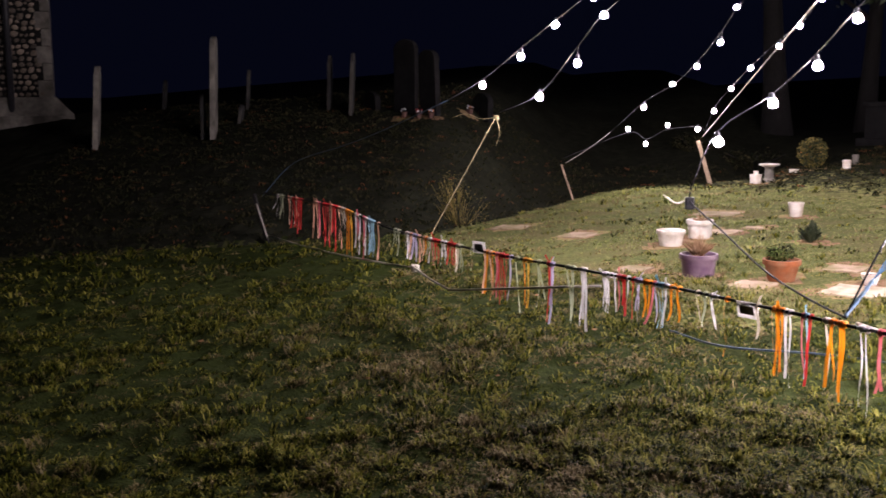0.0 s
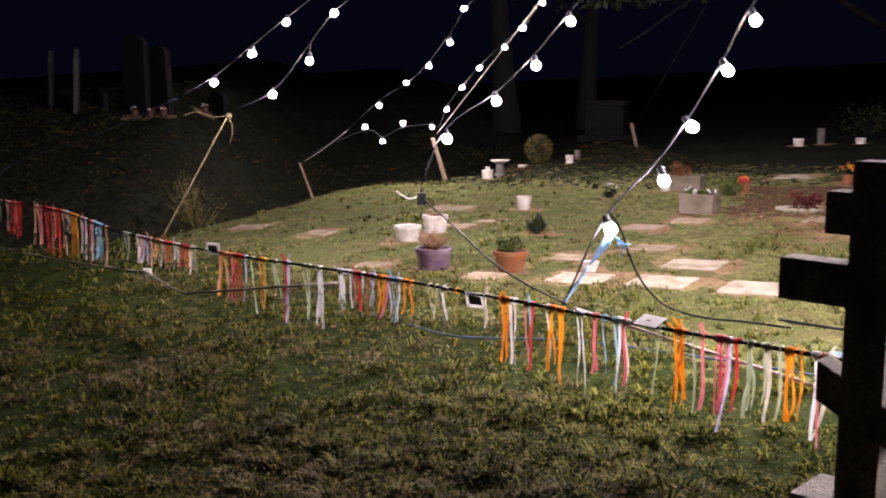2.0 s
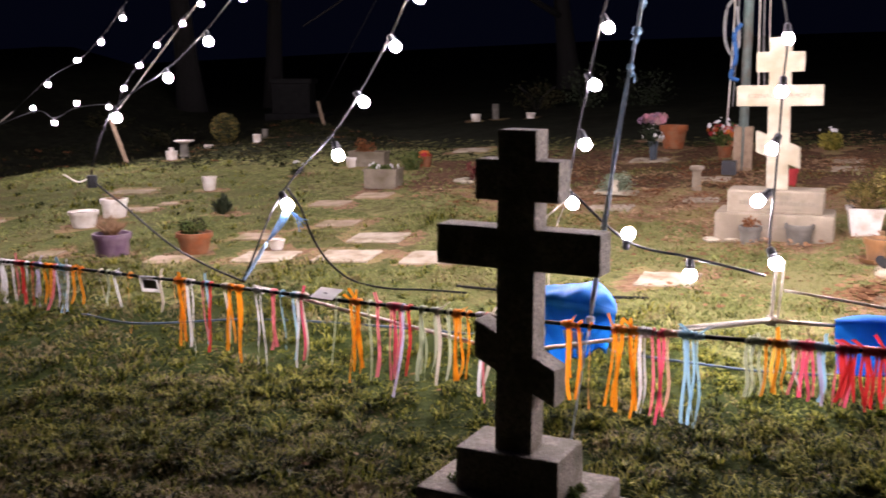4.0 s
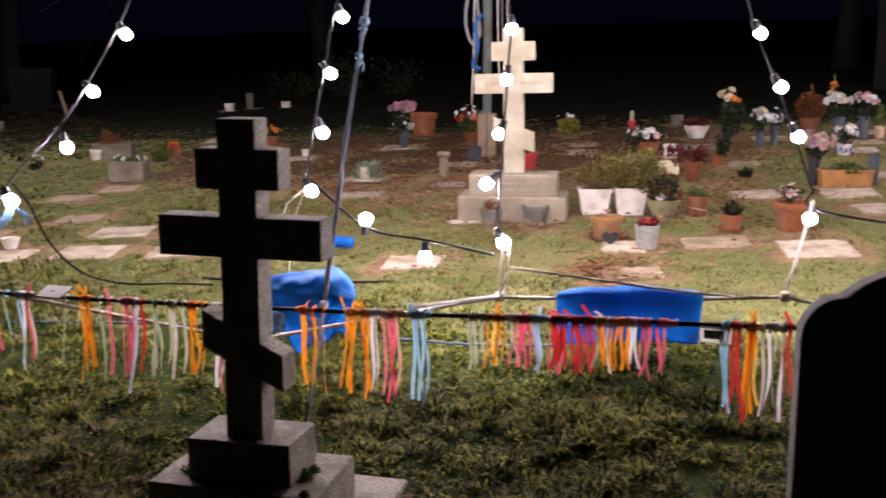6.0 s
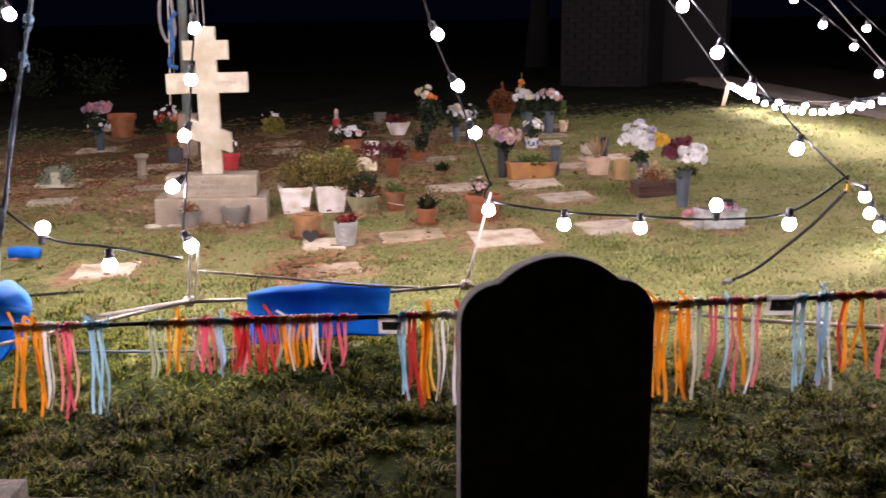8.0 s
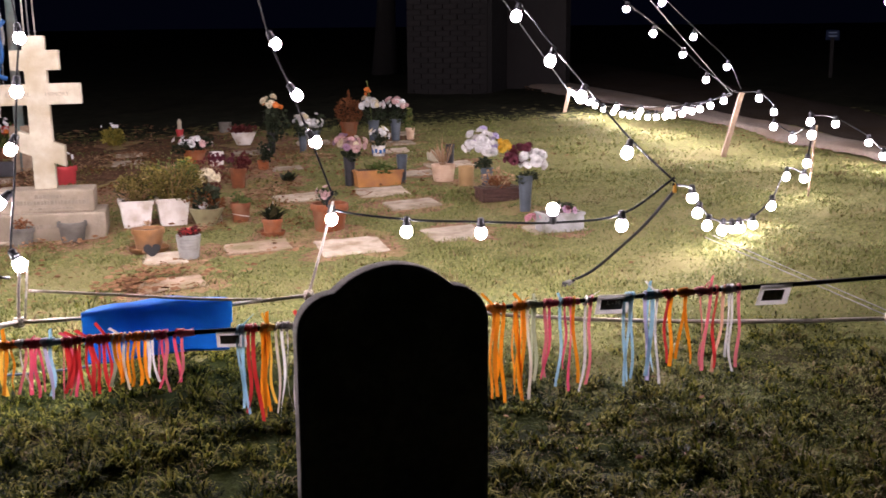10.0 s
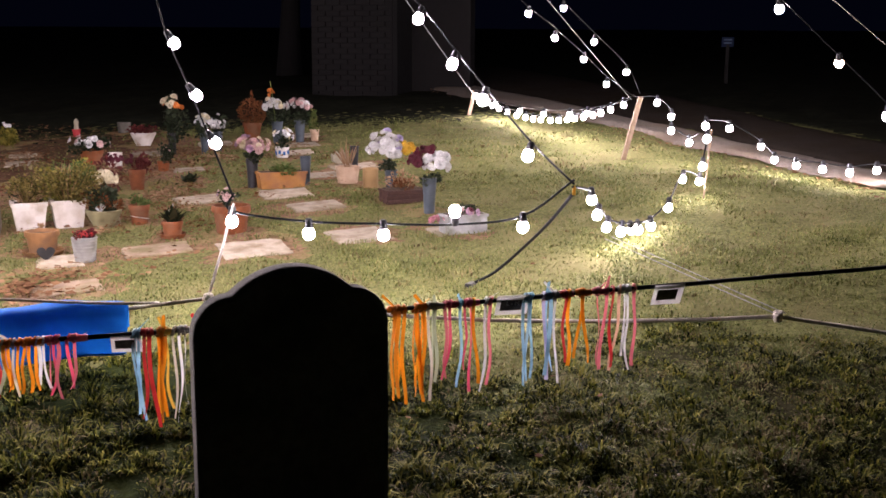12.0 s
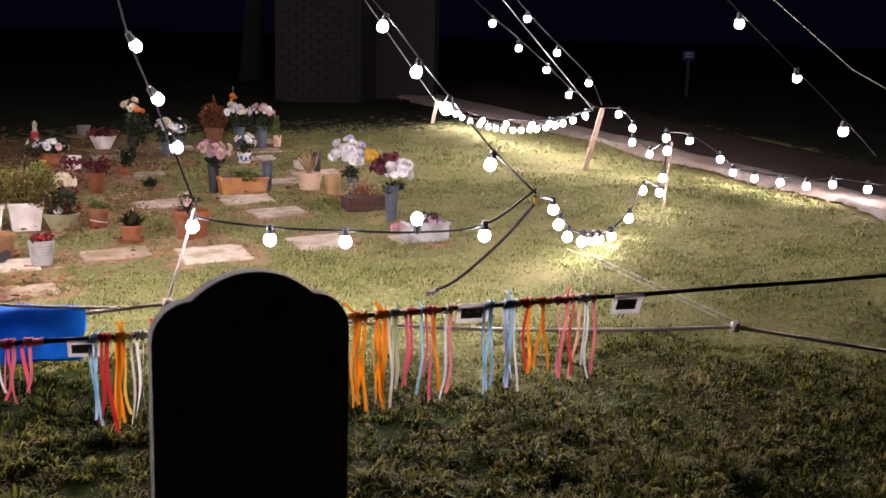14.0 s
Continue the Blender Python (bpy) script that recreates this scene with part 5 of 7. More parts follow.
def crumpled_tarp():
    """A sheet thrown over the pale rope: a puffed dome behind it, creased folds that hang to a ragged point in front, and pale plastic beside them."""
    a, b = Vector((2.19, 3.50, 0.645)), Vector((2.50, 3.26, 0.60))
    ob = root("blue_tarpaulin", a.x, a.y, a.z, 0, "crumpled blue tarpaulin hanging over the pale rope", "tarpaulin")
    along = b - a
    near = Vector((along.y, -along.x, 0)).normalized()
    nu, nv = 34, 36
    verts, faces = [], []
    for j in range(nv + 1):
        v = j / nv * 2 - 1
        for i in range(nu + 1):
            u = i / nu
            fold = math.sin(13 * u + 2.2 * math.sin(4 * v + 3 * u)) * 0.5 + math.sin(27 * u - 9 * v + 1) * 0.3 + math.sin(9 * v + 17 * u) * 0.2
            if v > 0:
                dome = (0.25 + 0.75 * (u / 0.68) ** 0.9 if u < 0.68 else max(0.02, 1 - ((u - 0.68) / 0.32) ** 2.2) ** 0.6) * min(1, 9 * u + 0.1)
                ang = v * 2.2
                p = along * u - near * (0.02 + 0.17 * (1 - math.cos(ang)) * dome) + Vector((0, 0, 0.070 * math.sin(ang) * dome - 0.05 * max(0, v - 0.7)))
                p += near * (0.012 * fold * min(1, 3 * v)) + Vector((0, 0, 0.010 * fold * min(1, 3 * v)))
            else:
                w = -v
                reach = 0.15 + 0.08 * math.exp(-((u - 0.48) / 0.20) ** 2) + 0.02 * math.sin(19 * u)
                p = along * (0.5 + (u - 0.5) * (1 - 0.16 * w)) + near * (0.02 + 0.030 * w + 0.022 * fold * min(1, 3 * w)) - Vector((0, 0, reach * w))
            verts.append(p)
    for j in range(nv):
        for i in range(nu):
            q = j * (nu + 1) + i
            faces.append((q, q + 1, q + nu + 2, q + nu + 1))
    part("sheet", mesh("sheet", verts, faces, "blue_tarp", True), ob)
    part("hem", tube("hem", [verts[i] for i in range(nu + 1)], 0.004, "blue_tarp", 6), ob, "rolled hem")
    for k, (u0, width, drop, out, material) in enumerate(((-0.20, 0.30, 0.12, 0.02, "clear_plastic"), (0.06, 0.26, 0.10, 0.07, "clear_plastic"), (0.50, 0.20, 0.11, 0.085, "clear_plastic"))):
        verts, faces = [], []
        for j in range(15):
            for i in range(15):
                u, v = i / 14, j / 14
                fold = math.sin(15 * u + 4 * v + k) * 0.6 + math.sin(31 * u - 11 * v + 2 * k) * 0.4
                p = along * (u0 + width * (0.5 + (u - 0.5) * (1 - 0.35 * v)) + 0.05 * v) + near * (out + 0.02 * v + 0.016 * fold) + Vector((0, 0, (-0.075 if k else -0.06) - drop * v * (0.75 + 0.25 * math.sin(7 * u + k)) - 0.02 * abs(fold) * v))
                verts.append(p)
                if i and j:
                    q = j * 15 + i
                    faces.append((q - 16, q - 15, q, q - 1))
        part("loose_fold", mesh("loose_fold", verts, faces, material, True), ob, "crumpled pale blue plastic" if material == "clear_plastic" else "")


crumpled_tarp()
t = root("blue_roll", 3.74, 5.49, gz(3.74, 5.49) + 0.035, -49, "small roll of blue plastic lying on the turf", "plastic roll")
part("roll", tube("roll", [(-0.09, 0, 0), (-0.03, 0, 0.002), (0.04, 0, 0), (0.09, 0, 0)], [0.034, 0.036, 0.036, 0.032], "blue_tarp", 14), t)


def plastic_wrap():
    ob = root("plastic_wrap", 1.537, 4.512, 0.927, 0, "pale blue plastic line tied round the foot of a light string", "plastic wrap")
    low = [(-0.12, -0.075, -0.15), (-0.18, -0.115, -0.22), (-0.247, -0.152, -0.295)]
    part("binding", tube("binding", smooth_line(low, 6), [0.007 + 0.003 * math.sin(1.7 * k) ** 2 for k in range(13)], "blue_rope", 8, 0.8), ob)
    for k in range(6):
        a = k * 1.05
        pts = smooth_line([(0.012 * math.cos(a), 0.0, -0.015), (-0.04 + 0.018 * math.cos(a), -0.03, -0.07 + 0.010 * math.sin(a)), (-0.12, -0.075, -0.15)], 6)
        part("strand", tube("strand", pts, 0.0028, "sky_plastic", 5), ob)
    for k in range(4):
        pts = smooth_line([(0.01, -0.01, -0.02), (0.035 + 0.008 * k, -0.012, -0.06), (0.05 + 0.012 * k, -0.015, -0.12 + 0.018 * k)], 6)
        part("loose_end", tube("loose_end", pts, 0.0022, "sky_plastic", 5), ob)


plastic_wrap()


# ---- pots, vases and flowers on the graves ----
EYE_PLACE = Vector((0.45, -0.25, 0))


def stand(x, y, r):
    """The middle of a thing whose near foot is at (x, y)."""
    d = (Vector((x, y, 0)) - EYE_PLACE).normalized()
    p = Vector((x, y, 0)) + d * r * 0.8
    BARE.append((p.x, p.y, r * 0.8, r * 0.8, 0))
    return p.x, p.y, gz(p.x, p.y) - 0.004


def bloom_mesh(key, kind):
    """One flower head of unit radius: rings of cupped petals round one heart."""
    verts, faces = [(0, 0, -0.3)], []
    rings = {"full": ((12, 1.0, 0.0, 0.20), (11, 0.90, 0.24, 0.20), (9, 0.72, 0.42, 0.20), (7, 0.50, 0.56, 0.19), (4, 0.28, 0.64, 0.17)), "open": ((7, 1.0, 0.25, 0.42), (5, 0.55, 0.35, 0.3))}[kind]
    for j, (n, rad, z, w) in enumerate(rings):
        for i in range(n):
            a = 6.283 * i / n + 0.4 * j
            c, s = math.cos(a), math.sin(a)
            v = len(verts)
            for u, q, h in ((0.65, w, z - 0.02), (1.0, w * 0.5, z + 0.05), (1.0, -w * 0.5, z + 0.05), (0.65, -w, z - 0.02)):
                verts.append((rad * (u * c - q * s), rad * (u * s + q * c), h))
            faces.append((0, v, v + 1, v + 2, v + 3))
    return mesh("bloom", verts, faces, "petal_" + key)


BLOOMS = {}


def blooms(parent, keys, count, centre, rx, rz, size, seed, kind="full"):
    r = random.Random(seed)
    if kind == "full":
        count, size = int(count * 2.0), size * 0.68
    for i in range(count):
        key = keys[i % len(keys)]
        me = BLOOMS.setdefault((key, kind), None) or bloom_mesh(key, kind)
        BLOOMS[(key, kind)] = me
        th, ph = r.uniform(0, 6.283), math.acos(r.uniform(-0.25, 1))
        n = Vector((math.sin(ph) * math.cos(th), math.sin(ph) * math.sin(th), math.cos(ph)))
        ob = part("bloom", me, parent)
        q = n.to_track_quat("Z", "Y")
        k = size * r.uniform(0.6, 1.25)
        ob.matrix_basis = Matrix.LocRotScale(Vector(centre) + Vector((n.x * rx, n.y * rx, n.z * rz)) * r.uniform(0.55, 1.22), q, (k, k, k))


def pot_profile(r, h, bottom, rim):
    b = r * bottom
    p = [(0, 0), (b, 0), (b * 1.01, 0.004)]
    if rim:
        p += [(r * 0.90, h * 0.76), (r * 0.99, h * 0.765), (r, h * 0.79), (r, h * 0.985), (r * 0.985, h)]
    else:
        p += [(r * 0.97, h * 0.9), (r, h * 0.98), (r * 0.99, h)]
    return p + [(r * 0.88, h), (r * 0.86, h * 0.97), (r * 0.82, h * 0.80), (0, h * 0.80)]


def pot(x, y, w, h, material, label, bottom=0.72, rim=True, ribs=0, soil=True, name="flower_pot", category="flower pot", saucer=False):
    r = w / 2
    px, py, pz = stand(x, y, r)
    ob = root(name, px, py, pz, random.uniform(0, 360), label, category, "pots on the graves" if name == "flower_pot" else "")
    lift = 0.0
    if saucer:
        part("saucer", lathe("saucer", [(0, 0.0), (r * 1.05, 0), (r * 1.25, 0.028), (r * 1.2, 0.03), (r * 1.0, 0.010), (0, 0.008)], material, 26), ob)
        lift = 0.009
    prof = pot_profile(r, h, bottom, rim)
    if ribs:
        prof = [(0, 0), (r * bottom, 0)]
        for k in range(ribs):
            f0, f1 = k / ribs, (k + 0.5) / ribs
            prof += [(r * (bottom + (1 - bottom) * f0) * 1.0, h * (f0 + 0.03)), (r * (bottom + (1 - bottom) * f1) * 1.035, h * f1), (r * (bottom + (1 - bottom) * f1) * 1.035, h * (f1 + 0.02))]
        prof += [(r, h), (r * 0.9, h), (r * 0.85, h * 0.8), (0, h * 0.8)]
    b = part("body", lathe("body", prof, material, 30), ob)
    b.location.z = lift
    if soil:
        part("soil", lathe("soil", [(0, h * 0.86), (r * 0.5, h * 0.865), (r * 0.845, h * 0.85)], "soil", 16), ob).location.z = lift
    ob["_top"] = h
    return ob


def vase(x, y, w, h, material, label):
    r = w / 2
    px, py, pz = stand(x, y, r)
    ob = root("flower_vase", px, py, pz, 0, label, "vase", "vases on the graves")
    part("body", lathe("body", [(0, 0), (r * 0.68, 0), (r * 0.70, 0.006), (r * 0.80, h * 0.5), (r * 0.98, h * 0.97), (r, h), (r * 0.9, h), (r * 0.74, h * 0.5), (r * 0.6, 0.02), (0, 0.02)], material, 24), ob)
    return ob


def grow(ob, seed, material, count, rx, rz, z0, size, shape="ball", slim=0.5, name="foliage"):
    part(name, leaves(name, count, rx, rz, z0, size, material, seed, shape, slim), ob)


def planter(x, y, w, d, h, turn, material, label, taper=1.06, name="planter"):
    """A hollow trough with sloping sides, a rim and soil."""
    px, py, pz = stand(x, y, d / 2)
    BARE.append((px, py, w / 2, d / 2, turn))
    ob = root(name, px, py, pz, turn, label, "planter", "planters on the graves")
    t = 0.018
    bm = bmesh.new()
    def ring(a, b, z):
        return [bm.verts.new((sx * a / 2, sy * b / 2, z)) for sx, sy in ((-1, -1), (1, -1), (1, 1), (-1, 1))]
    loops = [ring(w / taper, d / taper, 0), ring(w * 0.985, d * 0.985, h * 0.86), ring(w + 0.012, d + 0.012, h * 0.865), ring(w + 0.012, d + 0.012, h), ring(w - 2 * t, d - 2 * t, h), ring(w - 2 * t, d - 2 * t, h * 0.75)]
    bm.faces.new(loops[0][::-1])
    for p, q in zip(loops, loops[1:]):
        for i in range(4):
            bm.faces.new((p[i], p[(i + 1) % 4], q[(i + 1) % 4], q[i]))
    bm.faces.new(loops[-1])
    bmesh.ops.bevel(bm, geom=[e for e in bm.edges if e.calc_face_angle(0) > 0.4], offset=0.004, segments=2, affect="EDGES")
    me = bpy.data.meshes.new("body")
    bm.to_mesh(me)
    bm.free()
    me.materials.append(M[material])
    part("body", me, ob)
    part("soil", box("soil", w - 2 * t - 0.004, d - 2 * t - 0.004, 0.03, "soil", 0, (0, 0, h * 0.78)), ob)
    return ob


# front left
o = pot(1.07, 7.78, 0.29, 0.17, "purple_plastic", "purple plastic pot with a dead straw-coloured plant", 0.80, True)
grow(o, 1, "straw", 170, 0.13, 0.17, 0.14, 0.012, "spiky", 0.3)
grow(o, 2, "rust_leaf", 90, 0.08, 0.06, 0.14, 0.02)
o = pot(1.61, 7.45, 0.27, 0.155, "terracotta", "wide terracotta pot with a low green plant", 0.68, True)
grow(o, 3, "green_leaf", 300, 0.12, 0.11, 0.13, 0.020)
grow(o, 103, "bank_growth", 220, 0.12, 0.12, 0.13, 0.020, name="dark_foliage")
pot(0.99, 9.30, 0.26, 0.14, "white_glaze", "empty white plastic tub standing on the turf", 0.74, True)
o = pot(1.28, 9.64, 0.25, 0.17, "white_glaze", "white pot with dry stalks in it", 0.8, True)
grow(o, 4, "straw", 60, 0.12, 0.06, 0.15, 0.012, "spiky", 0.3)
pot(2.33, 10.67, 0.16, 0.145, "white_glaze", "small plain white pot standing alone", 0.72, False)
o = root("dark_plant", *stand(2.12, 8.98, 0.08), 0, "dark spiky plant growing from bare earth", "plant")
grow(o, 5, "dark_leaf", 46, 0.13, 0.19, 0.0, 0.045, "spiky", 0.7)
grow(o, 6, "straw", 60, 0.10, 0.03, 0.0, 0.03, name="dry_leaves")
pot(2.15, 7.20, 0.13, 0.075, "white_glaze", "shallow white bowl standing on a grave slab", 0.6, False, name="white_bowl", category="bowl")

# far left
o = root("round_shrub", *stand(3.49, 15.5, 0.2), 0, "round clipped green shrub at the edge of the lawn", "shrub")
grow(o, 7, "olive_leaf", 1500, 0.215, 0.45, 0.02, 0.022, "dome")
# Dark leaves under the olive ones paint shade into the shrub's depth.
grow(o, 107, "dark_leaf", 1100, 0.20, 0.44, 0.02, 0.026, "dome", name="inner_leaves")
blooms(o, "o", 5, (0, 0, 0.22), 0.20, 0.14, 0.016, 7, "open")
o = root("bird_bath", *stand(2.68, 14.27, 0.12), 0, "small stone bird bath on a dark pedestal", "bird bath")
part("pedestal", lathe("pedestal", [(0, 0), (0.10, 0), (0.09, 0.02), (0.06, 0.05), (0.055, 0.18), (0.07, 0.2), (0, 0.2)], "lichen_stone", 18), o)
part("basin", lathe("basin", [(0, 0.2), (0.06, 0.2), (0.13, 0.225), (0.135, 0.24), (0.12, 0.24), (0.05, 0.222), (0, 0.22)], "white_glaze", 24), o, "shallow white basin")
o = pot(2.51, 14.29, 0.16, 0.12, "white_glaze", "round white jug beside the bird bath", 0.85, False, name="white_jug", category="jug", soil=False)
part("neck", lathe("neck", [(0.035, 0.11), (0.03, 0.15), (0.038, 0.165), (0.03, 0.165), (0.025, 0.11)], "white_glaze", 14), o)
for px, py, w, h, mat_, lab in ((3.92, 15.3, 0.13, 0.12, "white_glaze", "small round white pot far back on the lawn"), (4.16, 15.8, 0.10, 0.15, "lichen_stone", "small stone ornament far back on the lawn"),
                                (3.2, 15.3, 0.14, 0.05, "white_glaze", "low white dish under the shrub"), (7.28, 14.80, 0.16, 0.12, "white_glaze", "small white globe pot in the dark grass"),
                                (7.66, 14.87, 0.12, 0.24, "lichen_stone", "small grey statue block in the dark grass"), (8.05, 14.42, 0.15, 0.09, "white_glaze", "small white pot in the dark grass")):
    pot(px, py, w, h, mat_, lab, 0.85, False, soil=False)
o = planter(4.21, 11.07, 0.42, 0.24, 0.17, -35, "trough_stone", "stone trough with a rust coloured plant", 1.02)
grow(o, 8, "rust_leaf", 420, 0.16, 0.17, 0.13, 0.02)
bars(o, "inscription", -0.05, 0.15, 0.05, -0.122, 0.04)
pot(4.03, 11.14, 0.15, 0.12, "white_glaze", "small white pot beside the stone trough", 0.8, True)
o = planter(3.77, 9.38, 0.33, 0.26, 0.19, -38, "trough_stone", "weathered stone trough with green plants and white flowers", 1.03)
grow(o, 9, "green_leaf", 300, 0.14, 0.09, 0.14, 0.03)
blooms(o, "w", 7, (0, 0, 0.20), 0.14, 0.05, 0.024, 9, "open")
o = pot(4.63, 10.42, 0.15, 0.13, "terracotta", "small terracotta pot full of red flowers", 0.75, True)
blooms(o, "ro", 12, (0, 0, 0.14), 0.07, 0.05, 0.032, 10)
o = root("low_bush", *stand(4.40, 10.2, 0.12), 0, "low dark green bush beside a grave", "bush")
grow(o, 11, "green_leaf", 500, 0.14, 0.2, 0.0, 0.03)
pot(4.77, 8.20, 0.09, 0.14, "white_stone", "small pale stone cylinder beside a slab", 0.95, False, soil=False)
o = pot(5.82, 10.5, 0.13, 0.1, "terracotta", "small terracotta pot with orange flowers", 0.75, True)
blooms(o, "oy", 14, (0, 0, 0.15), 0.10, 0.06, 0.03, 12)
grow(o, 12, "dark_leaf", 120, 0.1, 0.1, 0.09, 0.03)
pot(5.62, 9.36, 0.08, 0.07, "white_glaze", "tiny white round ornament on a slab", 0.8, False, soil=False)
o = root("silver_plant", *stand(5.16, 7.42, 0.14), -40, "grey-green plant on a pale stone tray", "plant")
part("tray", box("tray", 0.36, 0.20, 0.028, "white_stone", 0.006), o)
part("plaque", box("plaque", 0.075, 0.05, 0.10, "white_stone", 0.006, (-0.01, -0.06, 0.028)), o, "small white stone block")
grow(o, 13, "grey_leaf", 620, 0.14, 0.14, 0.03, 0.019)
o = root("stone_urn", *stand(5.78, 7.15, 0.055), 0, "small weathered stone urn on a grave", "urn")
part("body", lathe("body", [(0, 0), (0.045, 0), (0.04, 0.02), (0.036, 0.15), (0.045, 0.17), (0.058, 0.18), (0.06, 0.205), (0.05, 0.21), (0.04, 0.19), (0, 0.18)], "base_stone", 20), o)

o = root("red_leaved_plant", *stand(4.62, 8.98, 0.1), 0, "dark red plant ringed with pale pebbles on a grave", "plant")
grow(o, 70, "dark_red_leaf", 260, 0.13, 0.15, 0.02, 0.035)
for k in range(16):
    a = k * 0.393
    part("pebble", lathe("pebble", [(0, 0), (0.035, 0.0), (0.042, 0.015), (0.028, 0.03), (0, 0.032)], "white_stone", 9, 0.2), o).location = (0.24 * math.cos(a), 0.16 * math.sin(a), 0.004)
o = root("white_flowers", *stand(3.37, 11.02, 0.06), 0, "dark plant with two white flowers on the lawn", "plant")
grow(o, 71, "dark_leaf", 140, 0.10, 0.11, 0.0, 0.03)
blooms(o, "w", 4, (0, 0, 0.12), 0.06, 0.04, 0.03, 71, "open")

# round the white cross and the mast
o = vase(6.59, 8.97, 0.10, 0.20, "blue_metal", "dark vase of pink and white flowers")
grow(o, 14, "dark_leaf", 220, 0.13, 0.2, 0.16, 0.03)
blooms(o, "uppq", 18, (0, 0, 0.41), 0.13, 0.08, 0.05, 14)
blooms(o, "w", 9, (-0.02, 0, 0.26), 0.12, 0.09, 0.026, 15, "open")
pot(7.24, 9.53, 0.31, 0.26, "terracotta", "large plain terracotta pot at the back", 0.70, True)
o = pot(7.17, 8.55, 0.16, 0.12, "terracotta", "terracotta pot of red and white flowers", 0.75, True)
grow(o, 16, "green_leaf", 260, 0.16, 0.22, 0.10, 0.03)
blooms(o, "rqro", 18, (0, 0, 0.26), 0.15, 0.07, 0.045, 16)
blooms(o, "w", 12, (-0.05, 0, 0.32), 0.14, 0.08, 0.024, 17, "open")
o = pot(7.55, 8.9, 0.13, 0.11, "terracotta", "small terracotta pot with a leafy plant", 0.75, True)
grow(o, 18, "green_leaf", 160, 0.1, 0.14, 0.09, 0.03)
o = pot(6.325, 6.68, 0.20, 0.17, "petal_r", "bright red pot standing behind the white cross", 0.8, True)
grow(o, 19, "green_leaf", 120, 0.07, 0.12, 0.14, 0.025)
blooms(o, "w", 8, (0, 0, 0.24), 0.06, 0.05, 0.02, 19, "open")
for px, py, a, b in ((4.64, 5.45, 0.06, 0.025), (4.74, 5.36, 0.05, 0.02)):
    o = root("pale_stone", px, py, gz(px, py) + 0.004, random.uniform(0, 180), "small pale loose stone by the cross base", "stone", "loose pale stones")
    part("stone", lathe("stone", [(0, 0), (a * 0.9, 0.0), (a, b * 0.5), (a * 0.7, b), (0, b * 1.1)], "white_stone", 12, 0.15), o)
o = pot(4.95, 4.98, 0.185, 0.135, "lichen_stone", "grey stone bowl against the cross base", 0.74, True)
o = pot(4.732, 5.18, 0.15, 0.125, "lichen_stone", "grey metal bucket with a withered seedling by the cross base", 0.76, True)
grow(o, 20, "rust_leaf", 90, 0.06, 0.08, 0.09, 0.02)


def square_pot(x, y, w, h, turn, label):
    o = planter(x, y, w, w, h, turn, "white_glaze", label, 1.28, "square_pot")
    return o


o = square_pot(5.44, 4.93, 0.215, 0.185, -40, "white square tapered pot with a low yellowing shrub")
grow(o, 21, "olive_leaf", 950, 0.155, 0.16, 0.175, 0.019)
# The shade within this shrub is painted by darker leaves.
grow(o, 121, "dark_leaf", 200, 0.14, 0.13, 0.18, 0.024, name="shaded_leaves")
grow(o, 22, "straw", 130, 0.15, 0.19, 0.16, 0.010, "spiky", 0.3, "dry_foliage")
grow(o, 221, "straw", 130, 0.15, 0.15, 0.17, 0.016, name="dry_leaves")
o = square_pot(5.60, 4.75, 0.215, 0.185, -40, "white square tapered pot with a yellow-green shrub")
grow(o, 23, "yellow_leaf", 600, 0.20, 0.29, 0.15, 0.022)
grow(o, 123, "olive_leaf", 1300, 0.23, 0.29, 0.175, 0.020, name="olive_leaves")
grow(o, 125, "green_leaf", 620, 0.21, 0.26, 0.175, 0.021, name="green_leaves")
grow(o, 124, "straw", 200, 0.20, 0.26, 0.16, 0.012, "spiky", 0.3, "dry_foliage")
o = pot(4.97, 4.33, 0.20, 0.135, "brown_clay", "ochre clay pot standing in its saucer", 0.74, True, saucer=True)
grow(o, 24, "straw", 20, 0.05, 0.04, 0.16, 0.014, "spiky", 0.3)
o = root("heart_plaque", 4.915, 4.245, gz(4.915, 4.245), -42, "small dark slate heart leaning on a pot", "plaque")
hp = [(0.06 * math.sin(t) ** 3, 0.048 + 0.0036 * (13 * math.cos(t) - 5 * math.cos(2 * t) - 2 * math.cos(3 * t) - math.cos(4 * t))) for t in np.linspace(0, 2 * math.pi, 26)[:-1]]
part("heart", slab_outline("heart", [(0.85 * a, 0.85 * b) for a, b in hp], 0.018, "slate_and_dim_stone", 0.002), o).rotation_euler = (radians(-14), 0, 0)
o = pot(4.96, 3.99, 0.145, 0.145, "grey_glaze", "grey ribbed pot with a dark red plant", 0.78, True, ribs=8)
grow(o, 25, "dark_red_leaf", 260, 0.075, 0.06, 0.12, 0.022)
blooms(o, "r", 6, (0, 0, 0.16), 0.06, 0.02, 0.022, 25)
o = pot(5.66, 4.50, 0.24, 0.12, "olive_glaze", "wide olive bowl crowded with small plants", 0.55, False)
grow(o, 26, "dark_leaf", 240, 0.10, 0.15, 0.10, 0.035)
grow(o, 27, "rust_leaf", 170, 0.13, 0.13, 0.09, 0.025)
blooms(o, "w", 3, (0.0, 0, 0.12), 0.09, 0.03, 0.030, 26, "open")
o = root("cream_hydrangea", *stand(6.05, 4.85, 0.1), 0, "cream hydrangea head among dark red leaves", "plant")
grow(o, 28, "dark_leaf", 200, 0.11, 0.24, 0.0, 0.035)
grow(o, 29, "dark_red_leaf", 160, 0.15, 0.36, 0.06, 0.03, name="red_leaves")
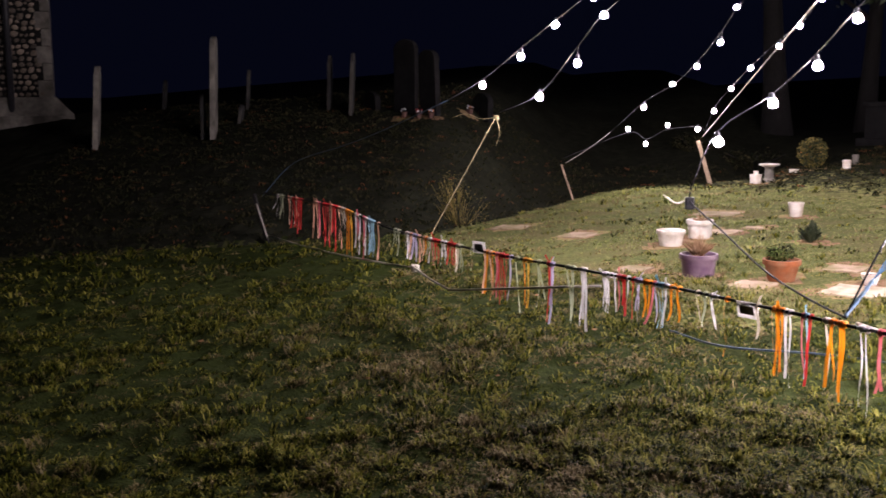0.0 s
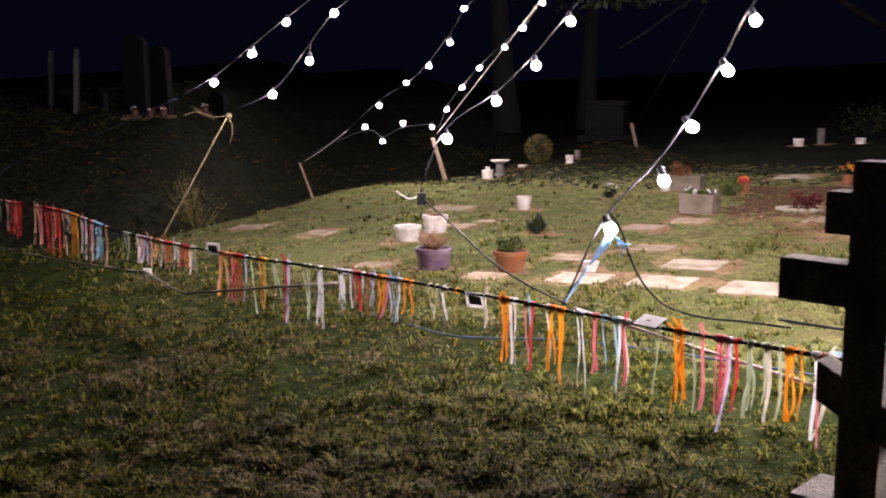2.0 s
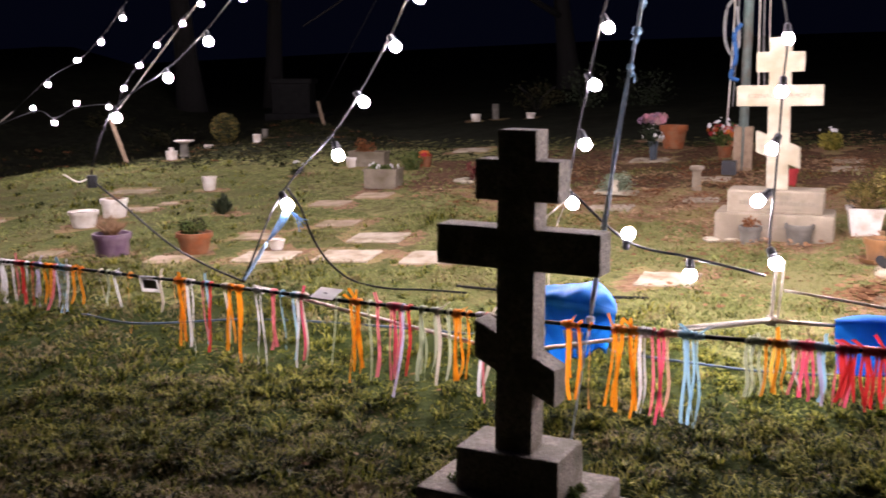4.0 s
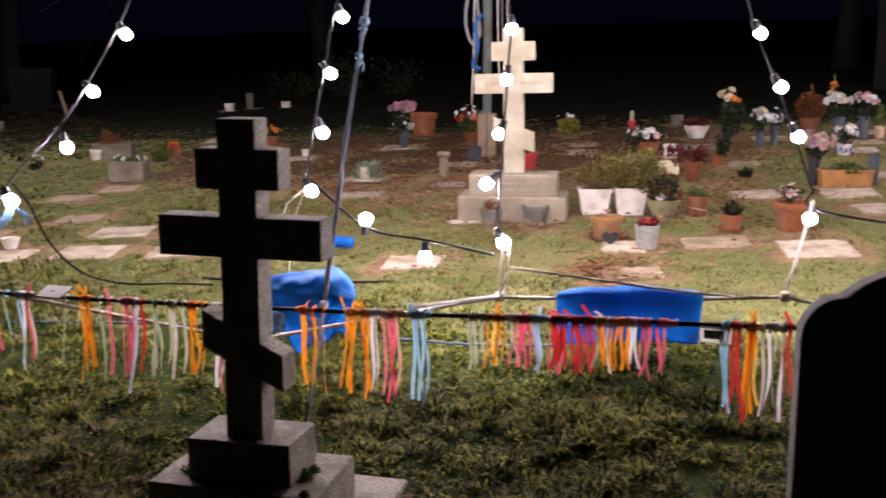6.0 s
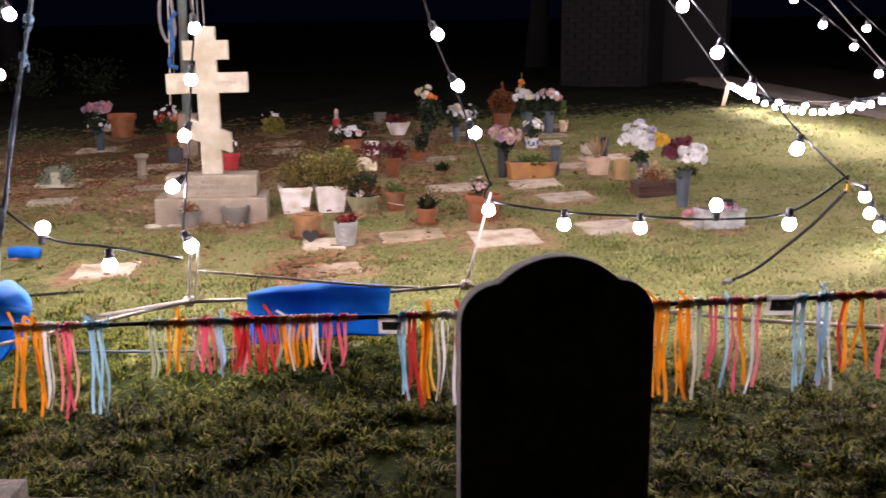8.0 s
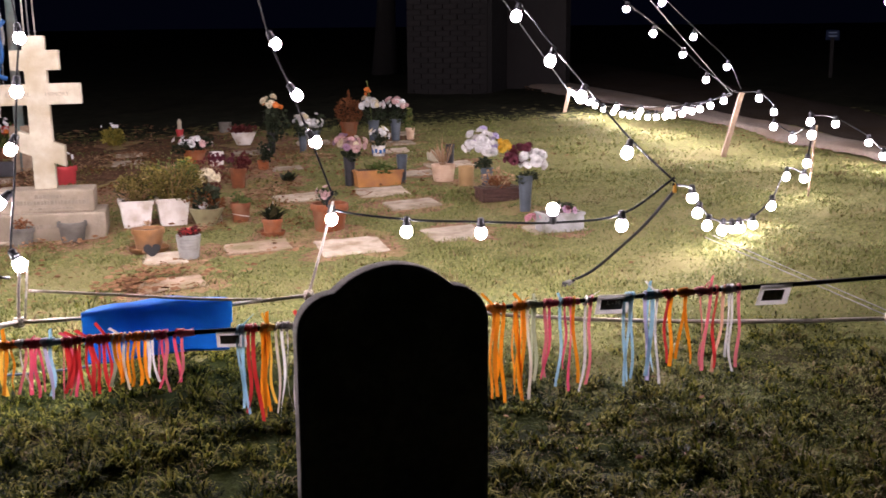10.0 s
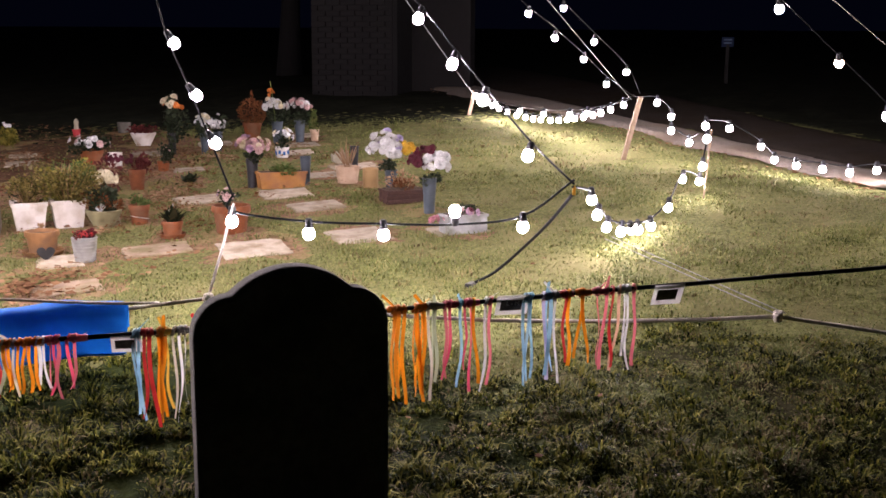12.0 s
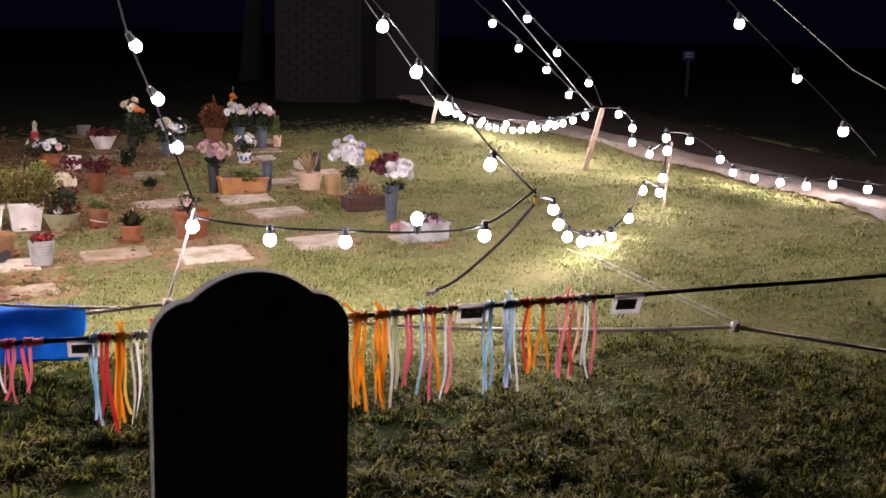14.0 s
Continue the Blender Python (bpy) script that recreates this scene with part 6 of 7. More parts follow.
blooms(o, "c", 90, (-0.13, -0.12, 0.25), 0.075, 0.060, 0.024, 28, "open")
blooms(o, "m", 5, (0.12, 0, 0.36), 0.07, 0.05, 0.032, 29)
o = pot(5.83, 4.35, 0.14, 0.14, "terracotta", "terracotta pot with a small green plant", 0.72, True)
grow(o, 30, "green_leaf", 170, 0.065, 0.08, 0.12, 0.022)
part("string", tube("string", [(0.058 * math.cos(t), 0.058 * math.sin(t), 0.055 + 0.012 * math.sin(t)) for t in np.linspace(0, 6.283, 20)], 0.002, "card_white", 5), o, "white string tied round")
o = root("white_figurine", *stand(5.80, 4.52, 0.03), 0, "small white garden figurine between two pots", "figurine")
part("figure", lathe("figure", [(0, 0), (0.028, 0), (0.024, 0.04), (0.014, 0.08), (0.02, 0.10), (0.022, 0.125), (0.012, 0.145), (0, 0.15)], "white_stone", 12, 0.1), o)
o = pot(6.83, 5.25, 0.14, 0.16, "terracotta", "terracotta pot with dark red flowers", 0.72, True)
grow(o, 31, "dark_red_leaf", 200, 0.10, 0.14, 0.13, 0.026)
blooms(o, "m", 6, (0, 0, 0.23), 0.09, 0.06, 0.028, 31)
o = pot(5.63, 3.91, 0.135, 0.10, "terracotta", "small terracotta pot of dark leaves tipped white", 0.8, True, saucer=True)
grow(o, 32, "bank_growth", 46, 0.11, 0.13, 0.08, 0.032, "spiky", 0.6)
grow(o, 33, "petal_w", 7, 0.07, 0.12, 0.09, 0.028, "spiky", 0.6, "white_leaves")

# the middle and back rows
pot(7.59, 6.17, 0.13, 0.13, "white_glaze", "plain white mug-shaped pot", 0.9, False)
o = pot(7.60, 6.45, 0.22, 0.13, "terracotta", "terracotta pot overflowing with white and pink flowers", 0.75, True)
grow(o, 34, "dark_leaf", 260, 0.19, 0.13, 0.10, 0.035)
blooms(o, "wqw", 22, (0, 0, 0.18), 0.18, 0.07, 0.030, 34, "open")
o = pot(8.69, 6.81, 0.26, 0.13, "white_glaze", "round white bowl with dark red flowers", 0.55, False)
grow(o, 35, "dark_red_leaf", 220, 0.14, 0.09, 0.11, 0.03)
pot(9.37, 7.67, 0.15, 0.12, "lichen_stone", "small plain stone pot at the back", 0.85, False)
o = pot(7.58, 5.62, 0.11, 0.09, "terracotta", "small terracotta pot with a dark plant", 0.8, True)
grow(o, 36, "dark_leaf", 220, 0.10, 0.14, 0.08, 0.03)
blooms(o, "q", 5, (0, 0, 0.16), 0.08, 0.04, 0.018, 36, "open")
o = root("black_plant", *stand(7.20, 5.04, 0.09), 0, "low black-leaved plant on a bare grave", "plant")
grow(o, 37, "dark_leaf", 34, 0.13, 0.09, 0.0, 0.03, "spiky", 0.7)
o = root("low_bush", *stand(8.15, 8.1, 0.16), 0, "yellow-green leafy bush at the back row", "bush")
grow(o, 38, "yellow_leaf", 520, 0.17, 0.20, 0.0, 0.035)
blooms(o, "w", 5, (0, 0, 0.2), 0.12, 0.05, 0.02, 38, "open")
o = pot(9.0, 8.0, 0.09, 0.08, "petal_r", "tiny red pot with a white figurine", 0.8, True)
part("figure", lathe("figure", [(0, 0.06), (0.03, 0.07), (0.022, 0.12), (0.028, 0.16), (0.012, 0.19), (0, 0.195)], "white_stone", 10), o, "white figurine")
o = pot(9.55, 6.1, 0.20, 0.16, "terracotta", "terracotta pot with a rust coloured dwarf conifer", 0.75, True)
grow(o, 39, "rust_leaf", 1100, 0.15, 0.30, 0.12, 0.020, "dome")
grow(o, 139, "rust_leaf", 260, 0.10, 0.38, 0.12, 0.018, "cone", name="crown_foliage")
for k, (px, py, keys, hh) in enumerate(((9.35, 5.65, "wcw", 0.38), (9.50, 5.48, "qqw", 0.36))):
    o = vase(px, py, 0.12, 0.22, "blue_metal", "tall blue vase of white and pink flowers" if k else "tall blue vase with white lilies and an orange sprig")
    grow(o, 40 + k, "dark_leaf", 200, 0.12, 0.16, 0.18, 0.035)
    blooms(o, keys, 12, (-0.03 + 0.03 * k, 0, hh), 0.11, 0.07, 0.05, 40 + k)
    if not k:
        part("sprig", tube("sprig", smooth_line([(-0.02, 0, 0.1), (-0.06, 0.0, 0.4), (-0.08, 0.02, 0.62)], 5), 0.005, "green_leaf", 5), o)
        blooms(o, "o", 4, (-0.10, 0, 0.50), 0.03, 0.05, 0.030, 49, "open")
o = vase(9.62, 5.38, 0.10, 0.12, "terracotta_pale", "small tan cylinder pot with trailing leaves")
grow(o, 44, "green_leaf", 130, 0.07, 0.20, 0.10, 0.03)
for k, (px, py, keys, hh) in enumerate(((8.48, 5.88, "wwc", 0.30), (8.66, 5.86, "ww", 0.26))):
    o = vase(px, py, 0.09, 0.20, "blue_metal", "grey-blue vase of white roses")
    grow(o, 45 + k, "dark_leaf", 130, 0.10, 0.18, 0.16, 0.035)
    blooms(o, keys, 8, (-0.03, 0, hh), 0.07, 0.09, 0.048, 45 + k)
o = vase(8.40, 6.20, 0.09, 0.20, "black_plastic", "dark vase with tall stems, cream and salmon flowers")
grow(o, 47, "dark_leaf", 300, 0.14, 0.38, 0.12, 0.045)
blooms(o, "cco", 6, (0.02, 0, 0.46), 0.11, 0.09, 0.045, 47)
o = vase(7.24, 4.45, 0.10, 0.23, "black_plastic", "black vase of mauve, pink and cream flowers")
grow(o, 48, "dark_leaf", 110, 0.10, 0.09, 0.20, 0.035)
blooms(o, "uqcq", 16, (0.02, 0, 0.32), 0.12, 0.08, 0.045, 48)
o = planter(7.31, 4.23, 0.38, 0.16, 0.13, -42, "ochre_clay", "ochre clay trough with low green plants", 1.12)
grow(o, 50, "green_leaf", 240, 0.14, 0.07, 0.11, 0.035)
o = pot(8.59, 5.08, 0.13, 0.10, "white_glaze", "blue and white patterned pot of white flowers", 0.8, True)
for k in range(9):
    a = k * 0.698
    part("pattern", box("pattern", 0.024, 0.003, 0.034, "blue_line", 0, (0, -0.0605, 0.026 + 0.01 * (k % 2))), o, "blue painted mark").rotation_euler = (0, 0, a)
grow(o, 51, "dark_leaf", 130, 0.10, 0.12, 0.09, 0.03)
blooms(o, "wwc", 14, (0, 0, 0.19), 0.10, 0.07, 0.028, 51, "open")
vase(7.48, 4.11, 0.09, 0.235, "blue_metal", "empty dark blue vase beside the trough")
o = pot(5.85, 3.62, 0.25, 0.18, "terracotta", "terracotta pot with a pale pink plant", 0.74, True)
grow(o, 52, "dark_leaf", 120, 0.08, 0.10, 0.17, 0.025)
blooms(o, "q", 9, (0, 0, 0.24), 0.07, 0.05, 0.022, 52, "open")
o = pot(7.67, 3.84, 0.20, 0.135, "terracotta_pale", "pale clay pot with bare stalks", 0.80, False)
grow(o, 53, "straw", 34, 0.14, 0.26, 0.11, 0.010, "spiky", 0.3, "dry_foliage")
vase(8.30, 4.14, 0.08, 0.20, "black_plastic", "empty black vase beside a pale slab")
for px, py in ((7.58, 3.58),):
    pot(px, py, 0.125, 0.155, "ochre_wood", "tan wooden cylinder standing on end", 0.97, False, soil=False, name="wood_cylinder", category="log")
grave_slab(8.42, 4.22, 0.42, 0.24, -42)
o = root("white_dove", *stand(8.35, 4.32, 0.05), -42, "small white stone dove on a pale slab", "ornament")
part("bird", slab_outline("bird", [(-0.07, 0.02), (-0.03, 0.0), (0.03, 0.0), (0.06, 0.05), (0.075, 0.11), (0.045, 0.08), (0.03, 0.12), (0.0, 0.075), (-0.03, 0.11), (-0.05, 0.07), (-0.075, 0.09)], 0.05, "white_stone", 0.008), o).location.z = 0.03
o = planter(7.15, 3.07, 0.31, 0.17, 0.10, -40, "wood_dark", "dark wooden box with a brown dead plant", 1.0, "wooden_box")
for k in range(3):
    part("slat", box("slat", 0.325, 0.012, 0.026, "wood_dark", 0.003, (0, -0.094, 0.006 + 0.032 * k)), o)
grow(o, 54, "straw", 160, 0.12, 0.13, 0.09, 0.022)
grow(o, 154, "rust_leaf", 190, 0.13, 0.10, 0.09, 0.020, name="dark_leaves")
o = vase(7.40, 3.30, 0.10, 0.19, "blue_metal", "grey vase of white, lilac and yellow flowers")
grow(o, 55, "dark_leaf", 110, 0.08, 0.09, 0.18, 0.032)
blooms(o, "wlwww", 26, (-0.03, 0.02, 0.345), 0.13, 0.12, 0.048, 55)
blooms(o, "y", 8, (0.03, -0.13, 0.345), 0.05, 0.06, 0.045, 56)
o = vase(6.89, 2.73, 0.105, 0.25, "blue_metal", "tall grey-blue vase of white and maroon flowers")
grow(o, 57, "dark_leaf", 90, 0.08, 0.07, 0.20, 0.030)
blooms(o, "w", 17, (0.015, -0.055, 0.34), 0.085, 0.085, 0.052, 57)
blooms(o, "m", 11, (-0.085, 0.05, 0.36), 0.055, 0.05, 0.046, 58)
blooms(o, "m", 6, (0.0, 0.02, 0.44), 0.07, 0.02, 0.042, 157)
o = planter(6.46, 2.28, 0.28, 0.14, 0.12, -38, "pale_concrete", "low grey-white stone planter with pink and white flowers", 1.02)
grow(o, 59, "dark_leaf", 90, 0.10, 0.06, 0.11, 0.03)
blooms(o, "wqum", 10, (0, 0, 0.13), 0.12, 0.035, 0.022, 59, "open")
blooms(o, "p", 4, (-0.16, 0.02, 0.08), 0.05, 0.03, 0.035, 60)


# ---- the dark edges of the churchyard ----
def old_headstone(x, y, w, h, thick, turn, lean, label, top="round"):
    z = gz(x, y) - 0.05
    ob = root("headstone", x, y, z, turn, label, "headstone", "old headstones on the bank")
    if top == "round":
        out = [(-w / 2, 0), (-w / 2, h - w * 0.32)] + [(-w / 2 * math.cos(t), h - w * 0.32 + w * 0.32 * math.sin(t)) for t in np.linspace(0.2, math.pi - 0.2, 12)] + [(w / 2, h - w * 0.32), (w / 2, 0)]
    else:
        a = w / 2
        out = [(-a, 0), (-a, h - 0.16), (-a * 0.8, h - 0.10), (-a * 0.55, h - 0.11)] + [(-a * 0.55 * math.cos(t), h - 0.11 + 0.11 * math.sin(t)) for t in np.linspace(0.25, math.pi - 0.25, 9)] + [(a * 0.55, h - 0.11), (a * 0.8, h - 0.10), (a, h - 0.16), (a, 0)]
    # Stones turned from the lamps and low ones get shaded copies.
    part("stone", slab_outline("stone", out, thick, "shadow_stone" if turn < 0 else "lichen_stone" if h > 1.2 else "slate_and_dim_stone", 0.01), ob).rotation_euler = (radians(lean), 0, 0)


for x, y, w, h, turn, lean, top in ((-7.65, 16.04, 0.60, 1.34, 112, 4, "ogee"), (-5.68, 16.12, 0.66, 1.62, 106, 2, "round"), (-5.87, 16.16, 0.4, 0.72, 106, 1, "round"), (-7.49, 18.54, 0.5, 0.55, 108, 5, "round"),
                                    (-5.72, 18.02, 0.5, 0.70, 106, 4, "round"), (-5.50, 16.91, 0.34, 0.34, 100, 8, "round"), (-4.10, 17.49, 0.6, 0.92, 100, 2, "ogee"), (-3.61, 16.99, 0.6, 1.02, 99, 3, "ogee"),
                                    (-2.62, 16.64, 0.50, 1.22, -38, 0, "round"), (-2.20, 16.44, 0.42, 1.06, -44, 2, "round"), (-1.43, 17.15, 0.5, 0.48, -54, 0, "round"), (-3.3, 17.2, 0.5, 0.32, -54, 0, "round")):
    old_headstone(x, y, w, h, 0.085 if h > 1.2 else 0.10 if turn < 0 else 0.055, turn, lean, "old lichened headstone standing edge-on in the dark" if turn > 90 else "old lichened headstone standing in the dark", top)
# Dark pot colour stands in for the weak light on the bank.
for px, py, keys in ((-2.35, 16.2, "wr"), (-2.15, 16.15, "wo"), (-2.6, 16.3, "w"), (-1.62, 16.9, "ow")):
    o = pot(px, py, 0.11, 0.10, "wood_dark", "small pot of flowers before an old headstone, coloured dim", 0.8, True)
    blooms(o, keys, 5, (0, 0, 0.12), 0.05, 0.03, 0.022, int(px * -100))


def church():
    """The corner of a flint wall with dressed quoins and a sloping plinth."""
    ob = root("church_wall", -9.48, 18.21, 1.05, 26, "corner of a flint church wall with pale stone quoins", "church wall", kind="structure")
    part("core", box("core", 4.6, 0.7, 6.0, "mortar", 0.01, (-2.3, 0.38, 0)), ob)
    for k in range(9):
        w = 0.16 if k % 2 else 0.26
        part("quoin", box("quoin", w, 0.72, 0.30, "lichen_stone", 0.012, (-w / 2 + 0.012, 0.365, 0.5 + 0.31 * k)), ob)
    part("plinth", box("plinth", 4.9, 0.95, 0.36, "lichen_stone", 0.03, (-2.1, 0.33, -0.2)), ob)
    bm = bmesh.new()
    vs = [bm.verts.new(v) for v in ((-4.5, -0.14, 0.16), (0.35, -0.14, 0.16), (0.35, 0.8, 0.16), (-4.5, 0.8, 0.16), (-4.5, 0.02, 0.50), (0.03, 0.02, 0.50), (0.03, 0.8, 0.50), (-4.5, 0.8, 0.50))]
    for f in ((0, 1, 5, 4), (1, 2, 6, 5), (2, 3, 7, 6), (3, 0, 4, 7), (4, 5, 6, 7), (3, 2, 1, 0)):
        bm.faces.new([vs[i] for i in f])
    me = bpy.data.meshes.new("weathering")
    bm.to_mesh(me)
    bm.free()
    me.materials.append(M["lichen_stone"])
    part("weathering", me, ob, "sloping stone weathering")
    part("drainpipe", tube("drainpipe", [(-0.72, -0.05, 0.0), (-0.72, -0.05, 5.5)], 0.06, "black_plastic", 12), ob, "black cast-iron drainpipe")
    stones = []
    for k in range(5):
        bm = bmesh.new()
        bmesh.ops.create_icosphere(bm, subdivisions=1, radius=1)
        for v in bm.verts:
            v.co = Vector((v.co.x, v.co.y * 0.5, v.co.z * 0.75)) * random.uniform(0.8, 1.15)
        me = bpy.data.meshes.new("flint")
        bm.to_mesh(me)
        bm.free()
        me.materials.append(M["flint"])
        stones.append(me)
    z, row = 0.55, 0
    while z < 2.75:
        x = -1.35 + 0.05 * (row % 2)
        while x < -0.24:
            r = random.uniform(0.034, 0.080)
            f = part("flint", stones[random.randrange(5)], ob)
            f.matrix_basis = Matrix.LocRotScale((x + r, 0.025, z + random.uniform(-0.015, 0.015)), Euler((0, random.uniform(-0.6, 0.6), 0)), (r, r, r))
            x += 2 * r + 0.008
        z += 0.108
        row += 1


church()


def brick_house():
    """The corner of a low brick building: courses of single bricks on the near face."""
    ob = root("brick_building", 13.71, 8.0, gz(13.85, 7.4) - 0.1, -79, "brick building corner beyond the lawn, coloured dim", "building", kind="structure")
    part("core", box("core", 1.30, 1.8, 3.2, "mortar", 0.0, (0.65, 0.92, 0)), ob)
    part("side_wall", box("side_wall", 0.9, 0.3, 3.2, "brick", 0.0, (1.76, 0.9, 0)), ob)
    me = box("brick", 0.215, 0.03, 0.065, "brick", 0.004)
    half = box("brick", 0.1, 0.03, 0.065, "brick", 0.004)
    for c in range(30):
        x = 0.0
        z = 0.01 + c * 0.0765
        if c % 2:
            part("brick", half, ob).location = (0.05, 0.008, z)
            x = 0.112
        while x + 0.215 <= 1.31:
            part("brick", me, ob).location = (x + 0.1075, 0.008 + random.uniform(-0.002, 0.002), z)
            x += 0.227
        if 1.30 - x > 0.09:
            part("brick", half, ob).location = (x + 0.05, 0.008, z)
    part("roof", box("roof", 2.9, 2.4, 0.12, "black_plastic", 0.01, (1.1, 0.9, 3.2)), ob)


brick_house()


def tree(x, y, h, r, seed, crown_low, spread, label, count=1500, shift=(0, 0, 0)):
    rnd = random.Random(seed)
    ob = root("tree", x, y, gz(x, y) - 0.1, 0, label, "tree", "dark trees round the churchyard")
    pts, rad = [], []
    for k in range(9):
        f = k / 8
        pts.append((0.25 * math.sin(2.2 * f + seed), 0.2 * math.sin(3 * f + 2 * seed), h * f))
        rad.append(r * (1.25 - 0.35 * min(1, 6 * f)) * (1 - 0.75 * f))
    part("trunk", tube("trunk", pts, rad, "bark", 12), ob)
    tips = []
    shift = Vector(shift)
    for k in range(9):
        f = rnd.uniform(0.35, 0.95)
        a = k * 2.4 + rnd.uniform(-0.4, 0.4)
        p = Vector(pts[min(8, int(f * 8))])
        L = spread * rnd.uniform(0.6, 1.1)
        mid = p + Vector((math.cos(a) * L * 0.5, math.sin(a) * L * 0.5, 0.35 * L))
        end = p + shift + Vector((math.cos(a) * L, math.sin(a) * L, rnd.uniform(-0.15, 0.3) * L))
        mid = mid + shift * 0.6
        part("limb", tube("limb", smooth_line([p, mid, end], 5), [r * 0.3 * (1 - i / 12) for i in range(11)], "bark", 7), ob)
        tips += [mid, end, (mid + end) / 2] if shift.length < 0.1 else [end]
    verts, faces = [], []
    for k in range(count):
        c = rnd.choice(tips) + Vector((rnd.gauss(0, 0.4), rnd.gauss(0, 0.4), rnd.gauss(0, 0.3))) * spread * 0.45
        c.z = max(c.z, crown_low + rnd.uniform(0, 0.4))
        d = Vector((rnd.uniform(-1, 1), rnd.uniform(-1, 1), rnd.uniform(-1, 0.4))).normalized() * rnd.uniform(0.05, 0.11)
        s = d.cross(Vector((rnd.uniform(-1, 1), rnd.uniform(-1, 1), 1))).normalized() * 0.035
        n = len(verts)
        verts += [c - d, c + s, c + d, c - s]
        faces.append((n, n + 1, n + 2, n + 3))
    part("crown", mesh("crown", verts, faces, "dark_leaf"), ob)


tree(4.03, 21.6, 9.0, 0.26, 3, 3.6, 2.8, "dark tree trunk beyond the lawn, hardly lit")
tree(6.2, 22.5, 9.0, 0.2, 5, 3.8, 2.6, "slim dark tree beyond the lawn, hardly lit")
tree(16.4, 10.1, 8.0, 0.2, 7, 3.6, 2.4, "slim dark tree behind the brick building")
tree(11.8, 20.0, 6.4, 0.24, 9, 1.95, 2.9, "dark tree with low hanging leaves over the graves", 3200, (-4.2, -4.4, 0))
o = root("dark_shrub", -1.25, 12.3, gz(-1.25, 12.3) - 0.05, 0, "half-bare olive shrub on the dark bank", "shrub", "dark shrubs")
grow(o, 63, "olive_leaf", 700, 0.38, 0.55, 0.05, 0.016)
for k in range(4):
    a = k * 1.57
    part("stem", tube("stem", smooth_line([(0, 0, 0), (0.11 * math.cos(a), 0.11 * math.sin(a), 0.28), (0.34 * math.cos(a + 0.3), 0.34 * math.sin(a + 0.3), 0.385 + 0.165 * math.sin(3 * a))], 4), 0.006, "bark", 5), o)


def chest_tomb(x, y, turn):
    z = gz(x, y) - 0.05
    ob = root("chest_tomb", x, y, z, turn, "dark stone chest tomb standing beyond the lights", "tomb")
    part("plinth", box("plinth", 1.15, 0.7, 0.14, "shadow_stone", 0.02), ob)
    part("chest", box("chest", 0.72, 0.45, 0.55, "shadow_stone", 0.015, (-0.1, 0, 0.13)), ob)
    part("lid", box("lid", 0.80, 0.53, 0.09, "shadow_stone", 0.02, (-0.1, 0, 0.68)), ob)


chest_tomb(5.6, 19.0, -30)
for x, y, rx, rz, seed, material in ((3.2, 18.6, 0.6, 0.42, 64, "bank_growth"), (2.2, 19.2, 0.5, 0.35, 65, "bank_growth"), (8.9, 15.8, 0.55, 0.5, 66, "bank_growth"), (10.3, 14.6, 0.5, 0.55, 67, "dark_leaf"), (9.6, 15.4, 0.5, 0.7, 68, "dark_leaf")):
    o = root("dark_shrub", x, y, gz(x, y) - 0.05, 0, "dim brown shrub in the dark beyond the graves", "shrub", "dark shrubs")
    grow(o, seed, material, 420, rx, rz, 0.03, 0.045)
    for k in range(4):
        a = k * 1.57 + seed
        part("stem", tube("stem", smooth_line([(0, 0, 0), (0.3 * rx * math.cos(a), 0.3 * rx * math.sin(a), 0.5 * rz), (0.8 * rx * math.cos(a + 0.3), 0.8 * rx * math.sin(a + 0.3), 0.9 * rz)], 4), 0.008, "bark", 5), o)
o = root("small_sign", 17.3, 2.68, gz(17.3, 2.68), -75, "small grey notice sign on a post beyond the path", "sign")
part("post", box("post", 0.05, 0.05, 0.60, "bark", 0.004), o)
part("board", box("board", 0.19, 0.02, 0.15, "sign_blue", 0.004, (0, 0, 0.56)), o)
part("marking", box("marking", 0.12, 0.004, 0.02, "blue_cable", 0, (0, -0.013, 0.66)), o)
part("marking", box("marking", 0.12, 0.004, 0.02, "blue_cable", 0, (0, -0.013, 0.61)), o)


# ---- grass and leaf litter, last ----
def near_slab(x, y):
    """1 on the bare earth round the edges of the sunken slabs and pots, fading within a hand's width."""
    best = np.zeros(len(x))
    for cx, cy, a, b, turn in BARE:
        c, s = math.cos(radians(turn)), math.sin(radians(turn))
        u, v = (x - cx) * c + (y - cy) * s, -(x - cx) * s + (y - cy) * c
        d = np.hypot(np.maximum(np.abs(u) - a, 0), np.maximum(np.abs(v) - b, 0))
        best = np.maximum(best, 1 - np.clip(d / (0.11 + 0.07 * np.sin(9 * x + 2 * np.sin(7 * y))), 0, 1))
    return best


corners = np.empty(len(ground_mesh.vertices) * 3)
ground_mesh.vertices.foreach_get("co", corners)
corners = corners.reshape(-1, 3)
for cx, cy, a, b, turn, height in FLAT:
    c, s = math.cos(radians(turn)), math.sin(radians(turn))
    u, v = (corners[:, 0] - cx) * c + (corners[:, 1] - cy) * s, -(corners[:, 0] - cx) * s + (corners[:, 1] - cy) * c
    under = (np.abs(u) < a) & (np.abs(v) < b)
    corners[under, 2] = land(corners[under, 0], corners[under, 1]) + height
ground_mesh.vertices.foreach_set("co", corners.ravel())
ground_mesh.update()
mottle = 0.5 + 0.25 * np.sin(37 * mx + 3 * np.sin(29 * my)) + 0.25 * np.sin(31 * my + 2 * np.sin(41 * mx))
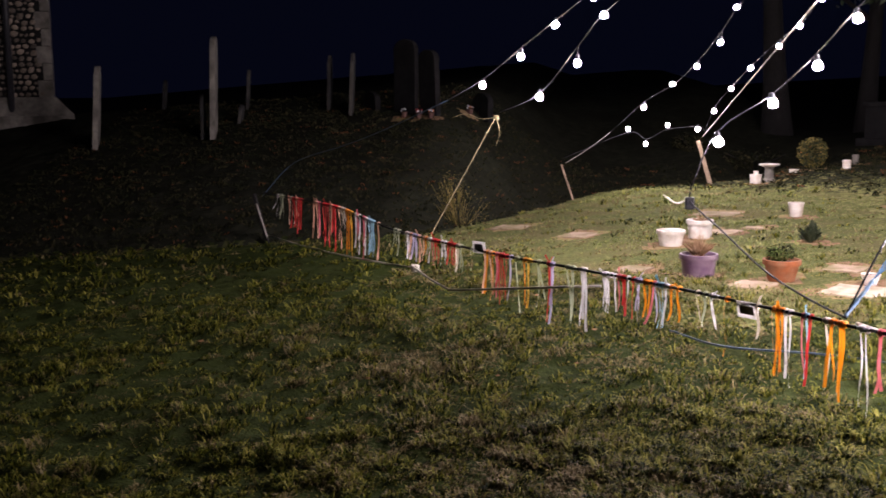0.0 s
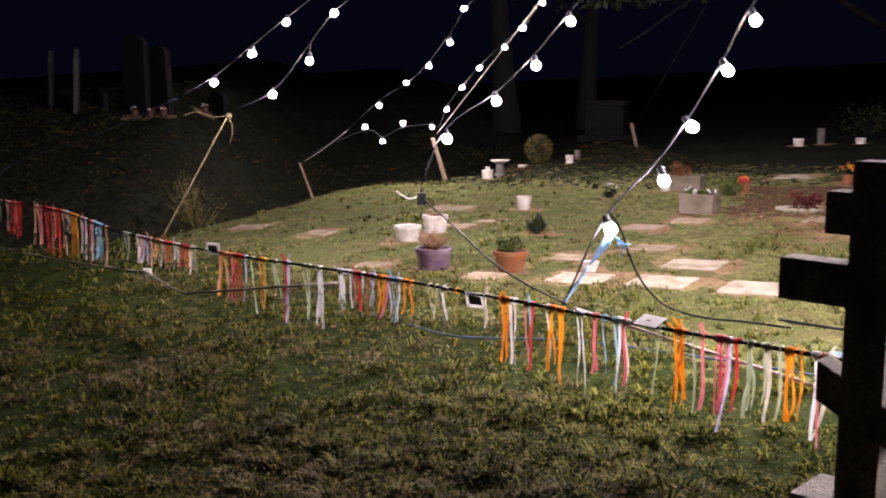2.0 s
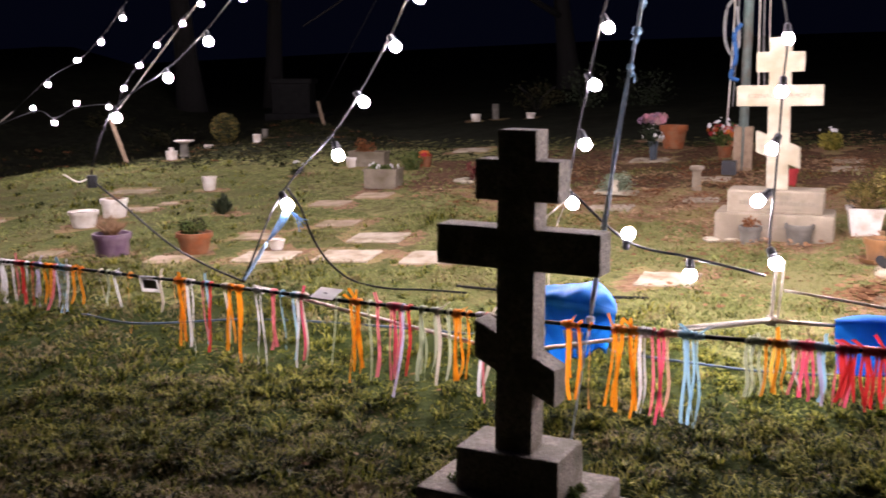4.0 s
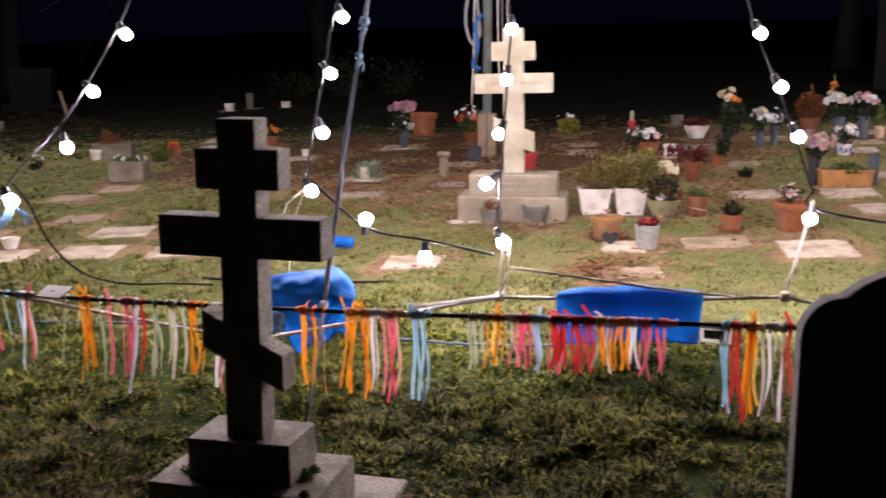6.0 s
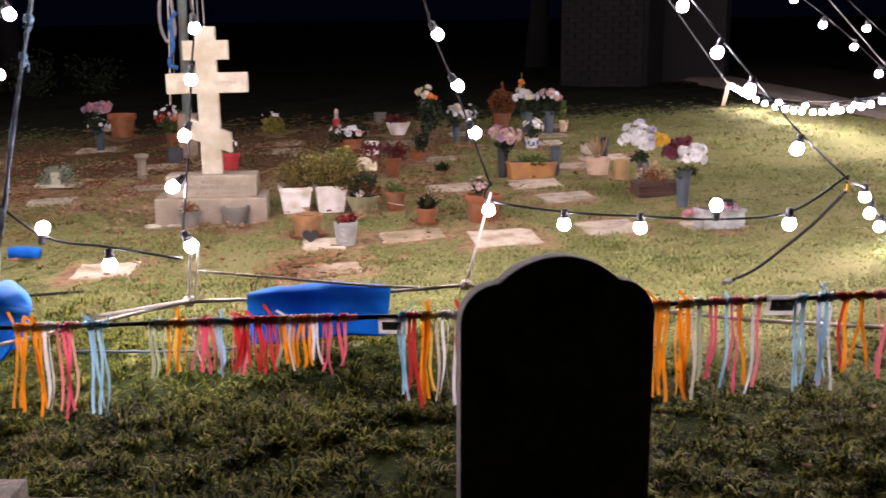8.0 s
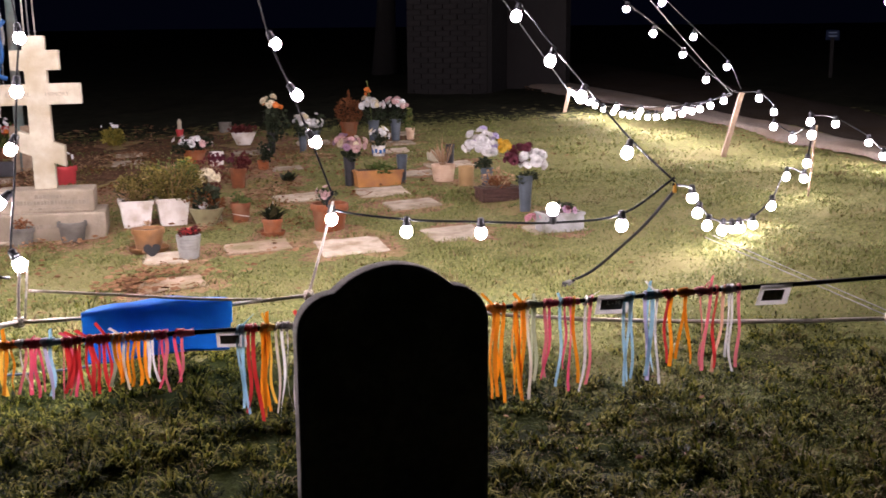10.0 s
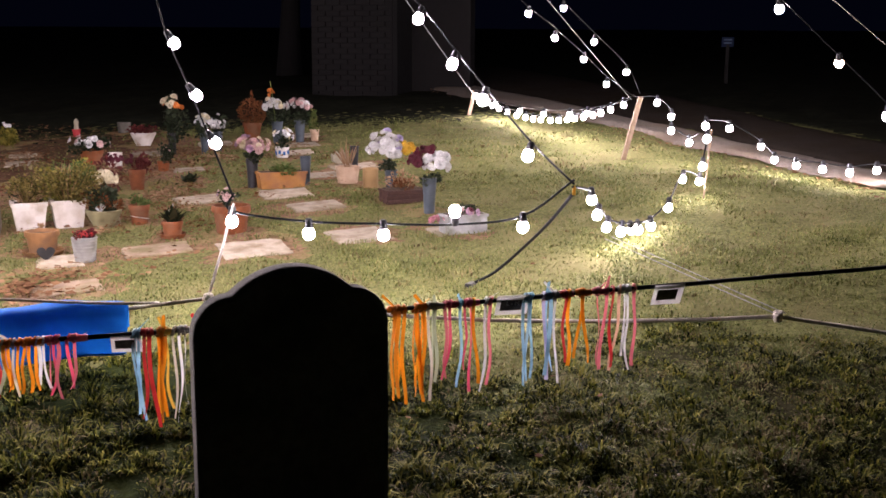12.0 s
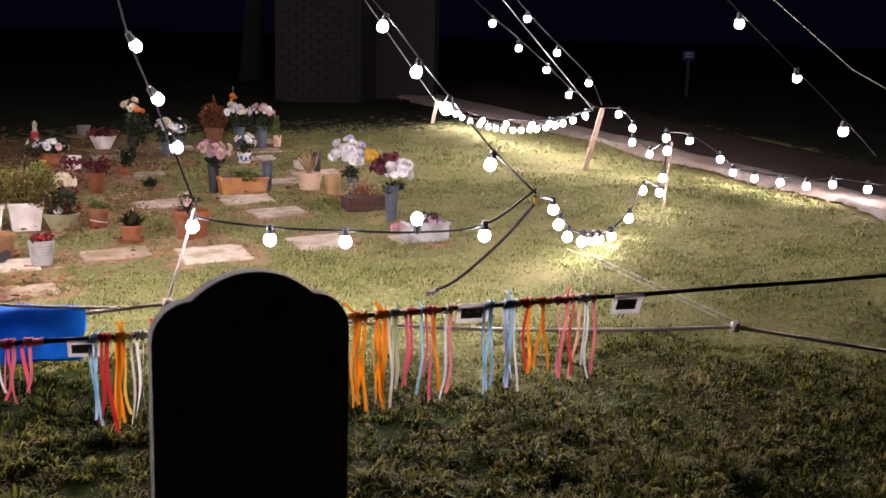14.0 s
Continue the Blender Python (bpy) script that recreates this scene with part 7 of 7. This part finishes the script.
sort = np.where((light_fade(mx, my) > 0.1 + 0.8 * mottle), 3, np.where((sort == 3) | (sort == 0) | (sort == 2), np.where(past_rope(mx, my) > 0.15 + 0.7 * mottle, 2, 0), sort))
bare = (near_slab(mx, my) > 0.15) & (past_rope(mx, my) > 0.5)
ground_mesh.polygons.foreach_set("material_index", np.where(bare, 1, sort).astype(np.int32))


def free_of_things(x, y):
    ok = np.ones(len(x), bool)
    for cx, cy, a, b, turn in BARE:
        c, s = math.cos(radians(turn)), math.sin(radians(turn))
        u, v = (x - cx) * c + (y - cy) * s, -(x - cx) * s + (y - cy) * c
        ok &= ~((np.abs(u) < a) & (np.abs(v) < b))
    px = np.array([p[0] for p in INNER])[::-1]
    py = np.array([p[1] for p in INNER])[::-1]
    ok &= x < np.interp(y, py, px) + 0.08 * np.sin(5 * y) - 0.02
    return ok


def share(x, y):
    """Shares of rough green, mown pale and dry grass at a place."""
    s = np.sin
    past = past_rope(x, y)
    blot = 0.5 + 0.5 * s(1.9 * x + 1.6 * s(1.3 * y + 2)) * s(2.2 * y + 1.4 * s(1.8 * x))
    # Dry share drops at the far left: weaker light put into the mix.
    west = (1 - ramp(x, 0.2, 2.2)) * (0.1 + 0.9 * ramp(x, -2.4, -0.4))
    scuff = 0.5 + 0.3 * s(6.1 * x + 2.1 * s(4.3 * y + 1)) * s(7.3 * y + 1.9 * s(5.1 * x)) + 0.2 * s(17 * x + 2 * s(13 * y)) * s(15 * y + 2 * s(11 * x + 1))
    # Brown patches thicken near the viewpoint, which also paints the foreground brighter.
    foreground = (1 - ramp(np.hypot(x - 0.4, y + 0.2), 2.3, 4.2)) * (1 - ramp(x - 0.3 * y, 0.5, 1.5))
    dry = np.clip(0.02 + 0.12 * blot + 0.55 * west * blot ** 2 + 0.14 * west + (0.10 + 0.9 * foreground) * ramp(scuff, 0.42, 0.75), 0, 0.8) * (1 - 0.45 * past)
    # Extra pale blades at the right brighten it in place of lamplight.
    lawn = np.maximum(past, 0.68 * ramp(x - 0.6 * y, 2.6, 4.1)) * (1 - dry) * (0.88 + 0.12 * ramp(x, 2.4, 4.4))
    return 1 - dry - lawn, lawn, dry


def tufts(rng, per_m2, blades_each, near, far, height, width, kinds, arc=(-36, 104)):
    """Blades of grass in tufts, in a ring about the viewing place: they spring from a common foot and droop outwards."""
    area = math.pi * (far ** 2 - near ** 2) * (arc[1] - arc[0]) / 360
    count = int(area * per_m2)
    d = np.sqrt(rng.uniform(near ** 2, far ** 2, count))
    ang = np.radians(rng.uniform(arc[0], arc[1], count))
    cx, cy = 0.4 + d * np.sin(ang), -0.2 + d * np.cos(ang)
    hump = np.clip(uneven(cx, cy) / (0.050 - 0.016 * past_rope(cx, cy)) + 0.5, 0, 1)
    hump = hump + (0.62 - hump) * 0.3 * ramp(cx, 3.2, 4.4)
    # Blades also thin out and shorten to darken the ground where light fades.
    thin = np.clip(1.25 - 1.15 * worn(cx, cy), 0.12, 1) * (1 - ramp(light_fade(cx, cy), 0.0, 0.75)) ** 1.5 * (1 - 0.7 * near_slab(cx, cy) * past_rope(cx, cy))
    # Sparser tufts bare dark soil here, standing in for weaker light.
    dim_zone = np.maximum(ramp(cx, 0.9, 1.8) * (1 - ramp(cx - 0.6 * cy, 2.4, 3.6)), 1 - ramp(cx, -1.8, 0.0)) * (1 - past_rope(cx, cy))
    ok = rng.uniform(0, 1, count) < ((0.42 + 0.58 * hump) * (1 - dim_zone) + dim_zone * (0.22 + 0.46 * hump ** 1.5)) * thin
    cx, cy, hump = cx[ok], cy[ok], hump[ok]
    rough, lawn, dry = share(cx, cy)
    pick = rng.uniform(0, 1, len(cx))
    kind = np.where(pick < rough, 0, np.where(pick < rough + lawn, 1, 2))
    size = (0.34 + 1.15 * hump ** 1.5) * rng.uniform(0.6, 1.35, len(cx)) * np.array([1.0, 0.56, 0.70])[kind] * (1 - 0.7 * light_fade(cx, cy))
    n = blades_each
    loose = np.repeat(np.array([1.0, 3.2, 1.6])[kind], n)
    x = np.repeat(cx, n) + loose * rng.normal(0, 0.013 * (width / 0.0017) ** 0.5, len(cx) * n)
    y = np.repeat(cy, n) + loose * rng.normal(0, 0.013 * (width / 0.0017) ** 0.5, len(cx) * n)
    ok = free_of_things(x, y)
    who = np.repeat(kind, n)[ok]
    size = np.repeat(size, n)[ok]
    out = np.arctan2(y - np.repeat(cy, n), x - np.repeat(cx, n))[ok]
    x, y = x[ok], y[ok]
    m = len(x)
    a = out + rng.normal(0, 0.7, m)
    h = height * size * rng.uniform(0.5, 1.3, m)
    lean = h * rng.uniform(0.3, 1.7, m)
    w = width * rng.uniform(0.7, 1.3, m) * np.array([1.0, 0.75, 0.85])[who]
    z = land(x, y) + uneven(x, y) - 0.004
    dx, dy = np.cos(a), np.sin(a)
    sx, sy = -dy * w, dx * w
    up = rng.uniform(0.45, 0.95, m)
    p0 = np.column_stack([x - sx, y - sy, z])
    p1 = np.column_stack([x + sx, y + sy, z])
    m0 = np.column_stack([x + dx * lean * 0.45 - sx, y + dy * lean * 0.45 - sy, z + h * 0.75])
    m1 = np.column_stack([x + dx * lean * 0.45 + sx, y + dy * lean * 0.45 + sy, z + h * 0.75])
    tip = np.column_stack([x + dx * lean, y + dy * lean, z + h * up])
    v = np.stack([p0, p1, m1, m0, tip], 1)
    return [v[who == k].reshape(-1, 3) for k in kinds]


def grass_object(name, batches, label, material):
    v = np.concatenate(batches)
    n = len(v) // 5
    me = bpy.data.meshes.new(name)
    me.vertices.add(len(v))
    me.vertices.foreach_set("co", v.ravel())
    base = (np.arange(n) * 5)[:, None]
    loops = np.concatenate([base + [[0, 1, 2, 3]], base + [[3, 2, 4]]], 1).ravel()
    me.loops.add(len(loops))
    me.loops.foreach_set("vertex_index", loops)
    me.polygons.add(2 * n)
    starts = (np.arange(n) * 7)[:, None] + [[0, 4]]
    me.polygons.foreach_set("loop_start", starts.ravel())
    me.update(calc_edges=True)
    me.materials.append(M[material])
    return tagged(new(name, me), label, "grass", kind="stuff")


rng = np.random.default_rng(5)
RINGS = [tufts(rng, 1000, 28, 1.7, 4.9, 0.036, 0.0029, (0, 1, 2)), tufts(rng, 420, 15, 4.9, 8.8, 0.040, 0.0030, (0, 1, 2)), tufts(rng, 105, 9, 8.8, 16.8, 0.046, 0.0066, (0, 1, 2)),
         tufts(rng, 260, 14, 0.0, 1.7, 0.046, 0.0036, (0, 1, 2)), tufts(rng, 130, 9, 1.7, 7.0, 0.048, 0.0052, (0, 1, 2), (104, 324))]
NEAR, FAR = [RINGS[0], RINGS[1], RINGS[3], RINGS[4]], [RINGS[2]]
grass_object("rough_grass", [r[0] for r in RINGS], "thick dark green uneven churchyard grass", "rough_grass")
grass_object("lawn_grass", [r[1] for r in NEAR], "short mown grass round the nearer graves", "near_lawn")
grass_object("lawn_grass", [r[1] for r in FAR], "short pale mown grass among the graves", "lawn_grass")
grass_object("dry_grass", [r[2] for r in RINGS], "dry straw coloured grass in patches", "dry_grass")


def litter(name, count, label, seed, area, size):
    r = np.random.default_rng(seed)
    verts, faces = [], []
    for k in range(count):
        x, y = area(r)
        if r.uniform() < 0.88 and not free_of_things(np.array([x]), np.array([y]))[0]:
            continue
        z = gz(x, y) + 0.022 + r.uniform(0, 0.012)
        a, s = r.uniform(0, 6.28), size * r.uniform(0.6, 1.4)
        tilt = r.uniform(-0.6, 0.6)
        n = len(verts)
        for u, w, q in ((-1, 0, 0), (-0.2, -0.55, 0.25), (0.55, -0.4, 0.1), (1, 0, 0.3), (0.5, 0.45, 0.05), (-0.3, 0.5, 0.3)):
            verts.append((x + s * (u * math.cos(a) - w * math.sin(a)), y + s * (u * math.sin(a) + w * math.cos(a)), z + s * (q * 0.6 + tilt * w)))
        faces.append(tuple(range(n, n + 6)))
    return tagged(new(name, mesh(name, verts, faces, "dead_leaf")), label, "leaves", kind="stuff")


def withered(count, seed, label, material, size):
    """Low heaps of withered leaves and trailing dead plants on the graves."""
    r = np.random.default_rng(seed)
    verts, faces = [], []
    for k in range(count):
        x, y = r.uniform(3.9, 10.2), r.uniform(3.6, 10.5)
        if r.uniform() > worn(x, y) * 1.3 or x + y > 15.2 or y > 9.2 or not free_of_things(np.array([x]), np.array([y]))[0]:
            continue
        rad, tall = r.uniform(0.06, 0.24), r.uniform(0.02, 0.07)
        for j in range(int(900 * rad * (0.4 + rad))):
            q, a = rad * math.sqrt(r.uniform()), r.uniform(0, 6.283)
            px, py = x + q * math.cos(a) * 1.3, y + q * math.sin(a)
            pz = gz(px, py) + 0.006 + tall * (1 - (q / rad) ** 2) * r.uniform(0.2, 1.1)
            b, h, w = r.uniform(0, 6.283), size * r.uniform(0.6, 1.5), size * 0.32
            c, e, t = math.cos(b), math.sin(b), r.uniform(-0.5, 0.9)
            n = len(verts)
            verts += [(px, py, pz), (px + c * h * 0.5 - e * w, py + e * h * 0.5 + c * w, pz + t * h * 0.4), (px + c * h, py + e * h, pz + t * h * 0.5), (px + c * h * 0.5 + e * w, py + e * h * 0.5 - c * w, pz + t * h * 0.6)]
            faces.append((n, n + 1, n + 2, n + 3))
    tagged(new("withered_plants", mesh("withered_plants", verts, faces, material)), label, "dead plants", kind="stuff")


withered(150, 31, "rusty withered leaves heaped on the graves", "rust_leaf", 0.03)
withered(130, 32, "straw coloured dead stems lying on the graves", "straw", 0.035)
withered(120, 33, "low olive weeds between the grave slabs", "olive_leaf", 0.03)


def among_graves(r):
    return r.uniform(3.6, 9.5), r.uniform(3.4, 9.5)


def path_side(r):
    k = r.uniform(0.8, len(INNER) - 1.6)
    i = int(k)
    p = Vector(INNER[i]).lerp(Vector(INNER[i + 1]), k - i)
    return p.x + r.normal(0.05, 0.13), p.y - r.normal(0.05, 0.13)


litter("fallen_leaves", 4200, "brown fallen leaves scattered among the graves", 11, among_graves, 0.017)
litter("leaf_litter", 900, "brown leaf litter along the path edge", 12, path_side, 0.022)
litter("fallen_leaves", 260, "scattered brown leaves on the lawn", 13, lambda r: (r.uniform(-3, 7), r.uniform(0.5, 9)), 0.016)
litter("fallen_leaves", 460, "rusty leaves heaped beside a sunken slab", 14, lambda r: (r.normal(4.47, 0.13), r.normal(3.80, 0.11)), 0.023)
litter("fallen_leaves", 160, "rusty leaves round the foot of the white cross", 15, lambda r: (r.normal(4.85, 0.30), r.normal(5.0, 0.22)), 0.018)


def undergrowth(count, seed, label, material, size):
    """Low dead growth on the dark bank: small upright clumps of bent blades and leaves."""
    r = np.random.default_rng(seed)
    verts, faces = [], []
    while len(faces) < count:
        x, y = r.uniform(-8, 5.5), r.uniform(10.8, 18.5)
        if r.uniform() > light_fade(x, y):
            continue
        z = gz(x, y)
        for k in range(5):
            a, h = r.uniform(0, 6.28), size * r.uniform(0.5, 1.5)
            c, q, w = math.cos(a), math.sin(a), size * 0.16
            px, py = x + r.normal(0, 0.04), y + r.normal(0, 0.04)
            n = len(verts)
            verts += [(px - q * w, py + c * w, z - 0.01), (px + q * w, py - c * w, z - 0.01), (px + c * h * 0.5 + q * w, py + q * h * 0.5 - c * w, z + h * 0.7), (px + c * h, py + q * h, z + h * 0.75), (px + c * h * 0.5 - q * w, py + q * h * 0.5 + c * w, z + h * 0.7)]
            faces.append(tuple(range(n, n + 5)))
    tagged(new("undergrowth", mesh("undergrowth", verts, faces, material)), label, "undergrowth", kind="stuff")


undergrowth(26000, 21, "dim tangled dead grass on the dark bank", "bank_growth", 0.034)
undergrowth(1500, 22, "dead leaves caught in the growth on the bank", "rust_leaf", 0.026)
